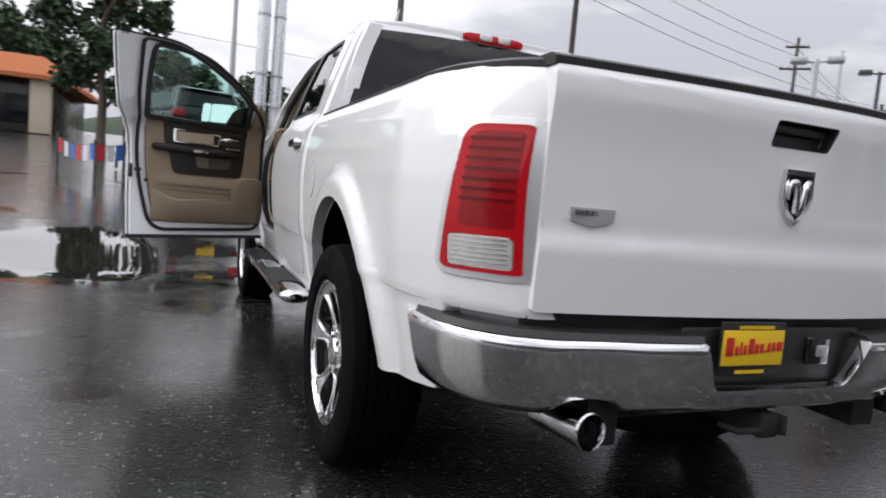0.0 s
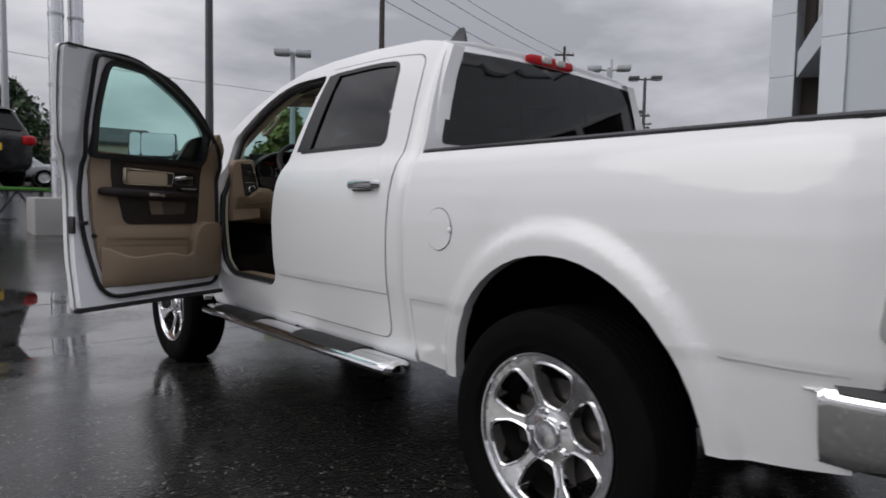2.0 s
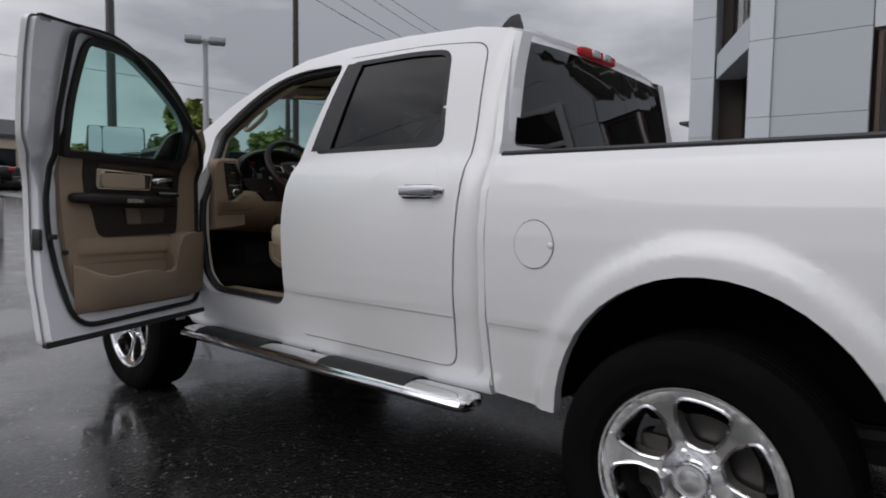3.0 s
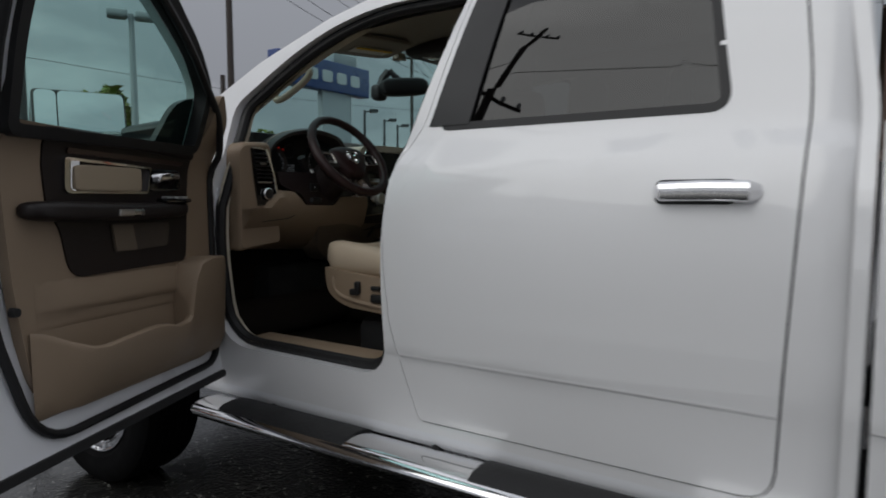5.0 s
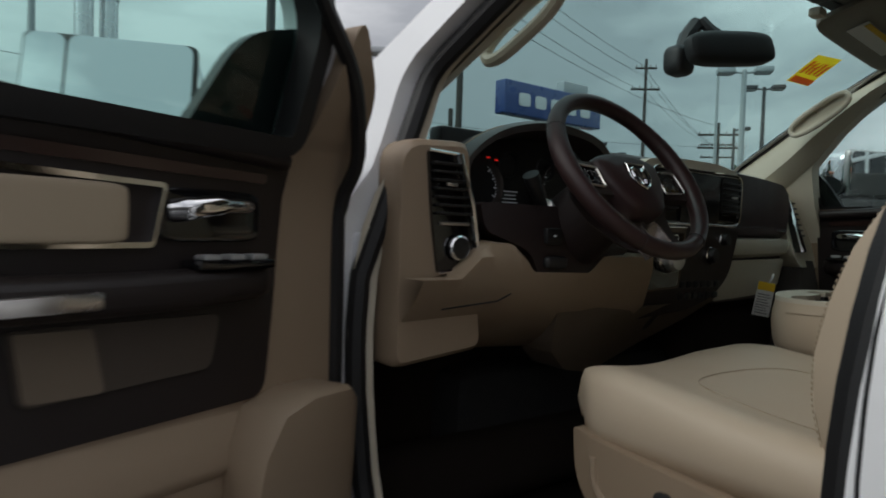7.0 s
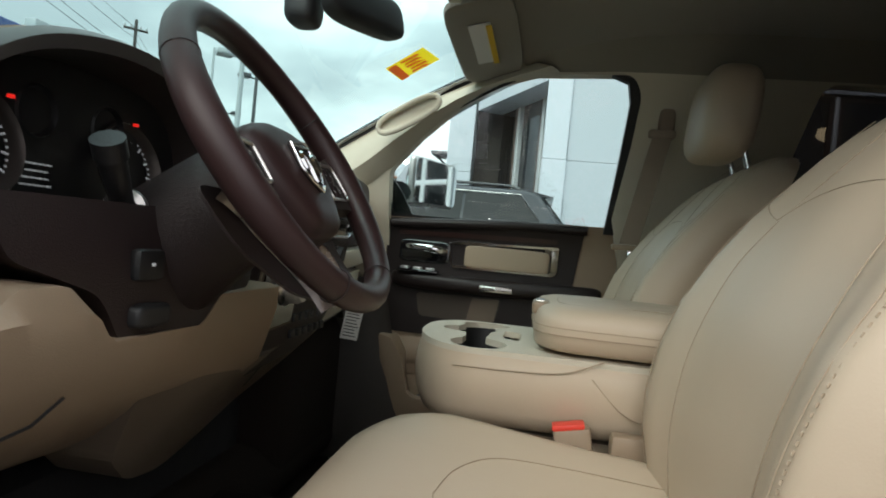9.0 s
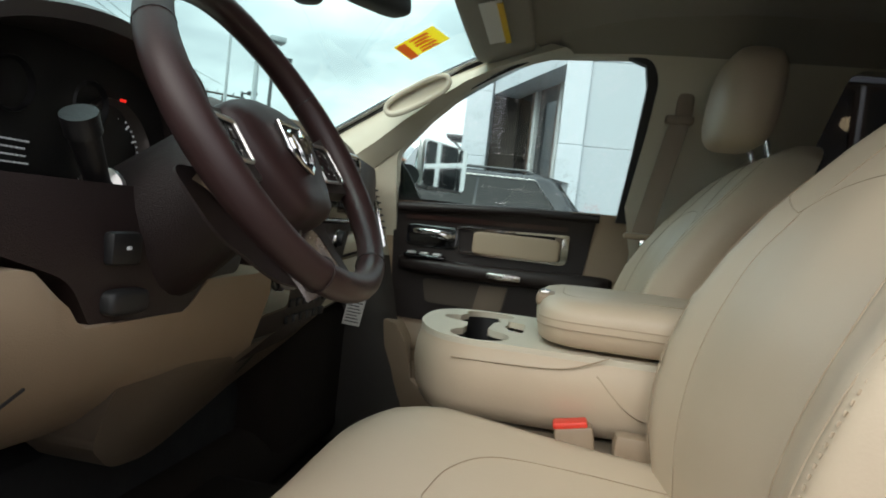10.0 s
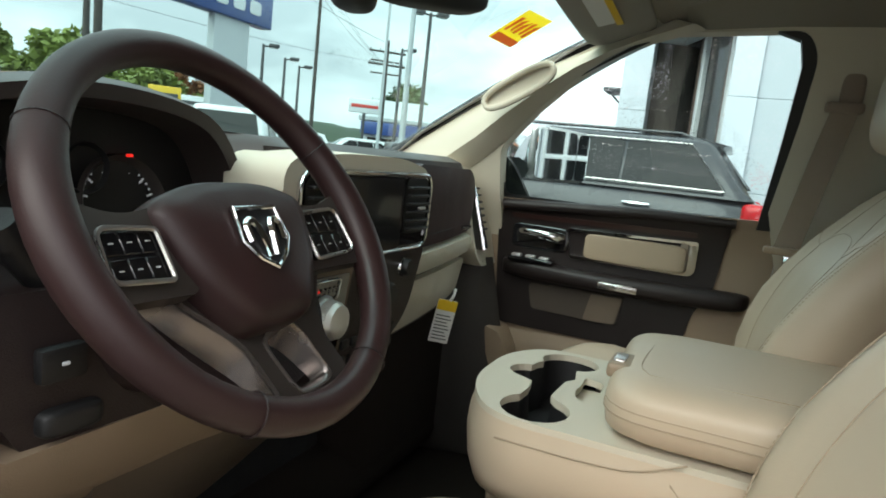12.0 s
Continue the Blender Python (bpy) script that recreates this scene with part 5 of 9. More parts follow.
# ---- cab inside ----
for s in (-1, 1):
    bm = bmesh.new()
    tube(bm, [(s * (half(a, b) - (0.052 if s < 0 else 0.045)), a, b) for a, b in grow(OPENING, -0.014 if s < 0 else 0.030)], 0.019 if s < 0 else 0.010, 8, closed=True)
    part("opening_seal", bm, SEAL, truck, "black rubber door-opening seal")
    # inner faces of the pillars and sills
    PASS_HOLE = poly([(2.70, 0.71), (1.97, 0.71), (1.985, 1.20), (2.050, 1.44), (2.023, 1.645), (2.012, 1.780, 0.03), (2.040, 1.828, 0.04), (2.30, 1.817), (2.422, 1.784), (2.518, 1.722), (2.627, 1.630), (2.722, 1.53, 0.02), (2.728, 1.10)])
    REAR_HOLE = poly([(1.04, 1.44, 0.03), (1.10, 1.82, 0.04), (1.56, 1.83, 0.04), (1.64, 1.44, 0.03)])
    inner = [(a, b) for a, b in CAB if b > 0.6]
    bm = panel(poly([(0.80, 0.62), (0.80, 1.40), (0.83, 1.80), (1.0, 1.87), (2.1, 1.885), (2.40, 1.830), (2.72, 1.66), (3.0, 1.46), (2.98, 0.62)]), [grow(OPENING, -0.018) if s < 0 else PASS_HOLE, REAR_HOLE], on_side(s, -0.085), (0.08, 0.06), (-s, 0, 0), (s * 0.05, 0, 0))
    part("pillar_trim", bm, CREAM, truck, "cream plastic pillar trim")
    bm = bmesh.new()
    loft(bm, [[Vector((s * x, y, z)) for x, z in ((0.885, 0.675), (0.885, 0.704), (0.86, 0.720), (0.76, 0.722), (0.74, 0.70), (0.74, 0.62))] for y in (1.94, 2.1, 2.3, 2.5, 2.66)])
    part("scuff_plate", bm, TAN_P, truck, "tan sill scuff plate")
    # windshield pillar with its grab loop
    bm = bmesh.new()
    rows = []
    for k in range(9):
        b = k / 8
        out_ = shield_at(s * 0.985, 0.02 + 0.96 * b) + Vector((0, -0.012, -0.012))
        in_y = 2.86 - 0.62 * b
        in_z = table([(2.20, 1.850), (2.30, 1.815), (2.465, 1.735), (2.715, 1.560), (2.90, 1.43)], in_y)
        if s > 0:
            in_z = table([(2.20, 1.826), (2.30, 1.815), (2.422, 1.782), (2.518, 1.720), (2.627, 1.628), (2.722, 1.530), (2.90, 1.40)], in_y)
        inn = Vector((s * (half(in_y, in_z) - 0.088), in_y, in_z))
        mid = (out_ + inn) / 2 + Vector((-s * 0.055, -0.03, -0.01))
        rows.append([out_, (out_ + mid) / 2 + Vector((-s * 0.012, -0.006, 0)), mid, (mid + inn) / 2 + Vector((-s * 0.006, -0.002, 0)), inn])
    loft(bm, rows, False)
    post = part("windshield_pillar", bm, CREAM, truck, "cream windshield pillar with a grab loop")
    bm = bmesh.new()
    a, b = Vector((s * 0.655, 2.745, 1.628)), Vector((s * 0.635, 2.575, 1.722))
    d, up_ = (b - a), Vector((0, 0.5, 1)).normalized()
    c = (a + b) / 2 + Vector((-s * 0.012, -0.012, 0))
    loop = [c + d * 0.5 * math.copysign(abs(math.cos(t)) ** 0.7, math.cos(t)) + up_ * 0.026 * math.copysign(abs(math.sin(t)) ** 0.8, math.sin(t)) for t in [2 * math.pi * j / 28 for j in range(28)]]
    tube(bm, loop, 0.013 if s < 0 else 0.008, 8, closed=True)
    grip = part("grab_loop", bm, CREAM, post)
    if s > 0:
        into = Vector((0.55, 0.6, 0.35)).normalized()
        dish = loft(bmesh.new(), [[c + (p - c) * g + into * d for p in loop] for g, d in ((1.0, 0.0), (0.90, 0.014), (0.70, 0.020), (0.05, 0.022))], True, False)
        part("grip_hollow", dish, CREAM, grip)

lining = panel([(-0.93, 0.84), (0.93, 0.84), (0.93, 2.32), (0.6, 2.42), (0, 2.47), (-0.6, 2.42), (-0.93, 2.32)], [], lambda a, y: roof_at(a, y) - Vector((0, 0, 0.045 + 0.02 * a ** 4)), (0.12, 0.1), (0, 0, -1), (0, 0, 0.03))
part("headliner", lining, LINER, truck, "grey-beige cloth headliner")
for s in (-1, 1):
    bm = bmesh.new()
    loft(bm, [[roof_at(s * 0.82, y) - Vector((0, 0, 0.052)), Vector((s * (half(y, 1.85) - 0.090 - 0.045 * g), y, 1.843 + 0.018 * g - k)), Vector((s * (half(y, 1.84) - 0.089 - 0.016 * g), y, 1.838 + 0.010 * g - k)), Vector((s * (half(y, 1.83) - 0.0875), y, 1.834 - k))]
              for y, k, g in ((0.86, 0.03, 1), (1.1, 0.004, 1), (1.5, 0.0, 1), (1.8, 0.0, 1), (1.95, 0.0, 0.9), (2.08, 0.002, 0.6), (2.18, 0.008, 0.3), (2.28, 0.014, 0.0))], False)
    part("roof_edge_trim", bm, LINER, truck, "grey-beige trim along the roof edge")
bm = bmesh.new()
block(bm, (-0.86, 0.80, 0.585), (0.86, 3.02, 0.635), 0.01)
block(bm, (-0.14, 2.45, 0.63), (0.14, 3.02, 0.78), 0.05, 3)
part("floor_carpet", bm, CARPET, truck, "black floor carpet")
bm = bmesh.new()
block(bm, (-0.88, 3.00, 0.55), (0.88, 3.06, 1.40), 0.01)
block(bm, (-0.80, 2.82, 0.63), (0.80, 3.02, 0.80), 0.06, 3, Matrix.Rotation(radians(-25), 3, "X"))
part("firewall", bm, CARPET, truck)


# ---- seats ----
BACK_Y = [(1.00, 2.045), (1.10, 2.050), (1.20, 2.038), (1.30, 2.006), (1.40, 1.950), (1.48, 1.890), (1.54, 1.840), (1.585, 1.79)]
BACK_W = [(1.00, 0.245), (1.10, 0.262), (1.30, 0.266), (1.40, 0.260), (1.475, 0.236), (1.53, 0.195), (1.565, 0.145), (1.585, 0.085)]


def back_front(xn, z):
    bol = table([(1.0, 0.030), (1.15, 0.056), (1.30, 0.050), (1.42, 0.024), (1.55, 0.004), (1.65, 0.0)], z)
    return table(BACK_Y, z) + bol * min(1, abs(xn)) ** 3.0 - 0.030 * max(0, abs(xn) - 0.80) / 0.2 * max(0, abs(xn) - 0.80) / 0.2 + 0.006 * math.cos(min(1, abs(xn) / 0.6) * math.pi / 2)


def make_seat(cx, inboard, cut=0.0):
    """A front bucket at cx; inboard is the sign of x towards the console."""
    seat = part("front_seat", block(bmesh.new(), (cx - 0.22, 1.85, 0.64), (cx + 0.22, 2.30, 0.80), 0.03), DARK, truck, "tan leather bucket seat")
    bm = bmesh.new()
    rings = []
    zs = [1.00, 1.05, 1.10, 1.16, 1.22, 1.28, 1.34, 1.40, 1.44, 1.48, 1.51, 1.535, 1.555, 1.571, 1.582]
    for z in zs:
        w, ring = table(BACK_W, z), []
        top = max(0, (z - 1.49) / 0.092)
        for k in range(25):
            xn = -1 + 2 * k / 24
            ring.append(Vector((cx + w * math.copysign(abs(xn) ** 0.92, xn), back_front(xn, z) - 0.035 * top ** 2, z)))
        for k in range(9):
            xn = 1 - 2 * k / 8
            ring.append(Vector((cx + w * 0.97 * xn, table(BACK_Y, z) - 0.135 + 0.03 * xn * xn + 0.03 * top ** 2, z)))
        rings.append(ring)
    loft(bm, rings)
    back = part("backrest", bm, TAN, seat, angle=80)
    seams = []
    for sx in (-1, 1):
        line = [Vector((cx + sx * table(BACK_W, z) * q, back_front(q, z) + 0.0005, z)) for z, q in ((1.03, 0.56), (1.12, 0.58), (1.22, 0.60), (1.32, 0.60), (1.38, 0.56), (1.43, 0.46), (1.48, 0.36), (1.53, 0.34), (1.565, 0.30))]
        seams.append(spline(line, 5))
        edge = [Vector((cx + sx * table(BACK_W, z) * 0.90, back_front(0.90, z) + 0.0008, z)) for z in (1.02, 1.10, 1.18, 1.26, 1.34, 1.40, 1.45, 1.49, 1.53)]
        seams.append(spline(edge, 5))
        dots = spline([Vector((cx + sx * table(BACK_W, z) * 0.935, back_front(0.935, z) + 0.001, z)) for z in (1.02, 1.10, 1.18, 1.26, 1.34, 1.39, 1.44, 1.48)], 12)
        bm = bmesh.new()
        for p, q in list(zip(dots, dots[1:]))[::1]:
            tube(bm, [p, p + (q - p) * 0.5], 0.0009, 5)
        part("stitching", bm, THREAD, back)
    seams.append(spline([Vector((cx + table(BACK_W, z) * q, back_front(abs(q), z) + 0.0005, z)) for q, z in ((-0.56, 1.395), (-0.35, 1.420), (0, 1.428), (0.35, 1.420), (0.56, 1.395))], 6))
    for sx in (-1, 1):
        seams.append(spline([Vector((cx + sx * table(BACK_W, z) * q, back_front(q, z) + 0.0005, z)) for q, z in ((0.56, 1.395), (0.70, 1.405), (0.84, 1.42), (0.95, 1.43))], 5))
    for line in seams:
        bm = bmesh.new()
        tube(bm, line, 0.0006, 6)
        part("seam", bm, THREAD, back)
    # cushion: long sections from front to back
    top = [(1.86, 1.020), (2.00, 1.030), (2.15, 1.042), (2.28, 1.058), (2.38, 1.066), (2.44, 1.062), (2.475, 1.050), (2.492, 1.030), (2.502, 1.000)]

    def seat_top(xn, y):
        return table(top, y) + 0.026 * min(1, abs(xn)) ** 3 - 0.030 * (max(0, abs(xn) - 0.82) / 0.18) ** 2 - 0.008 * math.cos(min(1, abs(xn) / 0.6) * math.pi / 2)
    bm = bmesh.new()
    rings = []
    for y in (1.86, 1.95, 2.05, 2.15, 2.25, 2.32, 2.38, 2.42, 2.45, 2.475, 2.490, 2.500, 2.505):
        ring = []
        w = 0.268 - 0.028 * max(0, (y - 2.42) / 0.085) ** 2
        low = 0.965 + 0.02 * max(0, (y - 2.44) / 0.065)
        for k in range(25):
            xn = -1 + 2 * k / 24
            ring.append(Vector((cx + w * xn, y - (cut + 0.085 * abs(xn) ** 4) * max(0, (y - 2.25) / 0.25), seat_top(xn, y))))
        v = y - cut * max(0, (y - 2.25) / 0.25)
        e_ = 0.085 * max(0, (y - 2.25) / 0.25)
        ring += [Vector((cx + w * 1.01, v - e_, low + 0.03)), Vector((cx + w * 0.97, v - e_, low)), Vector((cx, v, low - 0.01)), Vector((cx - w * 0.97, v - e_, low)), Vector((cx - w * 1.01, v - e_, low + 0.03))]
        rings.append(ring)
    loft(bm, rings)
    cushion = part("cushion", bm, TAN, seat, angle=80)
    lines = [[Vector((cx + 0.268 * q, y, seat_top(q, y) + 0.0008)) for q, y in ((sx * 0.60, 1.95), (sx * 0.60, 2.08), (sx * 0.58, 2.18), (sx * 0.50, 2.27), (sx * 0.30, 2.315), (0.0, 2.33))] for sx in (-1, 1)]
    for line in lines:
        bm = bmesh.new()
        tube(bm, spline(line, 6), 0.0007, 6)
        part("seam", bm, THREAD, cushion)
    # headrest on posts
    bm = bmesh.new()

    def bend(p):
        return Vector((p.x * (1 - 0.25 * max(0, p.z) / 0.1 * 0.5), p.y - 0.10 * p.z + 0.35 * p.x * p.x, p.z))
    pillow(bm, (cx, 1.855 if cx > 0 else 1.800, 1.682), (0.27, 0.13, 0.222), 3.4, shape=bend)
    rest = part("headrest", bm, TAN, seat, "tan leather headrest on steel posts")
    for q in (-0.06, 0.06):
        bm = bmesh.new()
        rod(bm, (cx + q, 1.79 if cx > 0 else 1.76, 1.50), (cx + q, 1.825 if cx > 0 else 1.78, 1.62), 0.007)
        part("headrest_post", bm, CHROME, rest)
    # side shield with switches on the door side
    o = -inboard
    x = cx + o * 0.285
    shield_ = poly([(2.055, 0.835, 0.03), (2.30, 0.850, 0.05), (2.40, 0.90, 0.05), (2.415, 0.985, 0.02), (2.395, 0.985, 0.01), (2.06, 0.955, 0.01), (1.86, 0.940, 0.03), (1.86, 0.83, 0.03)])
    side_ = part("side_shield", panel(shield_, [], lambda a, b: Vector((x - o * 0.4 * (b - 0.92) ** 2 - o * 2.2 * max(0, a - 2.32) ** 2, a, b)), (0.04, 0.03), (o, 0, 0), (-o * 0.06, 0, 0)), TAN_P, seat, "tan seat base shield with dark switches")
    bm = bmesh.new()
    tube(bm, spline([(x + o * 0.002, 2.07, 0.858), (x + o * 0.002, 2.27, 0.878), (x - o * 0.004, 2.345, 0.905), (x - o * 0.006, 2.36, 0.955)], 5), 0.008, 8)
    part("shield_ridge", bm, TAN_P, side_)
    for ya, yb, za, zb in ((2.225, 2.248, 0.900, 0.945), (2.235, 2.27, 0.895, 0.918), (2.135, 2.175, 0.918, 0.934), (2.130, 2.175, 0.876, 0.905)):
        bm = bmesh.new()
        block(bm, (x - 0.012, ya, za), (x + 0.012, yb, zb), 0.006)
        part("seat_switch", bm, SEAL, side_)
    return seat


make_seat(-0.445, 1)
make_seat(0.445, -1, 0.015)
# rear bench
bm = bmesh.new()
pillow(bm, (0, 1.22, 0.98), (1.45, 0.50, 0.20), 8)
bench = part("rear_bench", bm, TAN, truck, "tan rear bench seat")
for x in (-0.42, 0.42):
    bm = bmesh.new()
    pillow(bm, (x, 0.93, 1.28), (0.62, 0.16, 0.56), 6, Matrix.Rotation(radians(14), 3, "X"))
    b_ = part("bench_back", bm, TAN, bench)
    bm = bmesh.new()
    pillow(bm, (x, 0.865, 1.61), (0.26, 0.10, 0.15), 4)
    part("bench_headrest", bm, TAN, b_)

# ---- centre console ----
def ring_at(z, grow_=0.0, front=2.440, nose=0.10):
    """The console's outline at one height."""
    w = 0.155 + grow_
    return [Vector((0.012 + p[0], p[1], z)) for p in poly([(-w, 1.80), (-w, front - 0.06, nose * 0.8), (-0.05, front + grow_, nose), (0.11, front + grow_, nose), (w + 0.05, front - 0.05, nose * 0.8), (w + 0.05, 1.80)], 5)]


bm = bmesh.new()
loft(bm, [ring_at(1.045, -0.030), ring_at(1.052, -0.012), ring_at(1.075, 0.0), ring_at(1.11, 0.006), ring_at(1.138, 0.004), ring_at(1.146, 0.001), ring_at(1.160, -0.002)], True, False)
console = part("centre_console", bm, TAN, truck, "tan folding console with cup holders and armrest", angle=60)
bm = bmesh.new()
loft(bm, [ring_at(1.035, -0.045), ring_at(0.96, -0.055), ring_at(0.90, -0.06)])
part("console_seat", bm, TAN, console)


def lobe(c, r, a0, a1, n=14):
    return [(c[0] + r * math.cos(radians(a0 + (a1 - a0) * k / n)), c[1] + r * math.sin(radians(a0 + (a1 - a0) * k / n))) for k in range(n + 1)]


well_c = lobe((-0.088, 2.327), 0.047, 42, 338) + [(-0.030, 2.320), (0.040, 2.317), (0.062, 2.306), (0.092, 2.312)] + lobe((0.150, 2.334), 0.047, 205, 485) + [(0.112, 2.378)] + lobe((0.055, 2.374), 0.034, 15, 165, 8) + [(0.010, 2.360), (-0.020, 2.356)]
notch_c = poly([(-0.030, 2.262, 0.015), (0.075, 2.262, 0.015), (0.086, 2.296, 0.012), (0.045, 2.292, 0.018), (0.010, 2.296, 0.018), (-0.020, 2.286, 0.01)])
rim_c = [(v.x, v.y) for v in ring_at(0, -0.002) if True]
tray = part("cup_tray", panel(rim_c, [well_c, notch_c], lambda a, b: Vector((a, b, 1.168 + 0.004 * math.cos((a - 0.037) * 8))), (0.04, 0.04), (0, 0, 1), (0, 0, -0.011)), CREAM, console, "cream cup-holder tray")
bm = bmesh.new()
loft(bm, [[Vector((a, b, 1.163)) for a, b in grow(well_c, 0.003)], [Vector((a, b, 1.09)) for a, b in grow(well_c, -0.004)], [Vector((0.02 + (a - 0.02) * 0.1, 2.336 + (b - 2.336) * 0.1, 1.089)) for a, b in well_c]], True, False)
part("cup_well", bm, SEAL, tray)
bm = bmesh.new()
pillow(bm, (0.03, 2.28, 1.150), (0.11, 0.05, 0.012), 4)
part("coin_notch", bm, CREAM, tray)
bm = bmesh.new()
lid_o = lambda z, g: [Vector((0.010 + a, b, z)) for a, b in poly([(-0.150 - g, 1.80), (-0.150 - g, 2.235 + g, 0.07), (0.190 + g, 2.245 + g, 0.07), (0.190 + g, 1.80)], 5)]
loft(bm, [lid_o(1.176, -0.010), lid_o(1.182, 0.0), lid_o(1.205, 0.004), lid_o(1.224, 0.003), lid_o(1.235, -0.002), lid_o(1.242, -0.010), lid_o(1.247, -0.026), lid_o(1.250, -0.060)])
lid = part("armrest_lid", bm, TAN, console, "padded tan armrest lid", angle=60)
for z, g in ((1.203, 0.0045), (1.214, 0.0035)):
    bm = bmesh.new()
    tube(bm, lid_o(z, g), 0.0008, 5)
    part("seam", bm, THREAD, lid)
bm = bmesh.new()
tube(bm, spline([(-0.085, 2.19, 1.2475), (-0.085, 2.02, 1.2505), (-0.088, 1.90, 1.2505)], 5), 0.0008, 5)
tube(bm, spline([(-0.085, 2.19, 1.2475), (-0.04, 2.205, 1.2480), (0.10, 2.20, 1.2475)], 5), 0.0008, 5)
part("seam", bm, THREAD, lid)
bm = bmesh.new()
block(bm, (-0.060, 2.190, 1.225), (0.010, 2.247, 1.245), 0.006, 3)
latch = part("lid_latch", bm, TAN_P, lid)
bm = bmesh.new()
block(bm, (-0.045, 2.226, 1.242), (-0.005, 2.242, 1.248), 0.003)
part("latch_badge", bm, SATIN, latch)
bm = bmesh.new()
tube(bm, spline([(-0.146, 2.145, 1.143), (-0.149, 2.10, 1.10), (-0.149, 2.05, 1.085), (-0.148, 1.95, 1.082)], 5), 0.0012, 5)
tube(bm, spline([(-0.145, 2.36, 1.140), (-0.149, 2.27, 1.142), (-0.149, 2.19, 1.148), (-0.148, 2.13, 1.172)], 5), 0.0012, 5)
part("seam", bm, THREAD, console)
bm = bmesh.new()
block(bm, (-0.185, 2.135, 0.985), (-0.152, 2.190, 1.075), 0.006, 2, Matrix.Rotation(radians(-12), 3, "X"))
buckle = part("belt_buckle", bm, TAN_P, truck, "tan seat-belt buckle with a red button")
bm = bmesh.new()
block(bm, (-0.183, 2.152, 1.071), (-0.154, 2.200, 1.080), 0.003, 2, Matrix.Rotation(radians(-12), 3, "X"))
part("release_button", bm, RED_BUTTON, buckle)
bm = bmesh.new()
block(bm, (-0.19, 2.04, 1.03), (-0.155, 2.115, 1.075), 0.008)
tube(bm, [(-0.17, 2.145, 1.01), (-0.17, 2.12, 1.02), (-0.17, 2.10, 0.99)], 0.012)
part("buckle_stalk", bm, TAN_P, buckle)

# passenger belt
bm = bmesh.new()
side = [Vector((0.700, 1.945, 1.68)), Vector((0.700, 1.962, 1.60)), Vector((0.705, 1.985, 1.48)), Vector((0.715, 2.006, 1.37))]
loft(bm, [[p + Vector((0.0, -0.026, 0)), p + Vector((0.002, 0.026, 0)), p + Vector((-0.002, 0.026, 0)), p + Vector((-0.004, -0.026, 0))] for p in side])
belt = part("seat_belt", bm, WEB, truck, "brown-grey seat belt")
bm = bmesh.new()
pillow(bm, (0.712, 1.938, 1.735), (0.035, 0.045, 0.12), 4)
block(bm, (0.688, 1.912, 1.668), (0.718, 1.984, 1.690), 0.006)
part("belt_anchor", bm, WEB, belt)
bm = bmesh.new()
block(bm, (0.695, 1.980, 1.352), (0.735, 2.052, 1.368), 0.005)
tongue = part("belt_tongue", bm, TAN_P, belt)
bm = bmesh.new()
block(bm, (0.70, 1.985, 1.325), (0.708, 2.01, 1.352), 0.002)
part("tongue_blade", bm, CHROME, tongue)

# ---- dashboard ----
dash = part("dashboard", loft(bmesh.new(), [[Vector((x, 2.715 + 0.14 * x * x + d + (0.15 if -0.70 < x < -0.22 and d < 0.06 else 0.0), z + (0.0 if abs(x) < 0.70 else -0.03))) for d, z in ((0.02, 1.10), (-0.01, 1.30), (0.0, 1.435), (0.012, 1.475), (0.05, 1.488), (0.16, 1.484), (0.34, 1.44), (0.40, 1.40), (0.40, 1.10))] for x in [-0.85 + 1.70 * k / 28 for k in range(29)]]), DASH_TOP, truck, "brown and cream dashboard", angle=45)


def on_dash(off):
    return lambda x, z: Vector((x, 2.705 + 0.14 * x * x - off + (0.02 if z < 1.30 else 0) * (1.30 - z) / 0.2, z))


def slab(name, outline, off, mat, parent, label="", fold=0.012, holes=(), fine=(0.06, 0.06)):
    return part(name, panel(outline, holes, on_dash(off), fine, (0, -1, 0), (0, fold, 0)), mat, parent, label)


# cluster hood and gauges
arc_o = spline([(-0.715, 2.70, 1.395), (-0.69, 2.71, 1.435), (-0.63, 2.72, 1.478), (-0.555, 2.725, 1.508), (-0.45, 2.73, 1.526), (-0.34, 2.735, 1.522), (-0.26, 2.74, 1.500), (-0.215, 2.74, 1.445), (-0.20, 2.74, 1.39)], 4)
bm = bmesh.new()
loft(bm, [[p + Vector((0, 0.34, -0.10 + 0.02)) for p in arc_o], [p + Vector((0, 0.15, -0.012)) for p in arc_o], [p + Vector((0, 0.02, 0.003)) for p in arc_o], [p + Vector((0, 0.0, -0.004)) for p in arc_o],
          [Vector((-0.457 + (p.x + 0.457) * 0.95, p.y + 0.004, 1.36 + (p.z - 1.36) * 0.88)) for p in arc_o], [Vector((-0.457 + (p.x + 0.457) * 0.88, p.y + 0.13, 1.36 + (p.z - 1.36) * 0.80)) for p in arc_o]], False)
hood_ = part("cluster_hood", bm, DASH_TOP, dash, "brown stitched instrument hood", angle=50)
bm = bmesh.new()
tube(bm, [p + Vector((0, 0.05, 0.0)) for p in arc_o[4:-4]], 0.002, 5)
part("seam", bm, THREAD, hood_)
bm = bmesh.new()
block(bm, (-0.69, 2.81, 1.24), (-0.21, 2.86, 1.50), 0.01)
cluster = part("gauge_binnacle", bm, SEAL, dash, "dark instrument cluster with ringed gauges")
tilt = Matrix.Rotation(radians(-14), 4, "X")
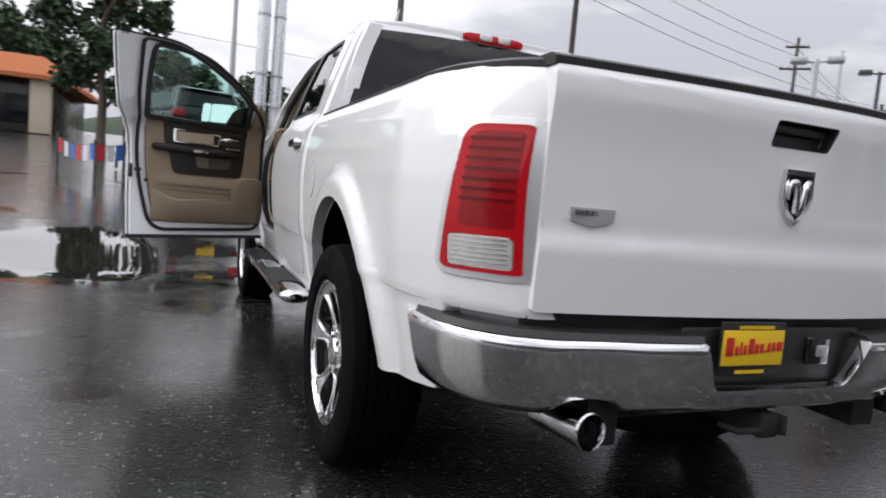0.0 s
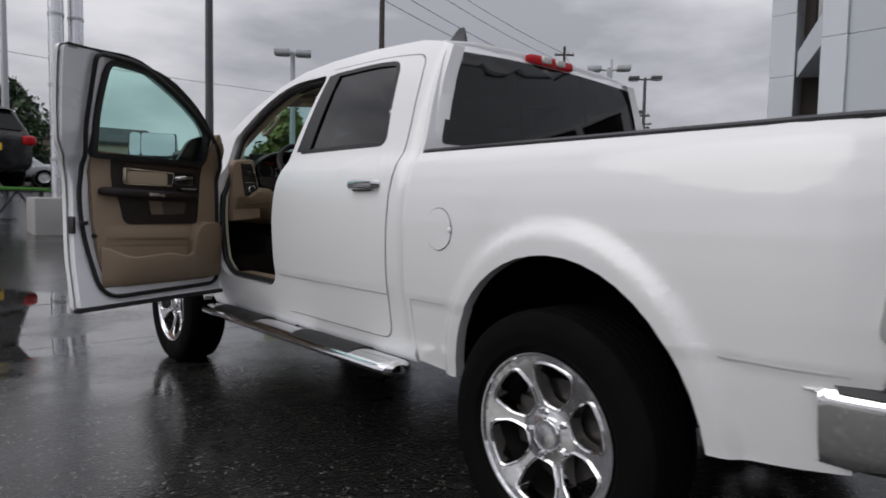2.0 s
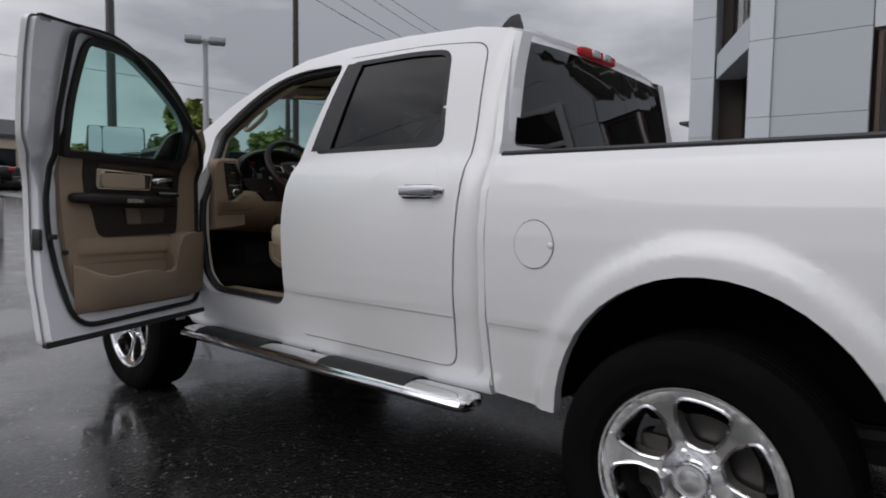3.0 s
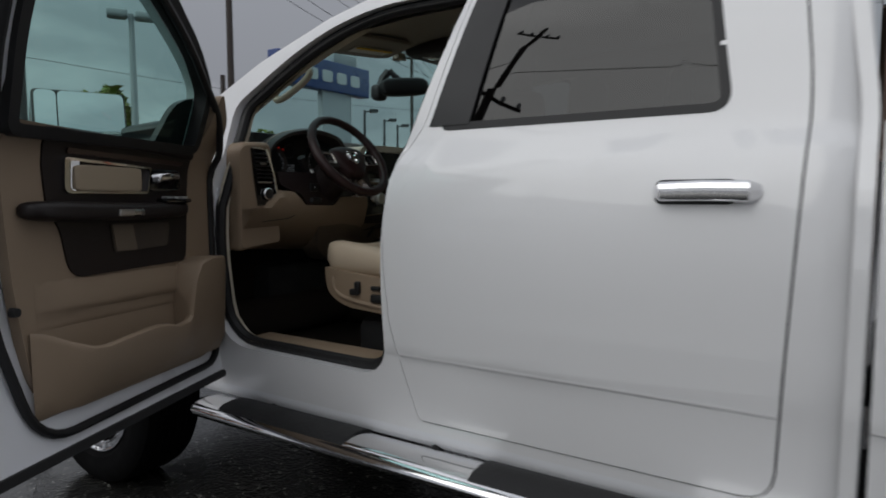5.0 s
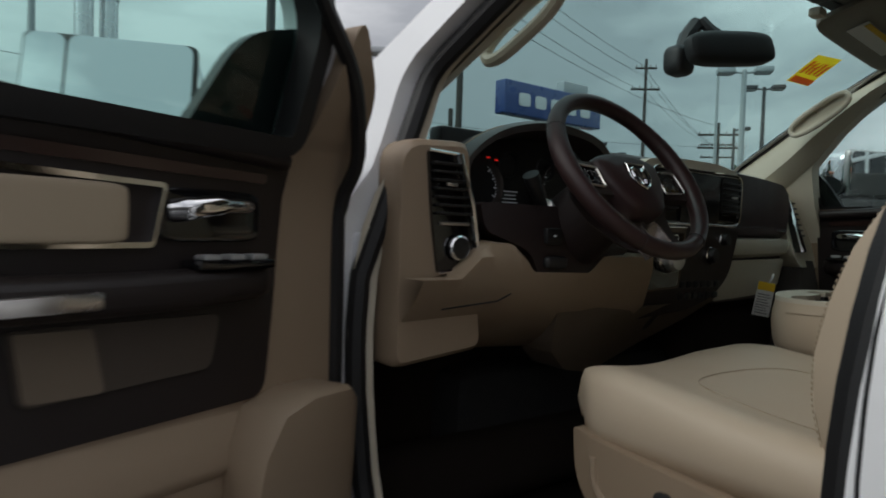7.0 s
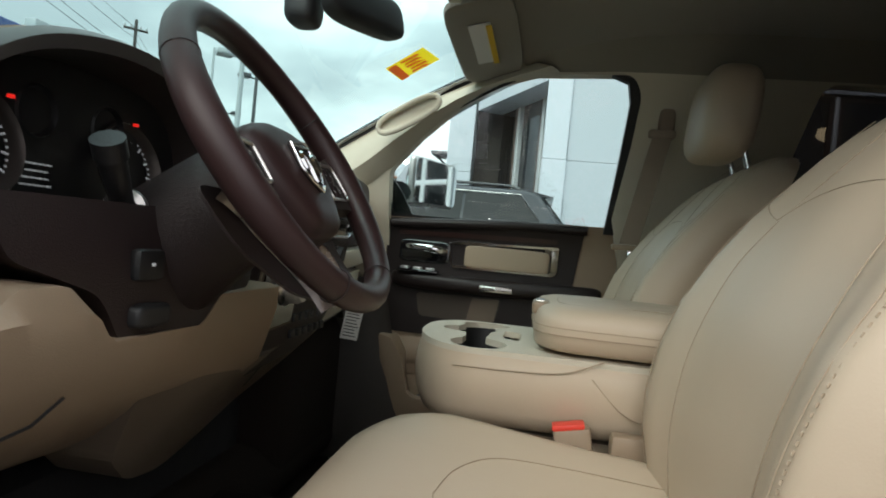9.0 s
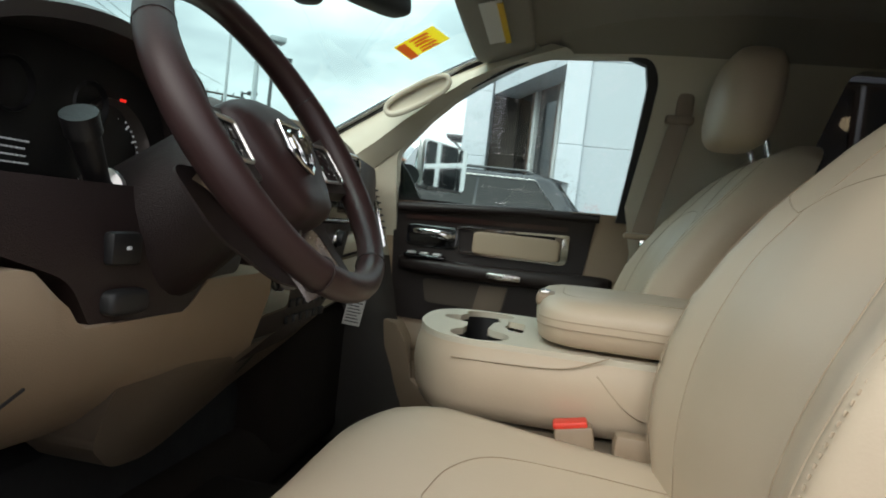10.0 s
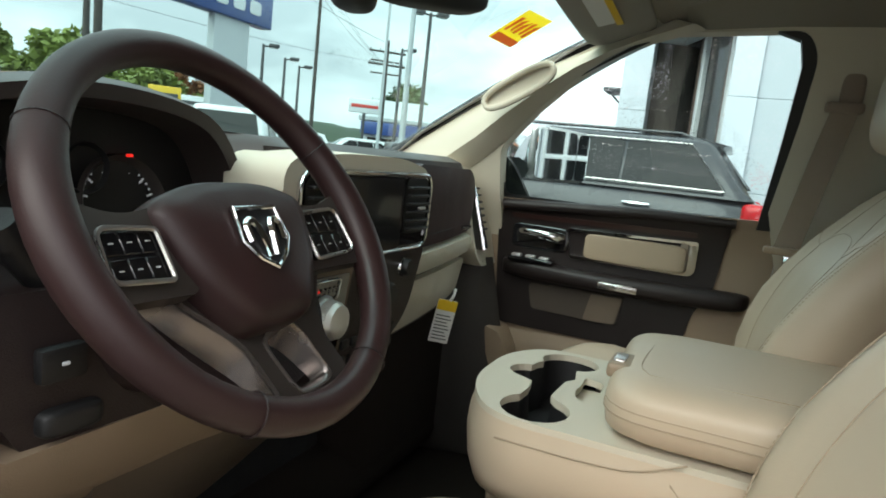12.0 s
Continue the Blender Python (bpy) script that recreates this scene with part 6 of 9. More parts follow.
for x in (-0.595, -0.350):
    bm = bmesh.new()
    lathe(bm, [(-0.012, 0.062), (-0.018, 0.059), (-0.012, 0.054), (0.0, 0.052)], (0, 0, 0), "y", 40)
    bm.transform(Matrix.Translation((x, 2.805, 1.385)) @ tilt)
    gauge = part("gauge_ring", bm, SATIN_D, cluster)
    bm = bmesh.new()
    for k in range(31):
        a = radians(215 - 8.33 * k)
        for r in ((0.050, 0.047, 0.044) if k % 3 == 0 else (0.050,)):
            q = Vector((r * math.cos(a), -0.004, r * math.sin(a)))
            block(bm, q - Vector((0.0010, 0.0008, 0.0012)), q + Vector((0.0010, 0.0008, 0.0012)))
    bm.transform(Matrix.Translation((x, 2.805, 1.385)) @ tilt)
    part("gauge_mark", bm, LAMP_WHITE, gauge)
for x in (-0.515, -0.400):
    bm = bmesh.new()
    lathe(bm, [(-0.010, 0.030), (-0.013, 0.028), (-0.006, 0.025)], (x, 2.806, 1.43), "y", 28)
    part("small_gauge_ring", bm, BLACK, cluster)
bm = bmesh.new()
for k, w in enumerate((0.050, 0.034, 0.044, 0.048)):
    for j in range(int(w / 0.0065)):
        block(bm, (-0.500 - w / 2 + j * 0.0065, 2.800, 1.372 - k * 0.008), (-0.4955 - w / 2 + j * 0.0065, 2.803, 1.3738 - k * 0.008))
part("display_writing", bm, LAMP_WHITE, cluster)
for x, z in ((-0.575, 1.440), (-0.552, 1.436), (-0.345, 1.445)):
    part("warning_lamp", block(bmesh.new(), (x, 2.795, z), (x + 0.006, 2.800, z + 0.0035)), LAMP_RED, cluster)

# driver's side vent stack and dash end
part("dash_end_cap", loft(bmesh.new(), [[Vector((-0.80 + (x + 0.80) * g, 2.662 + d, 1.23 + (z - 1.23) * g)) for x, z in poly([(-0.885, 1.04, 0.02), (-0.885, 1.440, 0.05), (-0.735, 1.448, 0.02), (-0.69, 1.06, 0.02)])] for d, g in ((0.0, 0.94), (0.008, 0.985), (0.025, 1.0), (0.18, 1.0))]), TAN_P, dash, "tan dash end moulding")
stack = poly([(-0.803, 1.205, 0.008), (-0.710, 1.215, 0.008), (-0.722, 1.30, 0.1), (-0.766, 1.420, 0.008), (-0.832, 1.422, 0.008), (-0.820, 1.30, 0.1)])
flat_v = lambda off: (lambda x, z: Vector((x, 2.658 - off + 0.05 * (x + 0.78), z)))
vent = part("side_vent", panel(stack, [], flat_v(0.002), (0, 0), (0, -1, 0), (0, 0.02, 0)), GLOSS, dash, "black air vent and lamp dial in a chrome frame")
bm = bmesh.new()
tube(bm, [flat_v(0.006)(x, z) for x, z in ((-0.712, 1.217), (-0.716, 1.26), (-0.731, 1.33), (-0.766, 1.419))], 0.0065, 8)
tube(bm, [flat_v(0.004)(x, z) for x, z in ((-0.803, 1.207), (-0.712, 1.217))], 0.003, 6)
tube(bm, [flat_v(0.004)(x, z) for x, z in ((-0.832, 1.421), (-0.766, 1.419))], 0.003, 6)
part("vent_frame", bm, CHROME, vent)
for k in range(7):
    bm = bmesh.new()
    z = 1.310 + k * 0.0145
    block(bm, (-0.812 - 0.0022 * k, 2.643, z), (-0.736 - 0.0050 * k, 2.659, z + 0.005), 0.002)
    part("vent_slat", bm, BLACK, vent)
bm = bmesh.new()
block(bm, (-0.800, 2.640, 1.360), (-0.775, 2.646, 1.367), 0.002)
block(bm, (-0.805, 2.649, 1.292), (-0.740, 2.655, 1.298), 0.002)
part("vent_tab", bm, SATIN, vent)
bm = bmesh.new()
lathe(bm, [(0.0, 0.021), (-0.008, 0.021), (-0.012, 0.018), (-0.014, 0.0005)], (-0.762, 2.656, 1.252), "y", 28)
dial = part("lamp_dial", bm, BLACK, vent)
bm = bmesh.new()
lathe(bm, [(-0.005, 0.0225), (-0.010, 0.0225), (-0.013, 0.0195), (-0.010, 0.018)], (-0.762, 2.656, 1.252), "y", 28)
part("dial_ring", bm, CHROME, dial)

# knee panel and column
knee = bmesh.new()
rows = []
cap = lambda x: table([(-0.875, 1.20), (-0.79, 1.20), (-0.70, 1.268), (-0.645, 1.262), (-0.600, 1.208), (-0.43, 1.204), (-0.37, 1.252), (-0.10, 1.235)], x)
for z, y in ((1.268, 2.650), (1.262, 2.612), (1.238, 2.596), (1.205, 2.596), (1.165, 2.618), (1.125, 2.660), (1.085, 2.715), (1.055, 2.77), (1.04, 2.83)):
    rows.append([Vector((-0.875 + 0.66 * k / 54, y + 0.02 * math.sin(k / 54 * math.pi) + 0.03 * (k / 54) ** 2, min(z, cap(-0.875 + 0.66 * k / 54)) - (0.0 if z > 1.201 else 0.04 * k / 54))) for k in range(55)])
loft(knee, rows, False)
knee_ = part("knee_panel", knee, TAN_P, dash, "tan lower dash panel")
bm = bmesh.new()
tube(bm, [(-0.83, 2.606, 1.150), (-0.70, 2.612, 1.158), (-0.66, 2.618, 1.170)], 0.0016, 5)
part("panel_gap", bm, SEAL, knee_)
bm = bmesh.new()
panel(poly([(-0.705, 1.338, 0.01), (-0.30, 1.338, 0.01), (-0.30, 1.245, 0.02), (-0.39, 1.225, 0.02), (-0.42, 1.204, 0.015), (-0.572, 1.200, 0.015), (-0.602, 1.250, 0.02), (-0.705, 1.285, 0.02)]), [], lambda x, z: Vector((x, 2.628 + 0.25 * (x + 0.44) ** 2 + 0.5 * max(0, z - 1.28) ** 1.2, z)), (0.03, 0.03), (0, -1, 0), (0, 0.13, 0), bm)
part("column_bezel", bm, BROWN_P, dash, "dark brown column surround")
bm = bmesh.new()
block(bm, (-0.566, 2.622, 1.262), (-0.522, 2.636, 1.294), 0.005)
sw = part("pedal_switch", bm, SEAL, dash)
bm = bmesh.new()
block(bm, (-0.548, 2.6205, 1.277), (-0.541, 2.623, 1.2805), 0.001)
part("switch_mark", bm, LAMP_WHITE, sw)
bm = bmesh.new()
pillow(bm, (-0.535, 2.632, 1.226), (0.060, 0.03, 0.026), 4)
part("brake_release", bm, BLACK, dash)
cover = poly([(-0.48, 1.12, 0.03), (-0.420, 1.020, 0.02), (-0.345, 0.965, 0.03), (-0.245, 0.948, 0.03), (-0.155, 0.985, 0.04), (-0.04, 1.025, 0.04), (0.08, 1.072, 0.03), (0.16, 1.120, 0.02), (0.15, 1.140, 0.01), (0.02, 1.118, 0.01), (-0.205, 1.118, 0.01), (-0.218, 1.24, 0.01), (-0.34, 1.24, 0.01), (-0.47, 1.18, 0.02)])
shroud_at = lambda off: (lambda x, z: Vector((x, 2.650 - off + 0.70 * max(0, 1.14 - z) + 0.05 * abs(x + 0.36) - 0.012 * max(0, math.sin((x + 0.42) * 9)) * (z < 1.14), z)))
bm = panel(cover, [], shroud_at(0.0), (0.03, 0.03), (0, -1, 0), (0, 0.10, 0))
shroud = part("column_shroud", bm, POCKET_L, dash, "taupe cover below the steering column", angle=50)
part("shroud_slot", panel(poly([(-0.125, 1.050, 0.012), (-0.095, 1.054, 0.012), (-0.084, 1.098, 0.008), (-0.100, 1.100, 0.006), (-0.122, 1.078, 0.008)]), [], shroud_at(0.003), (0, 0), (0, -1, 0)), SEAL, shroud)
C, TL = Vector((-0.44, 2.53, 1.407)), radians(35)
U, V, N = Vector((1, 0, 0)), Vector((0, math.sin(TL), math.cos(TL))), Vector((0, -math.cos(TL), math.sin(TL)))
bm = bmesh.new()
loft(bm, [[C - N * d + U * (w * math.cos(t)) + V * (h * math.sin(t) - o) for t in [2 * math.pi * k / 24 for k in range(24)]] for d, w, h, o in ((0.035, 0.050, 0.050, 0), (0.05, 0.068, 0.062, 0.005), (0.09, 0.075, 0.070, 0.010), (0.18, 0.080, 0.080, 0.015), (0.28, 0.08, 0.08, 0.015))])
column = part("steering_column", bm, BROWN_P, dash, "dark brown steering column cover", angle=60)
bm = bmesh.new()
tube(bm, [(-0.505, 2.680, 1.318), (-0.538, 2.668, 1.340), (-0.572, 2.660, 1.382)], [0.009, 0.0115, 0.0145], 12)
stalk = part("wiper_stalk", bm, BLACK, column, "black stalk with a round silver end")
bm = bmesh.new()
rod(bm, (-0.571, 2.660, 1.381), (-0.583, 2.657, 1.398), 0.0165, 0.0165, 24)
part("stalk_knob", bm, BLACK, stalk)
bm = bmesh.new()
lathe(bm, [(0, 0.024), (0.008, 0.024), (0.012, 0.017)], (0, 0, 0), "x", 24)
bm.transform(Matrix.Translation((-0.520, 2.674, 1.330)) @ Matrix.Rotation(radians(190), 4, "Z"))
part("stalk_collar", bm, SATIN, stalk)

# steering wheel
on_wheel = lambda off: (lambda a, b: C + U * a + V * b + N * off)
bm = bmesh.new()
tube(bm, [C + U * (0.181 * math.cos(t)) + V * (0.181 * math.sin(t)) for t in [2 * math.pi * k / 64 for k in range(64)]], [0.0165 + 0.0025 * max(0, math.cos(2 * (2 * math.pi * k / 64))) for k in range(64)], 14, closed=True)
wheel = part("steering_wheel", bm, BROWN, truck, "brown leather steering wheel with satin spokes", angle=80)
for t in (28, 152, 242, 298):
    bm = bmesh.new()
    q = C + (U * math.cos(radians(t)) + V * math.sin(radians(t))) * 0.181
    d1, tang = (U * math.cos(radians(t)) + V * math.sin(radians(t))), (-U * math.sin(radians(t)) + V * math.cos(radians(t)))
    tube(bm, [q + d1 * (0.0178 * math.cos(k)) + N * (0.0178 * math.sin(k)) for k in [2 * math.pi * j / 20 for j in range(20)]], 0.0009, 5, closed=True)
    part("rim_seam", bm, BROWN_P, wheel)
pad_o = poly([(-0.100, 0.046, 0.02), (-0.045, 0.066, 0.03), (0.045, 0.066, 0.03), (0.100, 0.046, 0.02), (0.082, -0.020, 0.03), (0.042, -0.078, 0.02), (-0.042, -0.078, 0.02), (-0.082, -0.020, 0.03)], 5)
bm = bmesh.new()
loft(bm, [[on_wheel(o)(a * k, b * k - 0.020) for a, b in pad_o] for o, k in ((-0.045, 1.0), (-0.016, 1.0), (-0.004, 0.97), (0.004, 0.90), (0.009, 0.72), (0.011, 0.3))])
pad = part("airbag_pad", bm, BROWN, wheel, "dark brown airbag cover", angle=50)
emb = [(x * 0.56, (z - 1.128) * 0.42 - 0.020) for x, z in shield]
part("wheel_emblem", tube(bmesh.new(), [on_wheel(0.0145)(a * 0.93, -0.020 + (b + 0.020) * 0.93) for a, b in emb], 0.0026, 8, closed=True), CHROME, pad, "chrome shield emblem")
part("emblem_field", panel([(a * 0.93, -0.020 + (b + 0.020) * 0.93) for a, b in emb], [], on_wheel(0.0135), (0, 0), tuple(N), tuple(-N * 0.006)), SEAL, pad)
bm = bmesh.new()
for sx in (-1, 1):
    tube(bm, spline([on_wheel(0.015)(sx * 0.004, -0.040), on_wheel(0.017)(sx * 0.007, -0.020), on_wheel(0.017)(sx * 0.012, -0.006), on_wheel(0.016)(sx * 0.021, -0.009), on_wheel(0.015)(sx * 0.021, -0.025)], 4), 0.0040, 7)
part("emblem_relief", bm, CHROME, pad)
for sx in (-1, 1):
    arm_o = poly([(sx * 0.075, 0.026, 0.01), (sx * 0.125, 0.016, 0.02), (sx * 0.176, 0.034, 0.01), (sx * 0.174, -0.056, 0.01), (sx * 0.130, -0.054, 0.02), (sx * 0.072, -0.054, 0.01)])
    spoke = part("spoke", panel(arm_o, [], lambda a, b: on_wheel(-0.010 + 0.08 * max(0, abs(a) - 0.075))(a, b), (0.02, 0.02), tuple(N), tuple(-N * 0.018)), SATIN_D, wheel)
    near_, far_, top_, low_ = (0.100, 0.153, 0.006, -0.044) if sx < 0 else (0.082, 0.150, 0.012, -0.046)
    bo = poly([(sx * near_, top_ - 0.004, 0.006), (sx * far_, top_, 0.012), (sx * far_ + sx * 0.004, low_ + 0.004, 0.012), (sx * near_, low_, 0.006)])
    mid = (near_ + far_) / 2
    part("button_frame", tube(bmesh.new(), [on_wheel(0.0)(a, b) for a, b in grow(bo, -0.001)], 0.0022, 6, closed=True), SATIN, spoke, "satin button frame")
    part("button_plate", panel(grow(bo, -0.001), [], on_wheel(-0.003), (0, 0), tuple(N), tuple(-N * 0.004)), GLOSS, spoke)
    for j in range(6):
        bm = bmesh.new()
        q = on_wheel(-0.003)(sx * (mid + (far_ - near_) * 0.30 * (j % 3 - 1)), (top_ + low_) / 2 + (0.5 - j // 3) * (top_ - low_) * 0.44)
        block(bm, (-(far_ - near_) * 0.138, -(top_ - low_) * 0.19, -0.001), ((far_ - near_) * 0.138, (top_ - low_) * 0.19, 0.0010), 0.0008, 1)
        bm.transform(Matrix.Translation(q) @ Matrix.Rotation(math.pi / 2 - TL, 4, "X"))
        key = part("wheel_button", bm, GLOSS, spoke)
        bm = block(bmesh.new(), (-0.0022, -0.0006, 0.0008), (0.0022, 0.0006, 0.0013))
        bm.transform(Matrix.Translation(q) @ Matrix.Rotation(math.pi / 2 - TL, 4, "X"))
        part("button_mark", bm, INK_L, key)
low = on_wheel(-0.028)
left_edge = [(-0.132, -0.030), (-0.110, -0.037), (-0.089, -0.049), (-0.069, -0.068), (-0.048, -0.089), (-0.033, -0.110), (-0.026, -0.133), (-0.020, -0.154), (-0.018, -0.172)]
left_inner = [(-0.130, -0.036), (-0.114, -0.043), (-0.099, -0.057), (-0.084, -0.077), (-0.066, -0.098), (-0.050, -0.116), (-0.037, -0.132), (-0.027, -0.150), (-0.022, -0.172)]
eye_edge = [(0.006, -0.094), (0.027, -0.092), (0.043, -0.104), (0.053, -0.130), (0.060, -0.152), (0.051, -0.160), (0.021, -0.162), (0.007, -0.156), (-0.004, -0.130), (-0.009, -0.106)]
eye_inner = [(0.008, -0.106), (0.019, -0.109), (0.031, -0.122), (0.042, -0.138), (0.050, -0.151), (0.045, -0.154), (0.025, -0.155), (0.013, -0.151), (0.002, -0.130), (0.000, -0.114)]


def wheel_line(points, off, shut=False, n=5):
    line = spline([on_wheel(off)(a, b) for a, b in (points + points[:1] if shut else points)], n)
    return line[:-1] if shut else line


flat_edge = lambda points, shut=False: [((p - C).dot(U), (p - C).dot(V)) for p in wheel_line(points, 0.0, shut, 3)]
web = part("lower_spoke", panel(flat_edge(left_edge) + [(0.092, -0.172), (0.087, -0.145), (0.079, -0.118), (0.084, -0.085), (0.110, -0.052), (0.125, -0.030), (0.060, -0.020), (-0.060, -0.020)], [flat_edge(eye_edge, True)], low, (0.02, 0.02), tuple(N), tuple(-N * 0.004)), SATIN_D, wheel, "dark satin lower spoke")
part("spoke_back", panel(poly([(-0.150, -0.020, 0.02), (0.120, -0.020, 0.02), (0.125, -0.090, 0.03), (0.072, -0.140, 0.02), (0.0, -0.158, 0.03), (-0.065, -0.142, 0.02), (-0.130, -0.090, 0.02)]), [], on_wheel(-0.050), (0, 0), tuple(N), tuple(-N * 0.003)), BROWN_P, web)
part("spoke_bezel", loft(bmesh.new(), [wheel_line([(a + 0.002, b + 0.002) for a, b in left_edge], -0.0285), wheel_line([(a + 0.001, b + 0.001) for a, b in left_edge], -0.0262), wheel_line([(a - 0.003, b - 0.002) for a, b in left_edge], -0.0268), wheel_line([(a * 0.8 + c * 0.2, b * 0.8 + d * 0.2) for (a, b), (c, d) in zip(left_edge, left_inner)], -0.031), wheel_line(left_inner, -0.048)], False, False), BEZEL, web, "satin metal spoke bezel", angle=60)
part("spoke_bezel", loft(bmesh.new(), [wheel_line([(0.026 + (a - 0.026) * g, -0.126 + (b + 0.126) * g) for a, b in eye_edge], o, True) for g, o in ((1.05, -0.0285), (1.03, -0.0262), (0.93, -0.0268), (0.87, -0.031))] + [wheel_line(eye_inner, -0.046, True)], True, False), BEZEL, web, "satin metal spoke bezel", angle=60)

# centre stack
STK = 2.655
flat_s = lambda off: (lambda x, z: Vector((x, STK - off + (1.33 - z) * 0.14 if z < 1.33 else STK - off, z)))


def stk(name, outline, off, mat, parent, label="", fold=0.012, holes=()):
    return part(name, panel(outline, holes, flat_s(off), (0, 0), (0, -1, 0), (0, fold, 0)), mat, parent, label)


stack_o = poly([(-0.222, 1.312, 0.03), (0.192, 1.316, 0.03), (0.200, 1.458, 0.03), (0.10, 1.476, 0.1), (-0.10, 1.476, 0.1), (-0.232, 1.462, 0.04)])
cs = stk("centre_panel", stack_o, 0.0, CREAM, dash, "centre stack with dark screen and vents", 0.10)
ring1 = poly([(-0.205, 1.318, 0.03), (0.190, 1.318, 0.03), (0.195, 1.450, 0.03), (-0.205, 1.450, 0.03)])
part("stack_frame", tube(bmesh.new(), [flat_s(0.008)(a, b) for a, b in ring1], 0.0048, 8, closed=True, flat=0.8), CHROME, cs, "chrome frame round screen and vents")
stk("stack_face", grow(ring1, -0.005), 0.006, GLOSS, cs, "", 0.006)
stk("touch_screen", poly([(-0.088, 1.322, 0.006), (0.082, 1.322, 0.006), (0.082, 1.440, 0.006), (-0.088, 1.440, 0.006)]), 0.012, SCREEN, cs, "dark touch screen", 0.005)
for x0, x1 in ((-0.195, -0.100), (0.095, 0.183)):
    v = stk("centre_vent", poly([(x0, 1.345, 0.02), (x1, 1.345, 0.02), (x1, 1.442, 0.02), (x0, 1.442, 0.02)]), 0.009, SEAL, cs, "black slatted air vent", 0.006)
    for k in range(6):
        bm = bmesh.new()
        block(bm, (x0 + 0.006, STK - 0.020, 1.352 + k * 0.0145), (x1 - 0.006, STK - 0.008, 1.357 + k * 0.0145), 0.002)
        part("vent_slat", bm, BLACK, v)
    bm = bmesh.new()
    block(bm, ((x0 + x1) / 2 - 0.012, STK - 0.024, 1.388), ((x0 + x1) / 2 + 0.012, STK - 0.018, 1.394), 0.002)
    part("vent_tab", bm, SATIN, v)
hv = stk("climate_panel", poly([(-0.205, 1.085, 0.03), (0.02, 1.098, 0.05), (0.130, 1.128, 0.06), (0.196, 1.185, 0.04), (0.205, 1.312, 0.01), (-0.215, 1.312, 0.01)]), 0.004, BROWN_P, dash, "dark climate and radio panel", 0.10)
for x, z, r in ((0.080, 1.240, 0.021), (0.126, 1.283, 0.017)):
    bm = bmesh.new()
    lathe(bm, [(0, r), (-0.016, r * 0.92), (-0.020, r * 0.8), (-0.020, 0.0005)], flat_s(0.004)(x, z), "y", 24)
    k_ = part("control_knob", bm, BLACK, hv)
    bm = bmesh.new()
    lathe(bm, [(-0.001, r * 1.12), (-0.006, r * 1.12), (-0.009, r * 1.0)], flat_s(0.004)(x, z), "y", 24)
    part("knob_ring", bm, CHROME, k_)
for k in range(12):
    bm = bmesh.new()
    q = flat_s(0.006)(-0.02 + 0.026 * (k % 6) * 1.2, 1.165 - 0.030 * (k // 6))
    block(bm, q - Vector((0.011, 0.004, 0.008)), q + Vector((0.011, 0.004, 0.008)), 0.003)
    part("panel_button", bm, BLACK, hv)
gear = stk("shift_panel", poly([(-0.205, 1.150, 0.01), (-0.040, 1.158, 0.01), (-0.048, 1.308, 0.008), (-0.208, 1.308, 0.01)]), 0.008, POCKET_L, dash, "taupe and black rotary shifter panel", 0.01)
stk("shift_face", poly([(-0.196, 1.156, 0.01), (-0.052, 1.164, 0.01), (-0.058, 1.295, 0.006), (-0.198, 1.295, 0.01)]), 0.011, GLOSS, gear, "", 0.004)
part("panel_strip", tube(bmesh.new(), [flat_s(0.010)(-0.205, 1.309), flat_s(0.010)(-0.052, 1.309)], 0.0028, 8), CHROME, gear)
screen_o = poly([(-0.150, 1.254, 0.006), (-0.084, 1.258, 0.006), (-0.084, 1.289, 0.006), (-0.152, 1.289, 0.006)])
part("display_ring", tube(bmesh.new(), [flat_s(0.013)(a, b) for a, b in screen_o], 0.0011, 6, closed=True), CHROME, gear)
bm = bmesh.new()
q = flat_s(0.011)(-0.119, 1.232)
lathe(bm, [(0, 0.035), (-0.006, 0.035), (-0.010, 0.030), (-0.014, 0.029)], q, "y", 40)
dial = part("shift_dial", bm, SATIN, gear, "knurled satin shift dial")
rings_d = [[q + Vector(((r + 0.0009 * (k % 2) * w) * math.cos(2 * math.pi * k / 72), d, (r + 0.0009 * (k % 2) * w) * math.sin(2 * math.pi * k / 72))) for k in range(72)] for d, r, w in ((-0.012, 0.028, 0), (-0.014, 0.029, 1), (-0.028, 0.028, 1), (-0.030, 0.027, 0), (-0.036, 0.025, 0), (-0.038, 0.021, 0), (-0.0375, 0.004, 0))]
part("dial_grip", loft(bmesh.new(), rings_d), BRUSHED, dial, "bright knurled dial grip", angle=30)
for k in range(4):
    bm = bmesh.new()
    g = flat_s(0.0145)(-0.126 + 0.012 * k, 1.273)
    block(bm, g - Vector((0.0020, 0.0008, 0.0028)), g + Vector((0.0020, 0.0008, 0.0028)))
    part("gear_mark", bm, SATIN_D, gear)
bm = bmesh.new()
g = flat_s(0.0145)(-0.140, 1.275)
block(bm, g - Vector((0.0012, 0.0008, 0.0014)), g + Vector((0.0012, 0.0008, 0.0014)))
part("gear_lamp", bm, LAMP_RED, gear)

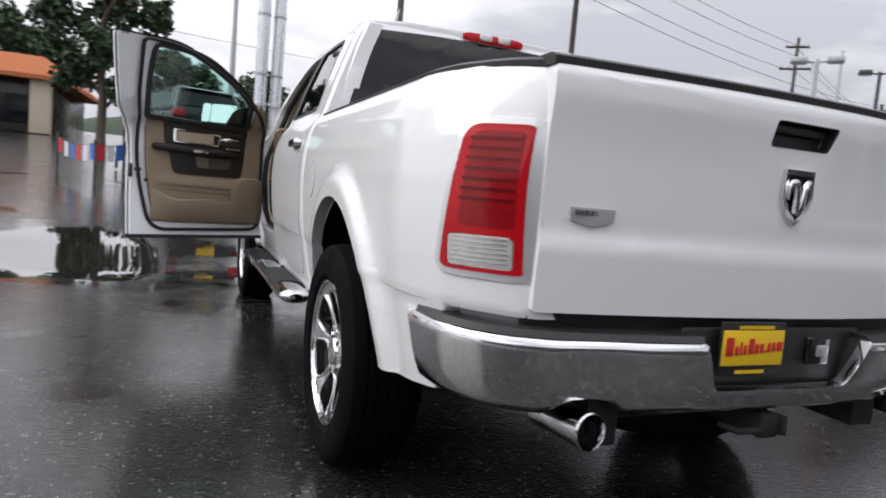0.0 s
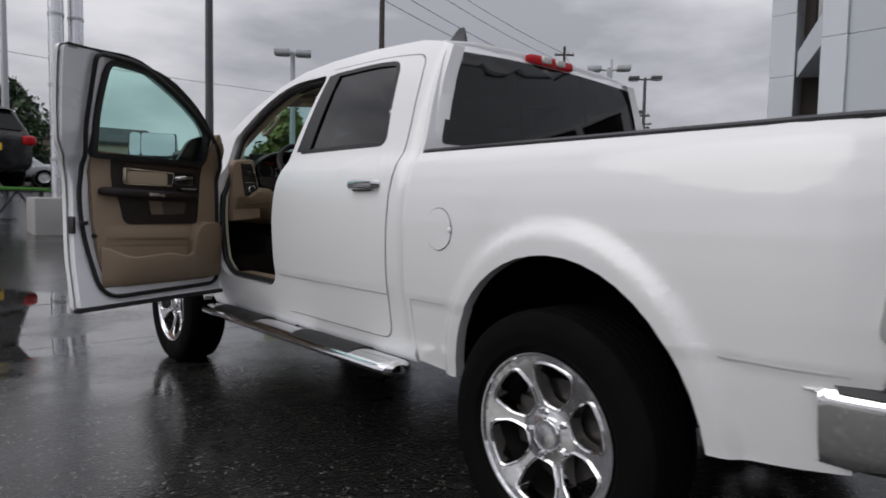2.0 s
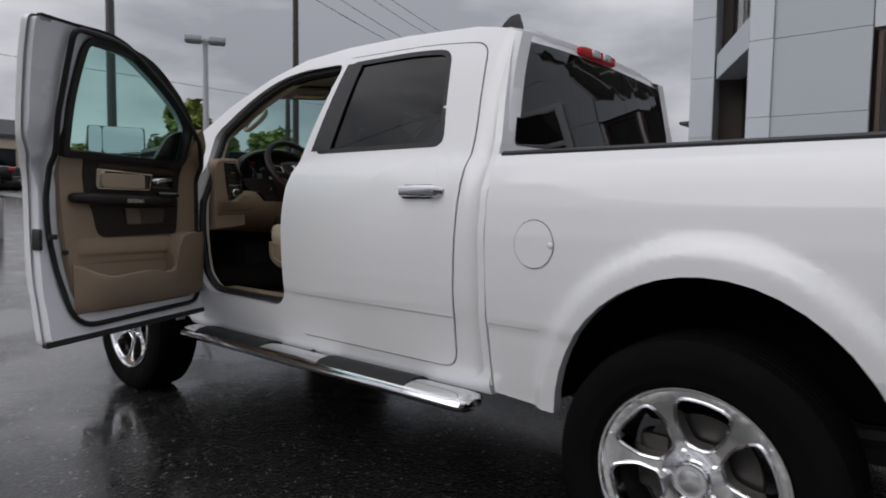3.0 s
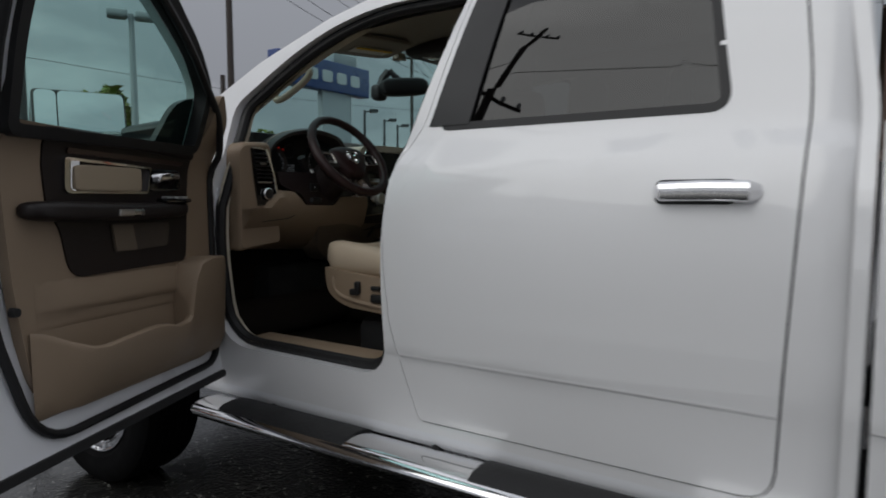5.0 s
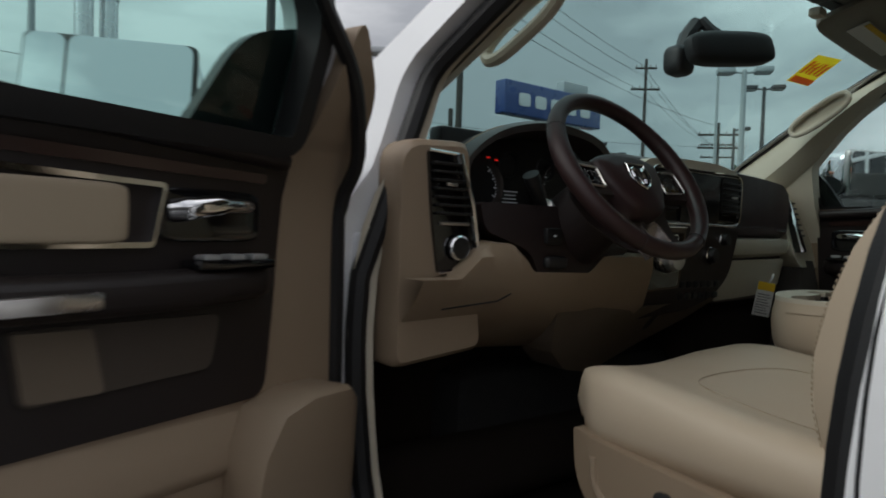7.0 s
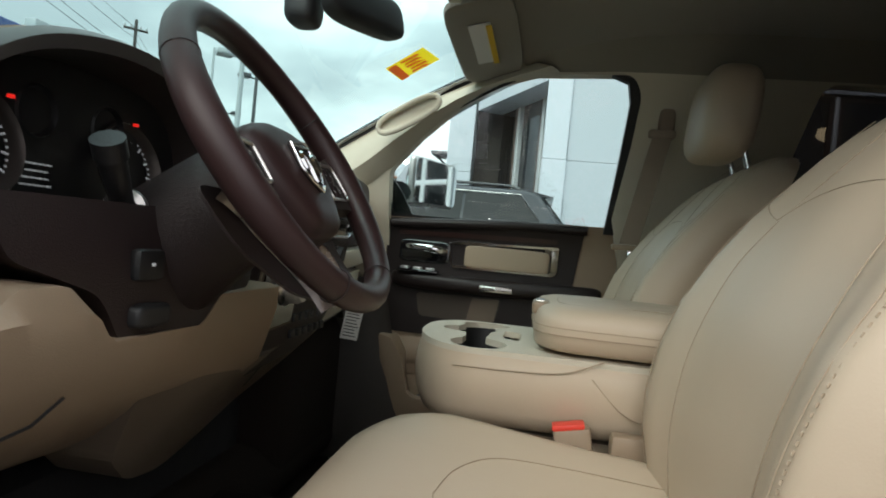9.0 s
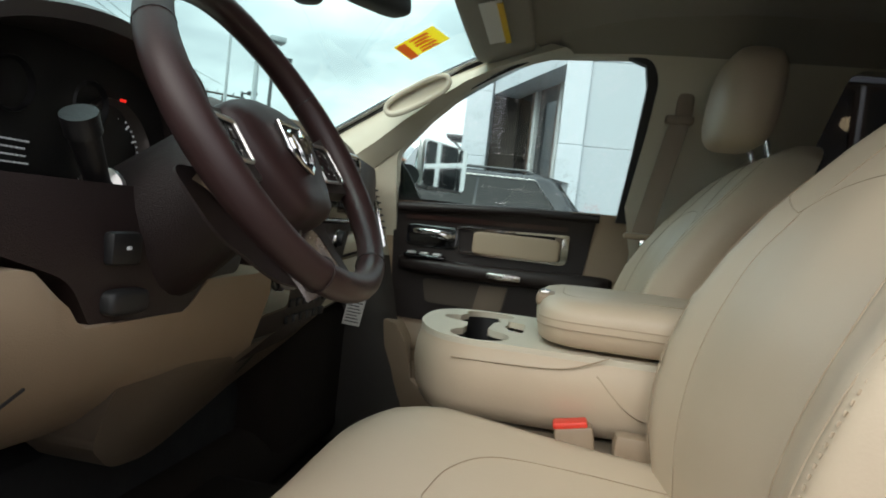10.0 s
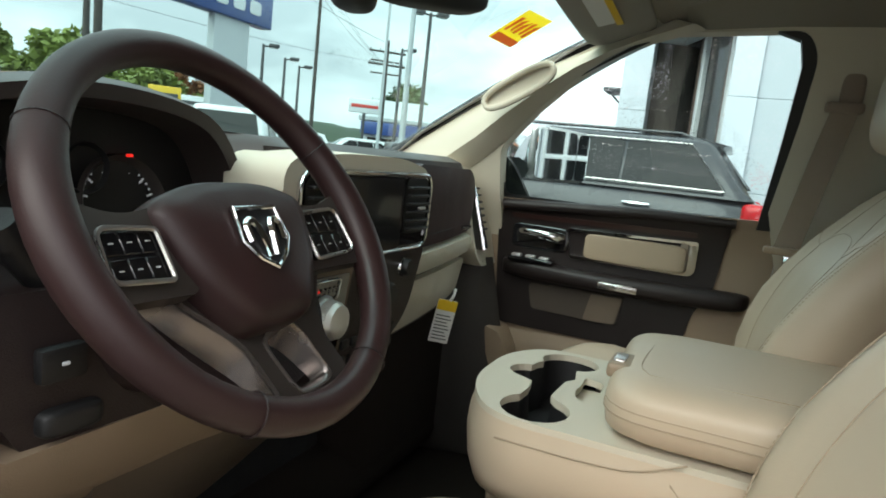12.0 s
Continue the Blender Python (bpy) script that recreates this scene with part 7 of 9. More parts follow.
# passenger side of the dash
slab("passenger_pad", poly([(0.235, 1.295, 0.02), (0.690, 1.303, 0.03), (0.715, 1.420, 0.05), (0.640, 1.462, 0.04), (0.240, 1.468, 0.02)]), 0.018, BROWN, dash, "stitched brown dash pad", 0.03)
bm = bmesh.new()
tube(bm, [on_dash(0.0185)(x, z) for x, z in ((0.245, 1.318), (0.45, 1.322), (0.690, 1.326))], 0.0014, 5)
part("panel_gap", bm, SEAL, dash)
shelf = part("dash_shelf", loft(bmesh.new(), [[Vector((x, 2.705 + 0.14 * x * x + d, z + 0.01 * x)) for d, z in ((0.0, 1.286), (-0.022, 1.280), (-0.026, 1.262), (-0.018, 1.238), (0.02, 1.222), (0.06, 1.216))] for x in [0.215 + 0.50 * k / 12 for k in range(13)]], False), CREAM, dash, "cream lip over the glove box")
part("glove_box", panel(poly([(0.225, 1.105, 0.03), (0.68, 1.115, 0.05), (0.720, 1.225, 0.03), (0.225, 1.222, 0.02)]), [], lambda x, z: Vector((x, 2.698 + 0.14 * x * x + 0.12 * (1.225 - z) + 2.5 * max(0, 1.145 - z) ** 1.5, z)), (0.05, 0.05), (0, -1, 0), (0, 0.08, 0)), CREAM, dash, "cream glove box door")
bm = bmesh.new()
pillow(bm, (0.575, 2.745, 1.262), (0.062, 0.02, 0.020), 4)
part("glove_box_latch", bm, BROWN_P, shelf)
bm = bmesh.new()
for k in range(6):
    block(bm, (0.585 + k * 0.011, 2.733, 1.312), (0.593 + k * 0.011, 2.742, 1.320))
part("dash_badge", bm, CHROME, dash)
part("dash_end_cap", loft(bmesh.new(), [[Vector((0.78 + (x - 0.78) * g, 2.735 + d + 0.33 * max(0, z - 1.25), 1.25 + (z - 1.25) * g)) for x, z in poly([(0.885, 1.195), (0.885, 1.25), (0.885, 1.45, 0.04), (0.70, 1.475, 0.03), (0.695, 1.25, 0.02), (0.755, 1.195, 0.03)], 4)] for d, g in ((0.0, 0.95), (0.008, 0.99), (0.025, 1.0), (0.15, 1.0))]), CREAM, dash, "cream dash end moulding")
vent2 = part("side_vent", panel(poly([(0.735, 1.245, 0.01), (0.785, 1.250, 0.01), (0.775, 1.435, 0.01), (0.745, 1.435, 0.01)]), [], lambda x, z: Vector((x, 2.728 + 0.33 * (z - 1.25), z)), (0, 0), (0, -1, 0), (0, 0.02, 0)), GLOSS, dash, "narrow black air vent in a chrome frame")
bm = bmesh.new()
tube(bm, [(0.738, 2.722, 1.25), (0.744, 2.752, 1.34), (0.748, 2.781, 1.43)], 0.005, 6)
part("vent_frame", bm, CHROME, vent2)
for k in range(7):
    bm = bmesh.new()
    block(bm, (0.748, 2.733 + 0.006 * k, 1.30 + k * 0.018), (0.778, 2.746 + 0.006 * k, 1.306 + k * 0.018), 0.002)
    part("vent_slat", bm, BLACK, vent2)
# kick panel and side of the passenger footwell
bm = bmesh.new()
block(bm, (0.27, 2.82, 0.64), (0.84, 3.02, 1.10), 0.09, 4)
part("footwell_lining", bm, CARPET, truck)
bm = bmesh.new()
loft(bm, [[Vector((x, y, z)) for x, y in ((0.83, 2.66 + 0.25 * (z - 0.95)), (0.80, 2.675 + 0.25 * (z - 0.95)), (0.775, 2.74), (0.74, 2.88), (0.70, 3.0))] for z in (0.64, 0.80, 0.95, 1.10, 1.22)], False)
part("kick_panel", bm, KICK, truck, "dark brown footwell kick panel")

# hang tag under the dash
hang = Matrix.Translation((0.452, 2.700, 1.108)) @ Matrix.Rotation(radians(-52), 4, "Z") @ Matrix.Rotation(radians(9), 4, "Y")


def hung(lo, hi, bm=None, r=0.0):
    return block(bm or bmesh.new(), lo, hi, r)


bm = hung((-0.024, 0.0, -0.052), (0.024, 0.0016, 0.052), None, 0.0007)
bm.transform(hang)
tag = part("hang_tag", bm, LABEL_W, truck, "white and yellow hang tag")
bm = hung((-0.0235, -0.0008, 0.026), (0.0235, 0.0002, 0.051))
bm.transform(hang)
part("tag_header", bm, YELLOW, tag)
bm = bmesh.new()
for k in range(8):
    hung((-0.019, -0.0006, -0.044 + k * 0.008), (0.018 - 0.004 * (k % 3), 0.0002, -0.0415 + k * 0.008), bm)
bm.transform(hang)
part("tag_writing", bm, INK, tag)
bm = bmesh.new()
tube(bm, spline([hang @ Vector((0.004, 0.001, 0.050)), hang @ Vector((0.010, 0.002, 0.064)), hang @ Vector((0.014, 0.014, 0.078))], 4), 0.0035, 6)
part("tag_hook", bm, LABEL_W, tag)

# mirror, visors, sticker
bm = bmesh.new()
pillow(bm, (0.058, 2.618, 1.758), (0.29, 0.05, 0.085), 4, Matrix.Rotation(radians(-12), 3, "Z") @ Matrix.Rotation(radians(-8), 3, "Y") @ Matrix.Rotation(radians(-10), 3, "X"))
mir = part("rear_view_mirror", bm, SEAL, truck, "black rear-view mirror")
bm = bmesh.new()
tube(bm, [(0.06, 2.635, 1.785), (0.03, 2.66, 1.81), (0.02, 2.68, 1.835)], 0.014)
pillow(bm, (-0.030, 2.705, 1.728), (0.075, 0.06, 0.075), 3.5)
tube(bm, [(-0.025, 2.70, 1.75), (-0.01, 2.70, 1.79), (0.02, 2.69, 1.83)], 0.02)
part("mirror_stem", bm, BLACK, mir)
for s in (-1, 1):
    bm = bmesh.new()
    pillow(bm, (s * 0.45, 2.425, 1.828), (0.46, 0.165, 0.022), 6, Matrix.Rotation(radians(-14), 3, "X") @ Matrix.Rotation(s * radians(6), 3, "Y"))
    vis = part("sun_visor", bm, LINER, truck, "beige cloth sun visor")
    bm = bmesh.new()
    turn = Matrix.Rotation(radians(-14), 3, "X") @ Matrix.Rotation(s * radians(6), 3, "Y")
    block(bm, Vector((s * 0.42, 2.428, 1.8145)) - Vector((0.11, 0.026, 0.001)), Vector((s * 0.42, 2.428, 1.8145)) + Vector((0.11, 0.026, 0.001)), 0, 2, turn)
    lab = part("warning_label", bm, LABEL_W, vis)
    bm = bmesh.new()
    block(bm, Vector((s * 0.42, 2.406, 1.8135)) - Vector((0.108, 0.007, 0.001)), Vector((s * 0.42, 2.406, 1.8135)) + Vector((0.108, 0.007, 0.001)), 0, 2, turn)
    part("label_band", bm, YELLOW, lab)
    bm = bmesh.new()
    block(bm, (s * 0.16, 2.455, 1.828), (s * 0.20, 2.485, 1.85), 0.006)
    part("visor_clip", bm, CREAM, vis)
st = poly([(0.695, 0.652), (0.805, 0.648), (0.782, 0.795), (0.670, 0.790)])
sticker = part("windshield_sticker", panel(st, [], lambda a, b: shield_at(a, b) - Vector((0, 0.006, 0.004)), (0, 0), (0, -1, -0.5)), FILM_Y, truck, "yellow and red windshield sticker")
part("sticker_stripe", panel([(0.697, 0.655), (0.802, 0.651), (0.797, 0.680), (0.692, 0.686)], [], lambda a, b: shield_at(a, b) - Vector((0, 0.009, 0.006)), (0, 0), (0, -1, -0.5)), FILM_R, sticker)
for k in range(5):
    u = 0.690 + 0.020 * k
    part("sticker_bar", panel([(u, 0.70 + 0.01 * (k % 2)), (u + 0.012, 0.70), (u + 0.006, 0.765), (u - 0.008, 0.76 - 0.012 * (k % 3))], [], lambda a, b: shield_at(a, b) - Vector((0, 0.009, 0.006)), (0, 0), (0, -1, -0.5)), FILM_R, sticker)
# overhead console
bm = bmesh.new()
block(bm, (-0.15, 2.20, 1.845), (0.15, 2.47, 1.900), 0.02, 3)
over = part("overhead_console", bm, BROWN_P, truck, "dark overhead console")
for x in (-0.06, 0.06):
    bm = bmesh.new()
    block(bm, (x - 0.035, 2.36, 1.841), (x + 0.035, 2.41, 1.848), 0.003)
    part("reading_lamp", bm, CLEAR, over)

# ---- the lot and what stands round it ----
PANEL_W = material("pale_metal_panel", (0.60, 0.63, 0.68), 0.38, vary=0.04, vary_scale=0.8, bump=0.05, scale=20)
PANEL_G = material("grey_metal_panel", (0.48, 0.51, 0.55), 0.42, vary=0.05, vary_scale=0.8, bump=0.05, scale=20)
FRAME_B = material("brown_window_frame", (0.075, 0.042, 0.028), 0.4, vary=0.1)
MULLION = material("pale_mullion", (0.60, 0.60, 0.60), 0.35, 0.3, vary=0.05)
# the unlit look behind the shop glass is put into this dark wall colour
INSIDE = material("painted_dim_showroom", (0.045, 0.036, 0.030), 0.8, vary=0.5, vary_scale=1.2)
SHOP_GLASS = glass("shop_glass", (0.50, 0.52, 0.54), sheen=0.07)
WARM_LAMP = glowing("warm_lamp", (1.0, 0.72, 0.40), 4.0)
CONCRETE = material("concrete", (0.34, 0.33, 0.32), 0.85, vary=0.15, vary_scale=2, bump=0.4, scale=30)
STEEL = material("galvanised_steel", (0.42, 0.43, 0.45), 0.42, 0.7, vary=0.12, vary_scale=3)
BRIGHT = material("brushed_column_steel", (0.66, 0.67, 0.70), 0.25, 0.85, vary=0.08, vary_scale=2)
TIMBER = material("weathered_pole_timber", (0.060, 0.050, 0.045), 0.9, vary=0.3, vary_scale=4, bump=0.6, scale=25)
POLE_D = material("dark_pole_paint", (0.060, 0.060, 0.065), 0.5, vary=0.15)
POLE_L = material("pale_pole_paint", (0.46, 0.48, 0.50), 0.45, vary=0.08)
LAMP_LENS = material("lamp_lens", (0.62, 0.62, 0.60), 0.3, vary=0.05)
CABLE = material("overhead_cable", (0.02, 0.02, 0.022), 0.7)
BLUE = material("blue_sign_face", (0.022, 0.060, 0.23), 0.3, coat=0.3, vary=0.06)
WHITE_SIGN = material("white_sign_print", (0.72, 0.73, 0.75), 0.4, vary=0.02)
RED_SIGN = material("red_sign_face", (0.55, 0.05, 0.04), 0.4, vary=0.05)
YEL_SIGN = material("yellow_sign_face", (0.75, 0.48, 0.03), 0.4, vary=0.05)
TURF = material("green_turf", (0.10, 0.28, 0.05), 0.95, vary=0.2, bump=0.9, scale=300)
FLAG_R = material("red_pennant", (0.55, 0.03, 0.04), 0.6, vary=0.05)
FLAG_B = material("blue_pennant", (0.05, 0.14, 0.50), 0.6, vary=0.05)
FLAG_W = material("white_pennant", (0.70, 0.70, 0.72), 0.6, vary=0.03)
TILE = material("orange_roof_tile", (0.44, 0.135, 0.045), 0.75, vary=0.2, vary_scale=3, bump=0.4, scale=12)
STUCCO = material("cream_stucco", (0.55, 0.47, 0.36), 0.85, vary=0.08, bump=0.4, scale=30)
SHOPDARK = material("dark_shopfront", (0.020, 0.018, 0.016), 0.25, vary=0.4, vary_scale=1.5)
PAINT_K = material("black_car_paint", (0.007, 0.007, 0.008), 0.25, coat=0.3, vary=0.2, spec=0.3)
PAINT_G = material("charcoal_car_paint", (0.022, 0.024, 0.028), 0.28, coat=0.4, vary=0.15, spec=0.35)
PAINT_W = material("white_car_paint", (0.72, 0.73, 0.74), 0.35, coat=0.8, vary=0.03)
PAINT_S = material("silver_car_paint", (0.36, 0.37, 0.39), 0.3, 0.5, coat=0.8, vary=0.05)
CAR_GLASS = material("dark_car_glass", (0.008, 0.009, 0.010), 0.05, vary=0.2, spec=0.18)
LEAF = material("green_leaves", (0.060, 0.105, 0.028), 0.6, vary=0.45, vary_scale=1.4)
LEAF_D = material("dark_green_leaves", (0.035, 0.066, 0.026), 0.6, vary=0.45, vary_scale=1.2)
LEAF_Y = material("yellow_green_leaves", (0.16, 0.20, 0.035), 0.6, vary=0.4, vary_scale=1.4)
LEAF_O = material("rust_leaves", (0.26, 0.10, 0.035), 0.6, vary=0.35, vary_scale=1.4)
BARK = material("grey_bark", (0.11, 0.085, 0.065), 0.9, vary=0.3, bump=0.8, scale=20)
HILL = material("wooded_hill", (0.028, 0.048, 0.026), 0.95, vary=0.5, vary_scale=0.05, bump=1.0, scale=0.4)


# --- dealership ---
house = thing("dealership_building", "pale metal-panelled car dealership with brown-framed windows", "building")
FX = 8.3


def slab_wall(name, y0, y1, z0, z1, x0, x1, mat, label=""):
    bm = bmesh.new()
    block(bm, (x0, y0, z0), (x1, y1, z1), 0.006, 1)
    return part(name, bm, mat, house, label)


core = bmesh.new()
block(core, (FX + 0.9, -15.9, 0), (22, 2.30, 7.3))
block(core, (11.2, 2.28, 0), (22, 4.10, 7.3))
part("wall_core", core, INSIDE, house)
bm = bmesh.new()
block(bm, (FX - 0.15, -16.1, 7.3), (22.1, 2.55, 7.6), 0.02)
block(bm, (10.6, 2.555, 7.3), (22.1, 4.35, 7.6), 0.02)
part("roof", bm, PANEL_G, house, "grey flat roof edge")
LEVELS = (0.0, 1.45, 2.65, 3.85, 5.05, 6.25, 7.3)
for z0, z1 in zip(LEVELS, LEVELS[1:]):
    slab_wall("wall_panel", 0.755, 2.049, z0 + 0.002, z1 - 0.002, FX, FX + 0.12, PANEL_G)
    slab_wall("wall_panel", 2.05, 2.40, z0 + 0.002, z1 - 0.002, FX - 0.06, FX + 0.9, PANEL_W)
    slab_wall("wall_panel", 3.73, 4.20, z0 + 0.002, z1 - 0.002, 10.8, 11.25, PANEL_W)
    slab_wall("wall_panel", 4.11, 4.20, z0 + 0.002, z1 - 0.002, 11.26, 22, PANEL_W)
# the oblique portal between the column and the pier
PORTAL = Matrix.Translation((FX + 0.05, 2.41, 0)) @ Matrix.Rotation(math.atan2(1.30, 2.50), 4, "Z")
for name, lo, hi, mat, label in (("lintel", (0, -0.5, 3.80), (2.80, 0, 4.30), PANEL_W, "pale portal lintel"), ("portal_glass", (0.05, -0.55, 0.1), (2.78, -0.52, 3.80), SHOP_GLASS, "dark portal glass"), ("portal_glass", (0.05, -0.30, 4.30), (2.78, -0.27, 7.25), SHOP_GLASS, "dark portal glass"),
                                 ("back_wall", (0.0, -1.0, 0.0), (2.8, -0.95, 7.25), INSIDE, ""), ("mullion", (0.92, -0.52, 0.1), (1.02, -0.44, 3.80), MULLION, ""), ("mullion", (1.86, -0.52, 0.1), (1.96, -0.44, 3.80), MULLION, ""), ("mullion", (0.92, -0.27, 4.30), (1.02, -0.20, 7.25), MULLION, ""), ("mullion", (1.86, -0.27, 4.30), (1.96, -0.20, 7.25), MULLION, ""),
                                 ("window_frame", (1.02, -0.515, 0.1), (1.12, -0.46, 3.80), FRAME_B, ""), ("window_frame", (1.96, -0.515, 0.1), (2.10, -0.46, 3.80), FRAME_B, ""), ("window_frame", (0.03, -0.515, 0.1), (0.16, -0.46, 3.80), FRAME_B, ""), ("window_frame", (1.02, -0.265, 4.30), (1.14, -0.21, 7.25), FRAME_B, "")):
    bm = bmesh.new()
    block(bm, lo, hi, 0.006, 1)
    bm.transform(PORTAL)
    part(name, bm, mat, house, label)


def glazing(y0, y1, z0, z1, x, n, parent):
    """A row of panes in brown frames between pale mullions."""
    for k in range(n):
        a, b = y0 + (y1 - y0) * k / n, y0 + (y1 - y0) * (k + 1) / n
        bm = panel([(a + 0.03, z0), (b - 0.03, z0), (b - 0.03, z1), (a + 0.03, z1)], [[(a + 0.09, z0 + 0.06), (b - 0.09, z0 + 0.06), (b - 0.09, z1 - 0.06), (a + 0.09, z1 - 0.06)]], lambda p, q: Vector((x, p, q)), (0, 0), (-1, 0, 0), (0.06, 0, 0))
        w = part("window", bm, FRAME_B, parent, "brown-framed window")
        part("pane", panel([(a + 0.08, z0 + 0.05), (b - 0.08, z0 + 0.05), (b - 0.08, z1 - 0.05), (a + 0.08, z1 - 0.05)], [], lambda p, q: Vector((x + 0.03, p, q)), (0, 0), (-1, 0, 0)), SHOP_GLASS, w)
        bm = bmesh.new()
        block(bm, (x - 0.03, a - 0.03, z0), (x + 0.05, a + 0.03, z1), 0.006)
        part("mullion", bm, MULLION, w)


glazing(-3.0, 0.72, 1.9, 3.80, FX + 0.10, 5, house)
glazing(-3.0, 0.72, 4.25, 6.20, FX + 0.10, 5, house)
slab_wall("spandrel", -3.0, 0.745, 0.0, 1.88, FX + 0.06, FX + 0.2, FRAME_B, "brown spandrel panel")
slab_wall("spandrel", -3.0, 0.745, 3.82, 4.23, FX + 0.02, FX + 0.2, PANEL_W)
slab_wall("spandrel", -3.0, 0.745, 6.22, 7.3, FX + 0.02, FX + 0.2, PANEL_W)
for z0, z1 in zip(LEVELS, LEVELS[1:]):
    slab_wall("wall_panel", -16.0, -3.02, z0 + 0.002, z1 - 0.002, FX, FX + 0.2, PANEL_W)
# service doors with a white grid
for k in range(3):
    y0 = -14.4 + k * 3.7
    bm = bmesh.new()
    block(bm, (FX - 0.05, y0, 0.02), (FX + 0.01, y0 + 3.3, 4.4), 0.01)
    gate_ = part("service_door", bm, CAR_GLASS, house, "glazed service door with a white grid")
    for j in range(4):
        bm = bmesh.new()
        block(bm, (FX - 0.09, y0 - 0.08 + j * 1.1, 0.0), (FX - 0.045, y0 + 0.08 + j * 1.1, 4.45), 0.01)
        part("door_stile", bm, WHITE_SIGN, gate_)
    for j in range(6):
        bm = bmesh.new()
        block(bm, (FX - 0.085, y0, j * 0.87), (FX - 0.04, y0 + 3.3, j * 0.87 + 0.12), 0.01)
        part("door_rail", bm, WHITE_SIGN, gate_)
for y, z in ((0.05, 3.45), (-1.6, 3.45)):
    bm = bmesh.new()
    lathe(bm, [(0.0, 0.13), (-0.10, 0.15), (-0.16, 0.10), (-0.18, 0.001)], (FX + 0.55, y, z), "z", 20)
    lamp_ = part("pendant_lamp", bm, WARM_LAMP, house, "glowing warm pendant lamp")
    bm = bmesh.new()
    rod(bm, (FX + 0.55, y, z), (FX + 0.55, y, 3.9), 0.01)
    part("lamp_rod", bm, POLE_D, lamp_)
bm = bmesh.new()
block(bm, (11.4, 4.20, 3.02), (12.1, 4.62, 3.09), 0.01)
tube(bm, [(11.75, 4.20, 2.70), (11.75, 4.55, 3.03)], 0.02)
part("side_canopy", bm, POLE_D, house, "small dark door canopy")


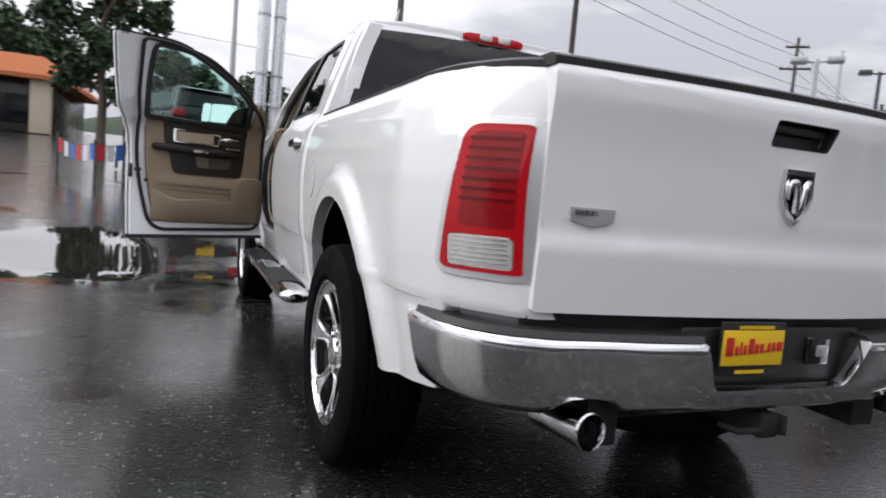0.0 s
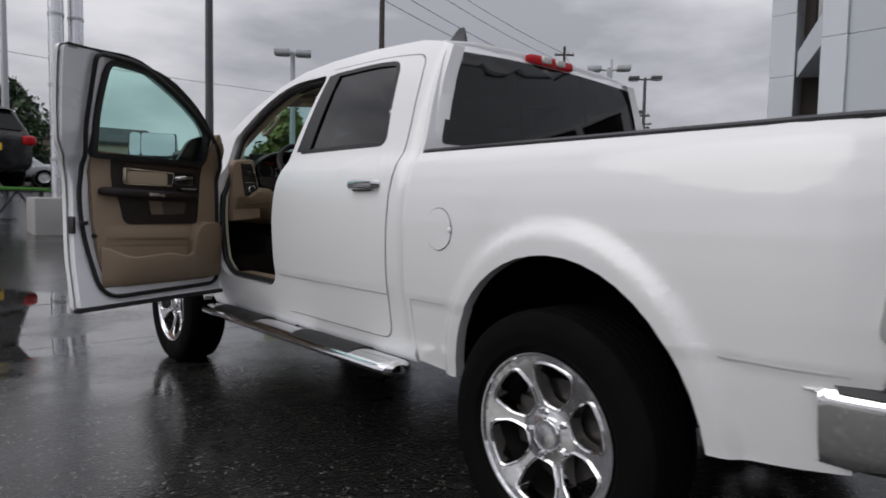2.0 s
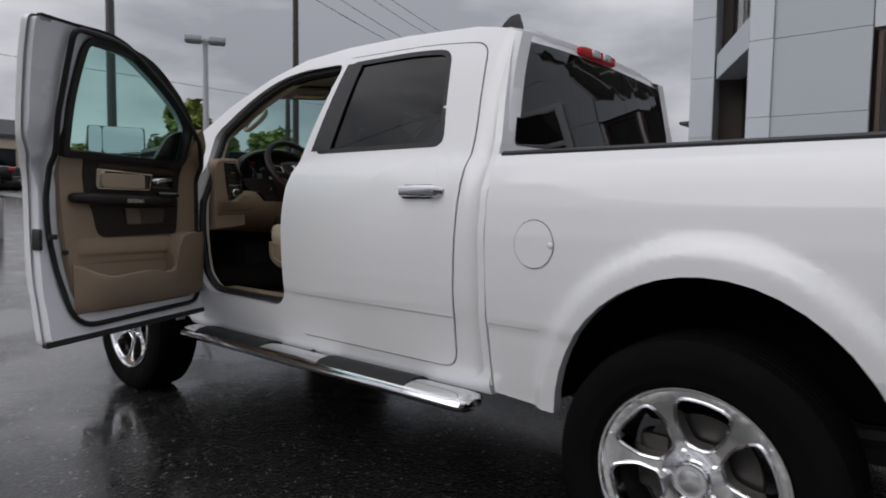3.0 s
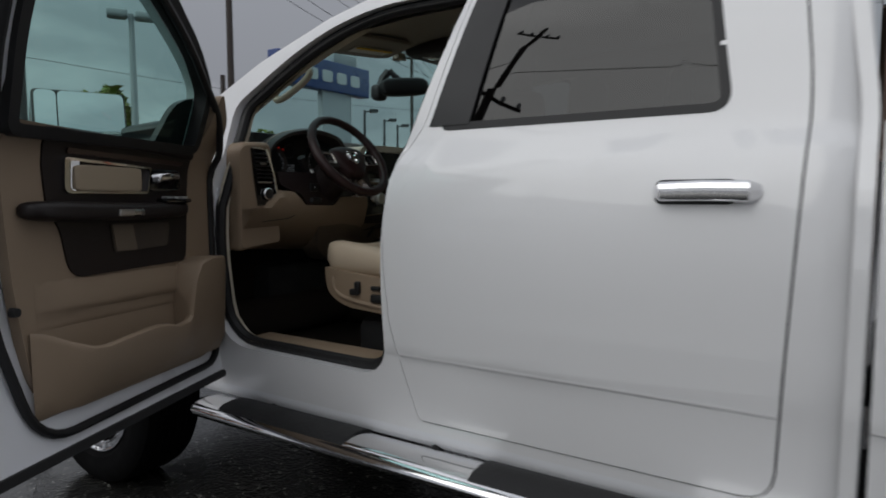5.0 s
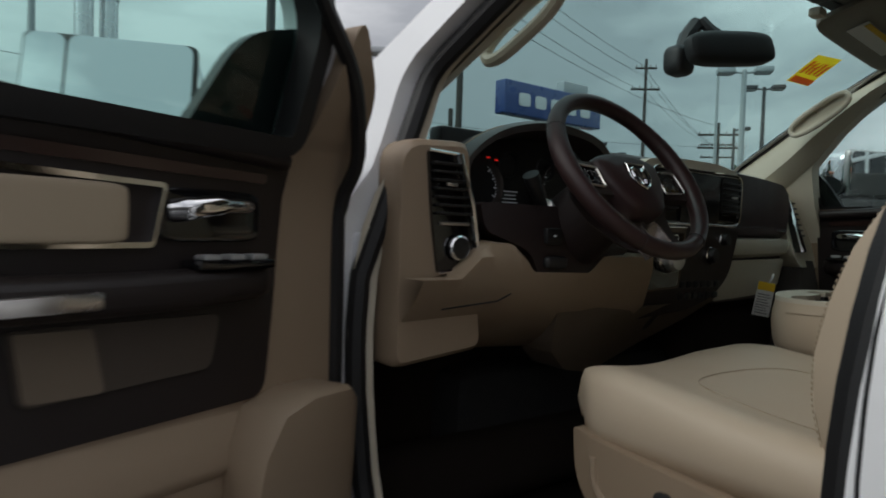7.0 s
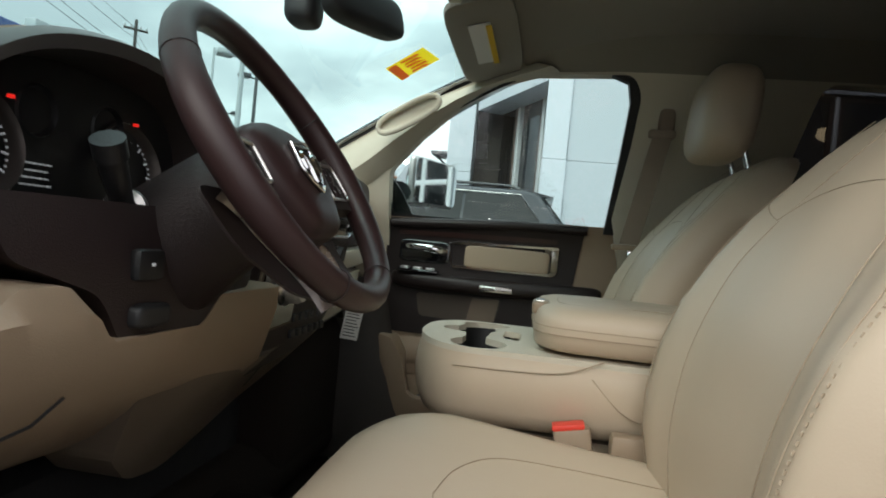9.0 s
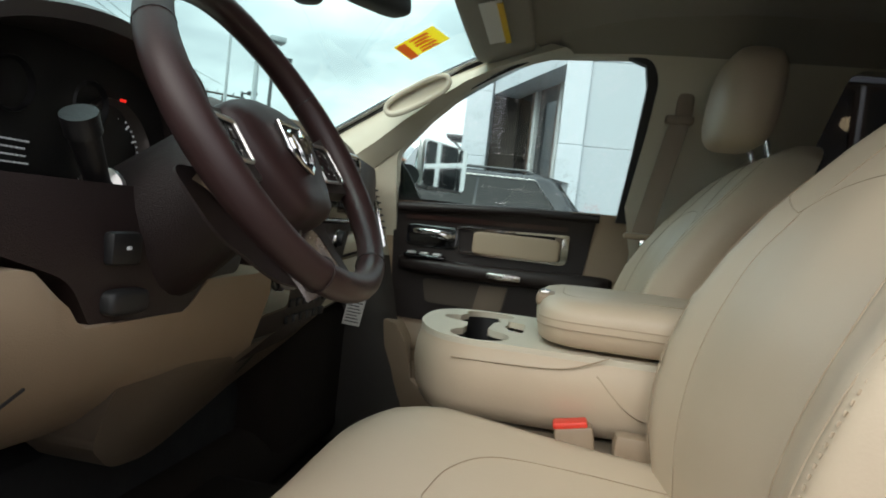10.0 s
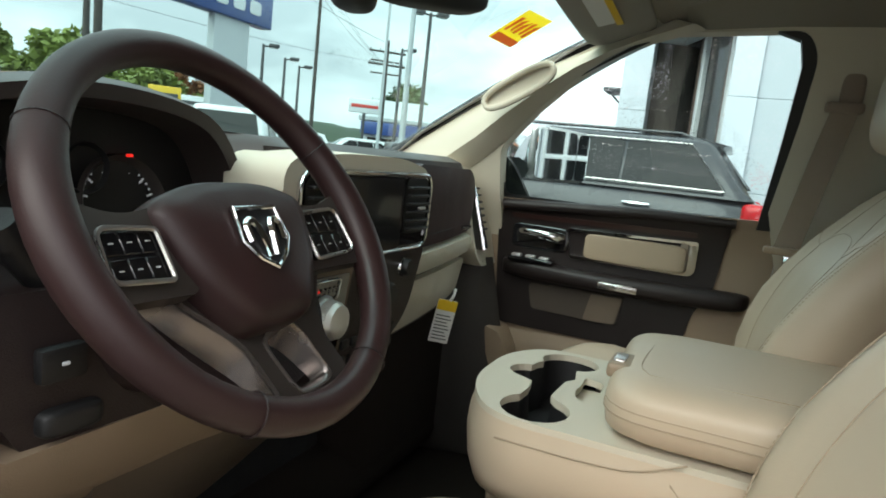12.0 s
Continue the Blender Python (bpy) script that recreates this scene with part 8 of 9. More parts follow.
# --- vehicles ---
def make_car(label, category, paint, length, width, height, belt, kind="suv", group="parked vehicles"):
    """A vehicle facing +y, its middle on the ground at the origin. kind: suv, sedan or pickup."""
    car = thing(category.replace(" ", "_"), label, category, group)
    hl, hw = length / 2, width / 2
    base, hood = 0.30, belt - 0.06
    front, back = hl * 0.42, (-hl * 0.97 if kind == "suv" else -hl * 0.62 if kind == "sedan" else -hl * 0.10)
    rings = []
    for y, w, top in ((-hl, 0.86, belt - 0.10), (-hl + 0.05, 0.94, belt - 0.02), (-hl + 0.25, 0.985, belt), (-hl * 0.5, 1.0, belt), (0, 1.0, belt), (front, 1.0, belt - 0.01), (hl * 0.75, 0.99, hood - 0.06), (hl - 0.22, 0.95, hood - 0.14), (hl - 0.05, 0.86, hood - 0.24), (hl, 0.78, hood - 0.40)):
        w *= hw
        rings.append([Vector((x, y, z)) for x, z in ((-w * 0.86, base), (-w * 0.97, base + 0.12), (-w, base + 0.35), (-w * 0.985, top - 0.12), (-w * 0.94, top), (-w * 0.5, top + 0.02), (w * 0.5, top + 0.02), (w * 0.94, top), (w * 0.985, top - 0.12), (w, base + 0.35), (w * 0.97, base + 0.12), (w * 0.86, base))])
    bm = loft(bmesh.new(), rings)
    soft(part("body", bm, paint, car, angle=60), 1)
    roof0, roof1 = (back + 0.36, front - 0.75) if kind == "suv" else (back + 0.75, front - 0.80) if kind == "sedan" else (back + 0.15, front - 0.75)
    wb, wr = hw * 0.93, hw * 0.74
    edge = lambda w, a, b, z: [Vector((x, y, z)) for x, y in poly([(-w, a, 0.12), (w, a, 0.12), (w, b, 0.15), (-w, b, 0.15)], 4)]
    rings = [edge(wb, back, front, belt - 0.03), edge(wb + (wr - wb) * 0.85, back + (roof0 - back) * 0.85, front + (roof1 - front) * 0.85, belt + (height - belt) * 0.85), edge(wr * 0.99, roof0, roof1, height - 0.03), edge(wr * 0.90, roof0 + 0.08, roof1 - 0.1, height)]
    cabin = part("cabin", loft(bmesh.new(), rings), paint, car, angle=30)

    def side_at(s, off):
        return lambda y, v: Vector((s * (wb + (wr - wb) * v + off), y, belt + (height - belt) * v))
    posts = [back + 0.20, back + (front - back) * 0.30, back + (front - back) * 0.56, front - 0.42] if kind == "suv" else [back + 0.35, back + (front - back) * 0.50, front - 0.42]
    for s in (-1, 1):
        for k, (a, b) in enumerate(zip(posts, posts[1:])):
            lean0 = (roof0 - back) * 0.8 if k == 0 else 0
            lean1 = (roof1 - front) * 0.72 if k == len(posts) - 2 else 0
            o = poly([(a + 0.012, 0.08, 0.02), (b - 0.012, 0.08, 0.02), (b - 0.012 + lean1, 0.82, 0.03), (a + 0.012 + lean0, 0.82, 0.05)])
            part("side_window", panel(o, [], side_at(s, 0.012), (0, 0), (s, 0, 0), (-s * 0.01, 0, 0)), CAR_GLASS, cabin)
        bm = bmesh.new()
        tube(bm, [side_at(s, 0.016)(a, v) for a, v in ((posts[-1] + 0.05, 0.05), (posts[0] + 0.02, 0.05), (posts[0] + 0.02 + (roof0 - back) * 0.8, 0.86), (posts[-1] - 0.25, 0.87))], 0.008, 6)
        part("window_chrome", bm, SATIN, cabin)
        if kind == "suv":
            bm = bmesh.new()
            tube(bm, [(s * wr * 0.86, roof0 + 0.15, height - 0.01), (s * wr * 0.86, roof0 + 0.25, height + 0.025), (s * wr * 0.86, roof1 - 0.30, height + 0.025), (s * wr * 0.86, roof1 - 0.18, height - 0.01)], 0.014, 8)
            part("roof_rail", bm, paint, car)
        bm = bmesh.new()
        pillow(bm, (s * hw * 0.83, -hl + 0.06, belt - 0.14), (0.28, 0.20, 0.20), 4)
        part("tail_lamp", bm, RED, car, "red tail lamp")
        bm = bmesh.new()
        pillow(bm, (s * hw * 0.76, hl - 0.18, hood - 0.26), (0.34, 0.30, 0.15), 4)
        part("headlamp", bm, CLEAR, car)
        bm = bmesh.new()
        pillow(bm, (s * (hw + 0.10), front - 0.35, belt + 0.07), (0.20, 0.12, 0.14), 4)
        part("door_mirror", bm, paint, car)
        for k, y in enumerate((back * 0.25 + front * 0.15, back * 0.45 + front * 0.35 - 0.9)):
            bm = bmesh.new()
            tube(bm, [(s * (hw * 0.985), y, belt - 0.14), (s * (hw * 0.985 + 0.02), y + 0.03, belt - 0.14), (s * (hw * 0.985 + 0.02), y + 0.17, belt - 0.14), (s * hw * 0.985, y + 0.20, belt - 0.14)], 0.014, 6)
            part("door_handle", bm, CHROME, car)
    rear = lambda x, v: Vector((x * (wb + (wr - wb) * v), back + (roof0 - back) * v - 0.012, belt + (height - belt) * v))
    part("rear_window", panel(poly([(-0.85, 0.12, 0.1), (0.85, 0.12, 0.1), (0.85, 0.82, 0.1), (-0.85, 0.82, 0.1)]), [], rear, (0, 0), (0, -1, 0), (0, 0.01, 0)), CAR_GLASS, cabin)
    fore = lambda x, v: Vector((x * (wb + (wr - wb) * v), front + (roof1 - front) * v + 0.012, belt + (height - belt) * v))
    part("windshield", panel(poly([(-0.9, 0.05, 0.05), (0.9, 0.05, 0.05), (0.88, 0.88, 0.1), (-0.88, 0.88, 0.1)]), [], fore, (0, 0), (0, 1, 0), (0, -0.01, 0)), CAR_GLASS, cabin)
    if kind == "suv":
        bm = bmesh.new()
        loft(bm, [[Vector((s * wr * 0.92, y, z)) for y, z in ((roof0 - 0.14, height - 0.05), (roof0 + 0.10, height), (roof0 + 0.10, height - 0.06))] for s in (-1, 1)])
        part("roof_spoiler", bm, paint, car)
    if kind == "pickup":
        bm = bmesh.new()
        block(bm, (-hw * 0.80, -hl + 0.12, belt - 0.02), (hw * 0.80, back - 0.04, belt + 0.035), 0.02)
        part("bed_cover", bm, BLACK, car)
    for y in (-hl * 0.61, hl * 0.63):
        for s in (-1, 1):
            bm = bmesh.new()
            lathe(bm, [(0.11, 0.22), (0.12, 0.32), (0.08, 0.36), (-0.08, 0.36), (-0.12, 0.32), (-0.11, 0.22)], (s * (hw - 0.10), y, 0.36), "x", 28)
            tyre = part("wheel", bm, RUBBER, car, "black tyre on a silver rim")
            bm = bmesh.new()
            lathe(bm, [(s * 0.09, 0.24), (s * 0.105, 0.21), (s * 0.07, 0.17), (s * 0.08, 0.05), (s * 0.085, 0.001)], (s * (hw - 0.10), y, 0.36), "x", 24)
            part("rim", bm, SILVER, tyre)
            bm = bmesh.new()
            lathe(bm, [(0.0, 0.44), (0.012, 0.43), (0.014, 0.395), (-0.02, 0.39)], (s * (hw - 0.012), y, 0.37), "x", 24)
            part("wheel_arch", bm, BLACK, car)
    return car


near = make_car("charcoal sport utility with chrome window line parked by the dealership", "sport utility", PAINT_G, 4.85, 1.93, 1.86, 1.43)
near.matrix_basis = pose(5.37, 4.33, 0)
shown = make_car("black sport utility with a yellow plate on a display ramp", "sport utility", PAINT_K, 4.7, 1.86, 1.66, 1.12, group="display")
shown.matrix_basis = pose(-1.62, 16.55, 1.42, 0, 0, 18)
bm = bmesh.new()
block(bm, (-0.22, -2.40, 0.74), (0.22, -2.365, 0.88), 0.004)
part("dealer_plate", bm, YELLOW, shown, "yellow dealer plate")
pick = make_car("white pickup truck parked across the lot", "pickup truck", PAINT_W, 5.5, 1.95, 1.85, 1.18, "pickup")
pick.matrix_basis = pose(10.0, 12.2, lot(10.0, 12.2), 0, 0, -66)
plain = make_car("silver sedan parked in a row", "sedan", PAINT_S, 4.6, 1.80, 1.46, 0.96, "sedan")
plain.matrix_basis = pose(26.5, 15.0, lot(26.5, 15.0), 0, 0, 40)
dark_ = make_car("black sedan parked in a row", "sedan", PAINT_K, 4.6, 1.80, 1.46, 0.96, "sedan")
dark_.matrix_basis = pose(29.5, 19.8, lot(29.5, 19.8), 0, 0, 40)
pale_ = make_car("white sport utility parked in a row", "sport utility", PAINT_W, 4.6, 1.85, 1.68, 1.12)
pale_.matrix_basis = pose(28, 20.8, lot(28, 20.8), 0, 0, 40)
for src, x, y, turn in ((dark_, 27.5, 13.2, 40), (plain, 31.0, 17.6, 40), (pale_, 25.0, 22.5, 40), (pale_, 15.2, 27.0, -60), (dark_, 7.6, 34.5, 80), (dark_, -1.0, 31.0, 80), (plain, 1.6, 32.0, 82), (dark_, 4.6, 33.0, 80), (dark_, 22.5, 25.0, 40), (plain, 20.5, 26.5, 35)):
    copy_thing(src, pose(x, y, lot(x, y), 0, 0, turn))

# --- display ramp ---
ramp_ = thing("display_ramp", "black steel display ramp with a green turf edge", "ramp")
GZ = lot(-1.4, 15)
ramp_.matrix_basis = Matrix.Translation((-1.62, 16.55, 0)) @ Matrix.Rotation(radians(18), 4, "Z") @ Matrix.Translation((1.48, -16.8, 0))
bm = bmesh.new()
block(bm, (-2.55, 14.30, 1.34), (-0.42, 19.3, 1.40), 0.01)
part("deck", bm, POLE_D, ramp_)
bm = bmesh.new()
block(bm, (-2.58, 14.27, 1.36), (-0.39, 14.35, 1.425), 0.02)
block(bm, (-0.47, 14.36, 1.36), (-0.39, 19.3, 1.425), 0.02)
part("turf_edge", bm, TURF, ramp_, "green artificial turf edge")
for y in (14.4, 16.7, 19.1):
    for x in (-2.45, -1.48, -0.52):
        bm = bmesh.new()
        rod(bm, (x, y, lot(x, y)), (x, y, 1.35), 0.04)
        part("leg", bm, POLE_D, ramp_)
    for x in (-2.45, -1.48):
        bm = bmesh.new()
        rod(bm, (x, y, GZ + 0.02), (x + 0.48, y, 1.34), 0.022)
        rod(bm, (x + 0.97, y, GZ + 0.02), (x + 0.48, y, 1.34), 0.022)
        part("brace", bm, POLE_D, ramp_)


# --- bunting ---
def bunting(a, b, n, sag):
    """A string of pennants between two posts."""
    a, b = Vector(a), Vector(b)
    line = [a + (b - a) * (k / 24) - Vector((0, 0, sag * 4 * (k / 24) * (1 - k / 24))) for k in range(25)]
    string = part("pennant_string", tube(bmesh.new(), line, 0.008, 5), CABLE)
    tagged(string, "string of red, white and blue pennants between posts", "bunting")
    for k in range(n):
        p = line[int((k + 0.5) * 24 / n)]
        d = (b - a).normalized() * 0.14
        bm = bmesh.new()
        loft(bm, [[p - d + Vector((0, o, 0)), p + d + Vector((0, o, 0)), p + d * 0.7 + Vector((0.01, o + 0.03, -0.34)), p - d * 0.7 + Vector((0, o + 0.02, -0.36))] for o in (-0.002, 0.002)])
        part("pennant", bm, (FLAG_R, FLAG_W, FLAG_B)[k % 3], string)


posts = [(-4.30, 15.6), (-3.25, 13.4), (-2.75, 14.2)]
for x, y in posts:
    bm = bmesh.new()
    rod(bm, (0, 0, 0), (0, 0, 0.92), 0.035, 0.03)
    lathe(bm, [(0.90, 0.04), (0.95, 0.045), (0.98, 0.001)], (0, 0, 0), "z", 12)
    post_ = part("fence_post", bm, POLE_D)
    post_.location = (x, y, lot(x, y))
    tagged(post_, "short black post carrying pennant strings", "post", "pennant posts")
top_ = lambda x, y: (x, y, lot(x, y) + 0.9)
bunting(top_(*posts[0]), top_(*posts[1]), 6, 0.12)
bunting(top_(*posts[1]), top_(*posts[2]), 3, 0.06)

# --- sign columns ---
for x, y in ((0.02, 12.75), (0.37, 12.85)):
    pillar_ = thing("sign_column", "tall brushed steel sign column with bands", "column", "twin sign columns", (x, y, 0))
    bm = bmesh.new()
    lathe(bm, [(lot(x, y) + 0.4, 0.13), (11.0, 0.13), (11.02, 0.001)], (0, 0, 0), "z", 28)
    part("shaft", bm, BRIGHT, pillar_)
    for z in (1.9, 2.6, 3.3, 4.6, 5.9):
        bm = bmesh.new()
        lathe(bm, [(z, 0.131), (z, 0.140), (z + 0.06, 0.140), (z + 0.06, 0.131)], (0, 0, 0), "z", 28)
        part("band", bm, STEEL, pillar_)
bm = bmesh.new()
block(bm, (-0.45, 12.4, 0.3), (0.85, 13.2, 1.22), 0.04, 3)
tagged(part("sign_base", bm, CONCRETE), "grey concrete base under the sign columns", "plinth")

# --- blue sign ---
sign = thing("pylon_sign", "blue roadside sign with white lettering shapes on a grey pylon", "sign")
bm = bmesh.new()
block(bm, (9.75, 14.15, 4.35), (13.55, 14.55, 5.22), 0.04, 3)
board_ = part("sign_box", bm, BLUE, sign)
bm = bmesh.new()
block(bm, (12.0, 14.2, 5.22), (13.0, 14.5, 5.52), 0.02)
part("upper_box", bm, POLE_L, sign)
bm = bmesh.new()
block(bm, (11.55, 14.25, 0), (12.80, 14.48, 4.36), 0.03)
part("pylon", bm, POLE_L, sign, "grey sheet-metal pylon")
for k in range(5):
    bm = bmesh.new()
    x = 10.25 + k * 0.60
    pillow(bm, (x + 0.2, 14.14, 4.76), (0.42, 0.03, 0.34), 5)
    part("letter_shape", bm, WHITE_SIGN, board_)


# --- poles, lamps and wires ---
def utility_pole(x, y, h, r, arms=(), mat=TIMBER, label="dark wooden utility pole"):
    h -= lot(x, y)
    p = thing("utility_pole", label, "utility pole", "utility poles", (x, y, lot(x, y)))
    bm = bmesh.new()
    lathe(bm, [(-0.3, r), (h * 0.5, r * 0.85), (h, r * 0.65), (h + 0.02, 0.001)], (0, 0, 0), "z", 14)
    part("shaft", bm, mat, p)
    for z, w, turn in arms:
        d = Vector((math.cos(turn), math.sin(turn), 0))
        bm = bmesh.new()
        tube(bm, [Vector((0, 0, z)) - d * w, Vector((0, 0, z)) + d * w], 0.065, 4)
        arm_ = part("crossarm", bm, mat, p)
        for k in (-0.9, -0.4, 0.4, 0.9):
            bm = bmesh.new()
            lathe(bm, [(z + 0.05, 0.03), (z + 0.12, 0.055), (z + 0.20, 0.04), (z + 0.24, 0.001)], tuple(d * w * k), "z", 8)
            part("insulator", bm, STEEL, arm_)
    return p


def lot_lamp(x, y, h, turn, heads=2, mat=POLE_L, label="pale lot lamp with twin box heads", reach=0.42):
    h -= lot(x, y)
    p = thing("lot_lamp", label, "lamp post", "lot lamps", (x, y, lot(x, y)))
    bm = bmesh.new()
    lathe(bm, [(0, 0.20), (0.45, 0.20), (0.46, 0.09), (h, 0.055), (h + 0.01, 0.001)], (0, 0, 0), "z", 14)
    part("shaft", bm, mat, p)
    d = Vector((math.cos(turn), math.sin(turn), 0))
    for s in ((-1, 1) if heads == 2 else (1,)):
        bm = bmesh.new()
        rod(bm, (0, 0, h - 0.08), tuple(d * s * (reach - 0.18) + Vector((0, 0, h - 0.05))), 0.03)
        part("arm", bm, mat, p)
        bm = bmesh.new()
        block(bm, (-0.20, -0.19, -0.06), (0.20, 0.19, 0.08), 0.03, 2)
        bm.transform(Matrix.Translation(d * s * reach + Vector((0, 0, h - 0.03))) @ Matrix.Rotation(turn, 4, "Z"))
        head_ = part("lamp_head", bm, mat, p)
        bm = bmesh.new()
        block(bm, (-0.16, -0.15, -0.075), (0.16, 0.15, -0.058), 0.006)
        bm.transform(Matrix.Translation(d * s * reach + Vector((0, 0, h - 0.03))) @ Matrix.Rotation(turn, 4, "Z"))
        part("lens", bm, LAMP_LENS, head_)
    return p


utility_pole(3.84, 15.1, 11.5, 0.11, mat=POLE_D, label="slim dark steel pole")
utility_pole(11.05, 17.7, 12.0, 0.12, ((9.6, 0.55, 2.3),))
utility_pole(10.35, 17.2, 4.9, 0.11, label="short dark pole stub beside a taller pole")
utility_pole(30.0, 24.6, 11.4, 0.12, ((9.4, 0.8, 2.4), (10.6, 0.6, 2.4)))
utility_pole(36.0, 23.5, 8.4, 0.14, ((6.6, 1.2, 2.3), (7.4, 1.2, 2.3)))
utility_pole(47.0, 30.0, 9.4, 0.15, ((7.4, 1.2, 2.3), (8.4, 1.2, 2.3)))
utility_pole(-8.1, 7.4, 12.8, 0.11, ((8.6, 0.75, 0.7), (12.0, 0.6, 0.7)))
utility_pole(-14.5, 33.0, 9.0, 0.14, ((7.6, 1.1, 0.1),))
utility_pole(21.0, 14.9, 7.6, 0.07, mat=POLE_L, label="pale slender flagless pole")
lot_lamp(5.67, 14.15, 5.15, -0.5, reach=0.27)
lot_lamp(13.6, 9.9, 5.35, -0.9, label="pale lot lamp with twin box heads near the dealership")
lot_lamp(19.9, 12.6, 6.35, -0.9, mat=POLE_D, label="dark lot lamp with twin flat heads")
lot_lamp(-0.40, 15.9, 6.0, 0.2, mat=STEEL, label="steel lot lamp behind the sign columns")
lot_lamp(20.5, 20.3, 5.2, -0.8, heads=1, mat=POLE_D, label="dark lot lamp with one head")
lot_lamp(23.8, 21.8, 5.2, -0.8, heads=1, mat=POLE_D, label="dark lot lamp with one head")
lot_lamp(26.2, 22.8, 5.2, -0.8, heads=1, mat=POLE_D, label="dark lot lamp with one head")
lot_lamp(25.0, 16.4, 6.0, -0.9, heads=1, mat=POLE_D, label="dark lot lamp with one head")


def wire(a, b, sag, r=0.012):
    a, b = Vector(a), Vector(b)
    line = [a + (b - a) * (k / 20) - Vector((0, 0, sag * 4 * (k / 20) * (1 - k / 20))) for k in range(21)]
    w = part("overhead_wire", tube(bmesh.new(), line, r, 5), CABLE)
    tagged(w, "black overhead wire between poles", "wire", "overhead wires")


for o, z in ((-0.25, 10.9), (0.0, 10.3), (0.25, 9.4)):
    wire((3.84 + o, 15.1, z), (30 + o, 24.6, z + 0.1), 0.5)
    wire((30 + o, 24.6, z + 0.1), (47 + o, 30, 8.6), 0.5)
wire((11.05, 17.7, 8.5), (36, 23.5, 8.2), 0.5)
wire((3.84, 15.1, 11.2), (-14.5, 33.0, 9.6), 0.4)
wire((-14.5, 33, 8.8), (12, 31, 7.2), 0.4)
wire((12, 31, 7.2), (47, 30, 8.6), 0.5)
wire((-8.1, 7.4, 10.6), (-14.5, 33, 10.0), 0.4)
wire((-8.1, 7.4, 9.9), (-12.5, -25, 10.0), 0.4)

# --- far signs and low buildings ---
def low_building(x, y, w, d, h, turn, label, wall, roof, eave):
    g = thing("low_building", label, "building", "far buildings")
    g.matrix_basis = pose(x, y, lot(x, y), 0, 0, turn)
    bm = bmesh.new()
    block(bm, (-w / 2, 0, 0), (w / 2, d, h), 0.05)
    part("wall", bm, wall, g)
    bm = bmesh.new()
    loft(bm, [[Vector((-w / 2 - eave, -eave, h - 0.1)), Vector((w / 2 + eave, -eave, h - 0.1)), Vector((w / 2 + eave, d + eave, h - 0.1)), Vector((-w / 2 - eave, d + eave, h - 0.1))], [Vector((-w / 2 - eave, -eave, h + 0.15)), Vector((w / 2 + eave, -eave, h + 0.15)), Vector((w / 2 + eave, d + eave, h + 0.15)), Vector((-w / 2 - eave, d + eave, h + 0.15))], [Vector((-w / 2 + 0.6, 1.4, h + 1.5)), Vector((w / 2 - 0.6, 1.4, h + 1.5)), Vector((w / 2 - 0.6, d - 1.4, h + 1.5)), Vector((-w / 2 + 0.6, d - 1.4, h + 1.5))]])
    roof_ = part("roof", bm, roof, g)
    return g, roof_


g, roof_ = low_building(-19.0, 43, 20, 12, 3.2, -2, "low shop with an orange tiled roof and dark windows", SHOPDARK, TILE, 1.0)
for k in range(16):
    bm = bmesh.new()
    loft(bm, [[Vector((x, -1.02 + 0.15 * k, 3.32 + 0.0845 * k)), Vector((x, -0.96 + 0.15 * k, 3.40 + 0.0845 * k)), Vector((x, -0.86 + 0.15 * k, 3.42 + 0.0845 * k))] for x in (-11 + 0.1 * k, 11 - 0.1 * k)])
    part("tile_course", bm, TILE, roof_)
for x in (9.7, 3.2, -3.3, -9.6):
    bm = bmesh.new()
    block(bm, (x - 0.55, -0.55, 0), (x + 0.45, 0.35, 3.2), 0.03)
    part("pillar", bm, STUCCO, g, "cream stucco pillar")
for k in range(8):
    bm = bmesh.new()
    block(bm, (-9.4 + k * 2.35, -0.04, 0.5), (-7.3 + k * 2.35, 0.02, 2.2), 0.01)
    part("shop_window", bm, CAR_GLASS, g)
g, _ = low_building(43, 21, 14, 10, 3.4, -62, "low white and blue shop beyond the lot", PANEL_W, POLE_L, 0.3)
bm = bmesh.new()
block(bm, (-7.1, -0.35, 2.3), (7.1, -0.06, 3.2), 0.02)
part("fascia", bm, BLUE, g, "blue fascia band")
for k in range(6):
    bm = bmesh.new()
    block(bm, (-6.6 + k * 2.25, -0.05, 0.4), (-4.8 + k * 2.25, 0.02, 2.1), 0.01)
    part("shop_window", bm, CAR_GLASS, g)
g, _ = low_building(40, 52, 26, 10, 3.6, -38, "long grey shop beyond the street", PANEL_G, POLE_D, 0.3)
for k in range(8):
    bm = bmesh.new()
    block(bm, (-12 + k * 3.0, -0.05, 0.5), (-9.8 + k * 3.0, 0.02, 2.6), 0.01)
    part("shop_window", bm, CAR_GLASS, g)
g, _ = low_building(6, 62, 22, 10, 3.4, -6, "low brown shop beyond the street", STUCCO, POLE_D, 0.3)
for k in range(6):
    bm = bmesh.new()
    block(bm, (-10 + k * 3.4, -0.05, 0.5), (-7.4 + k * 3.4, 0.02, 2.4), 0.01)
    part("shop_window", bm, CAR_GLASS, g)


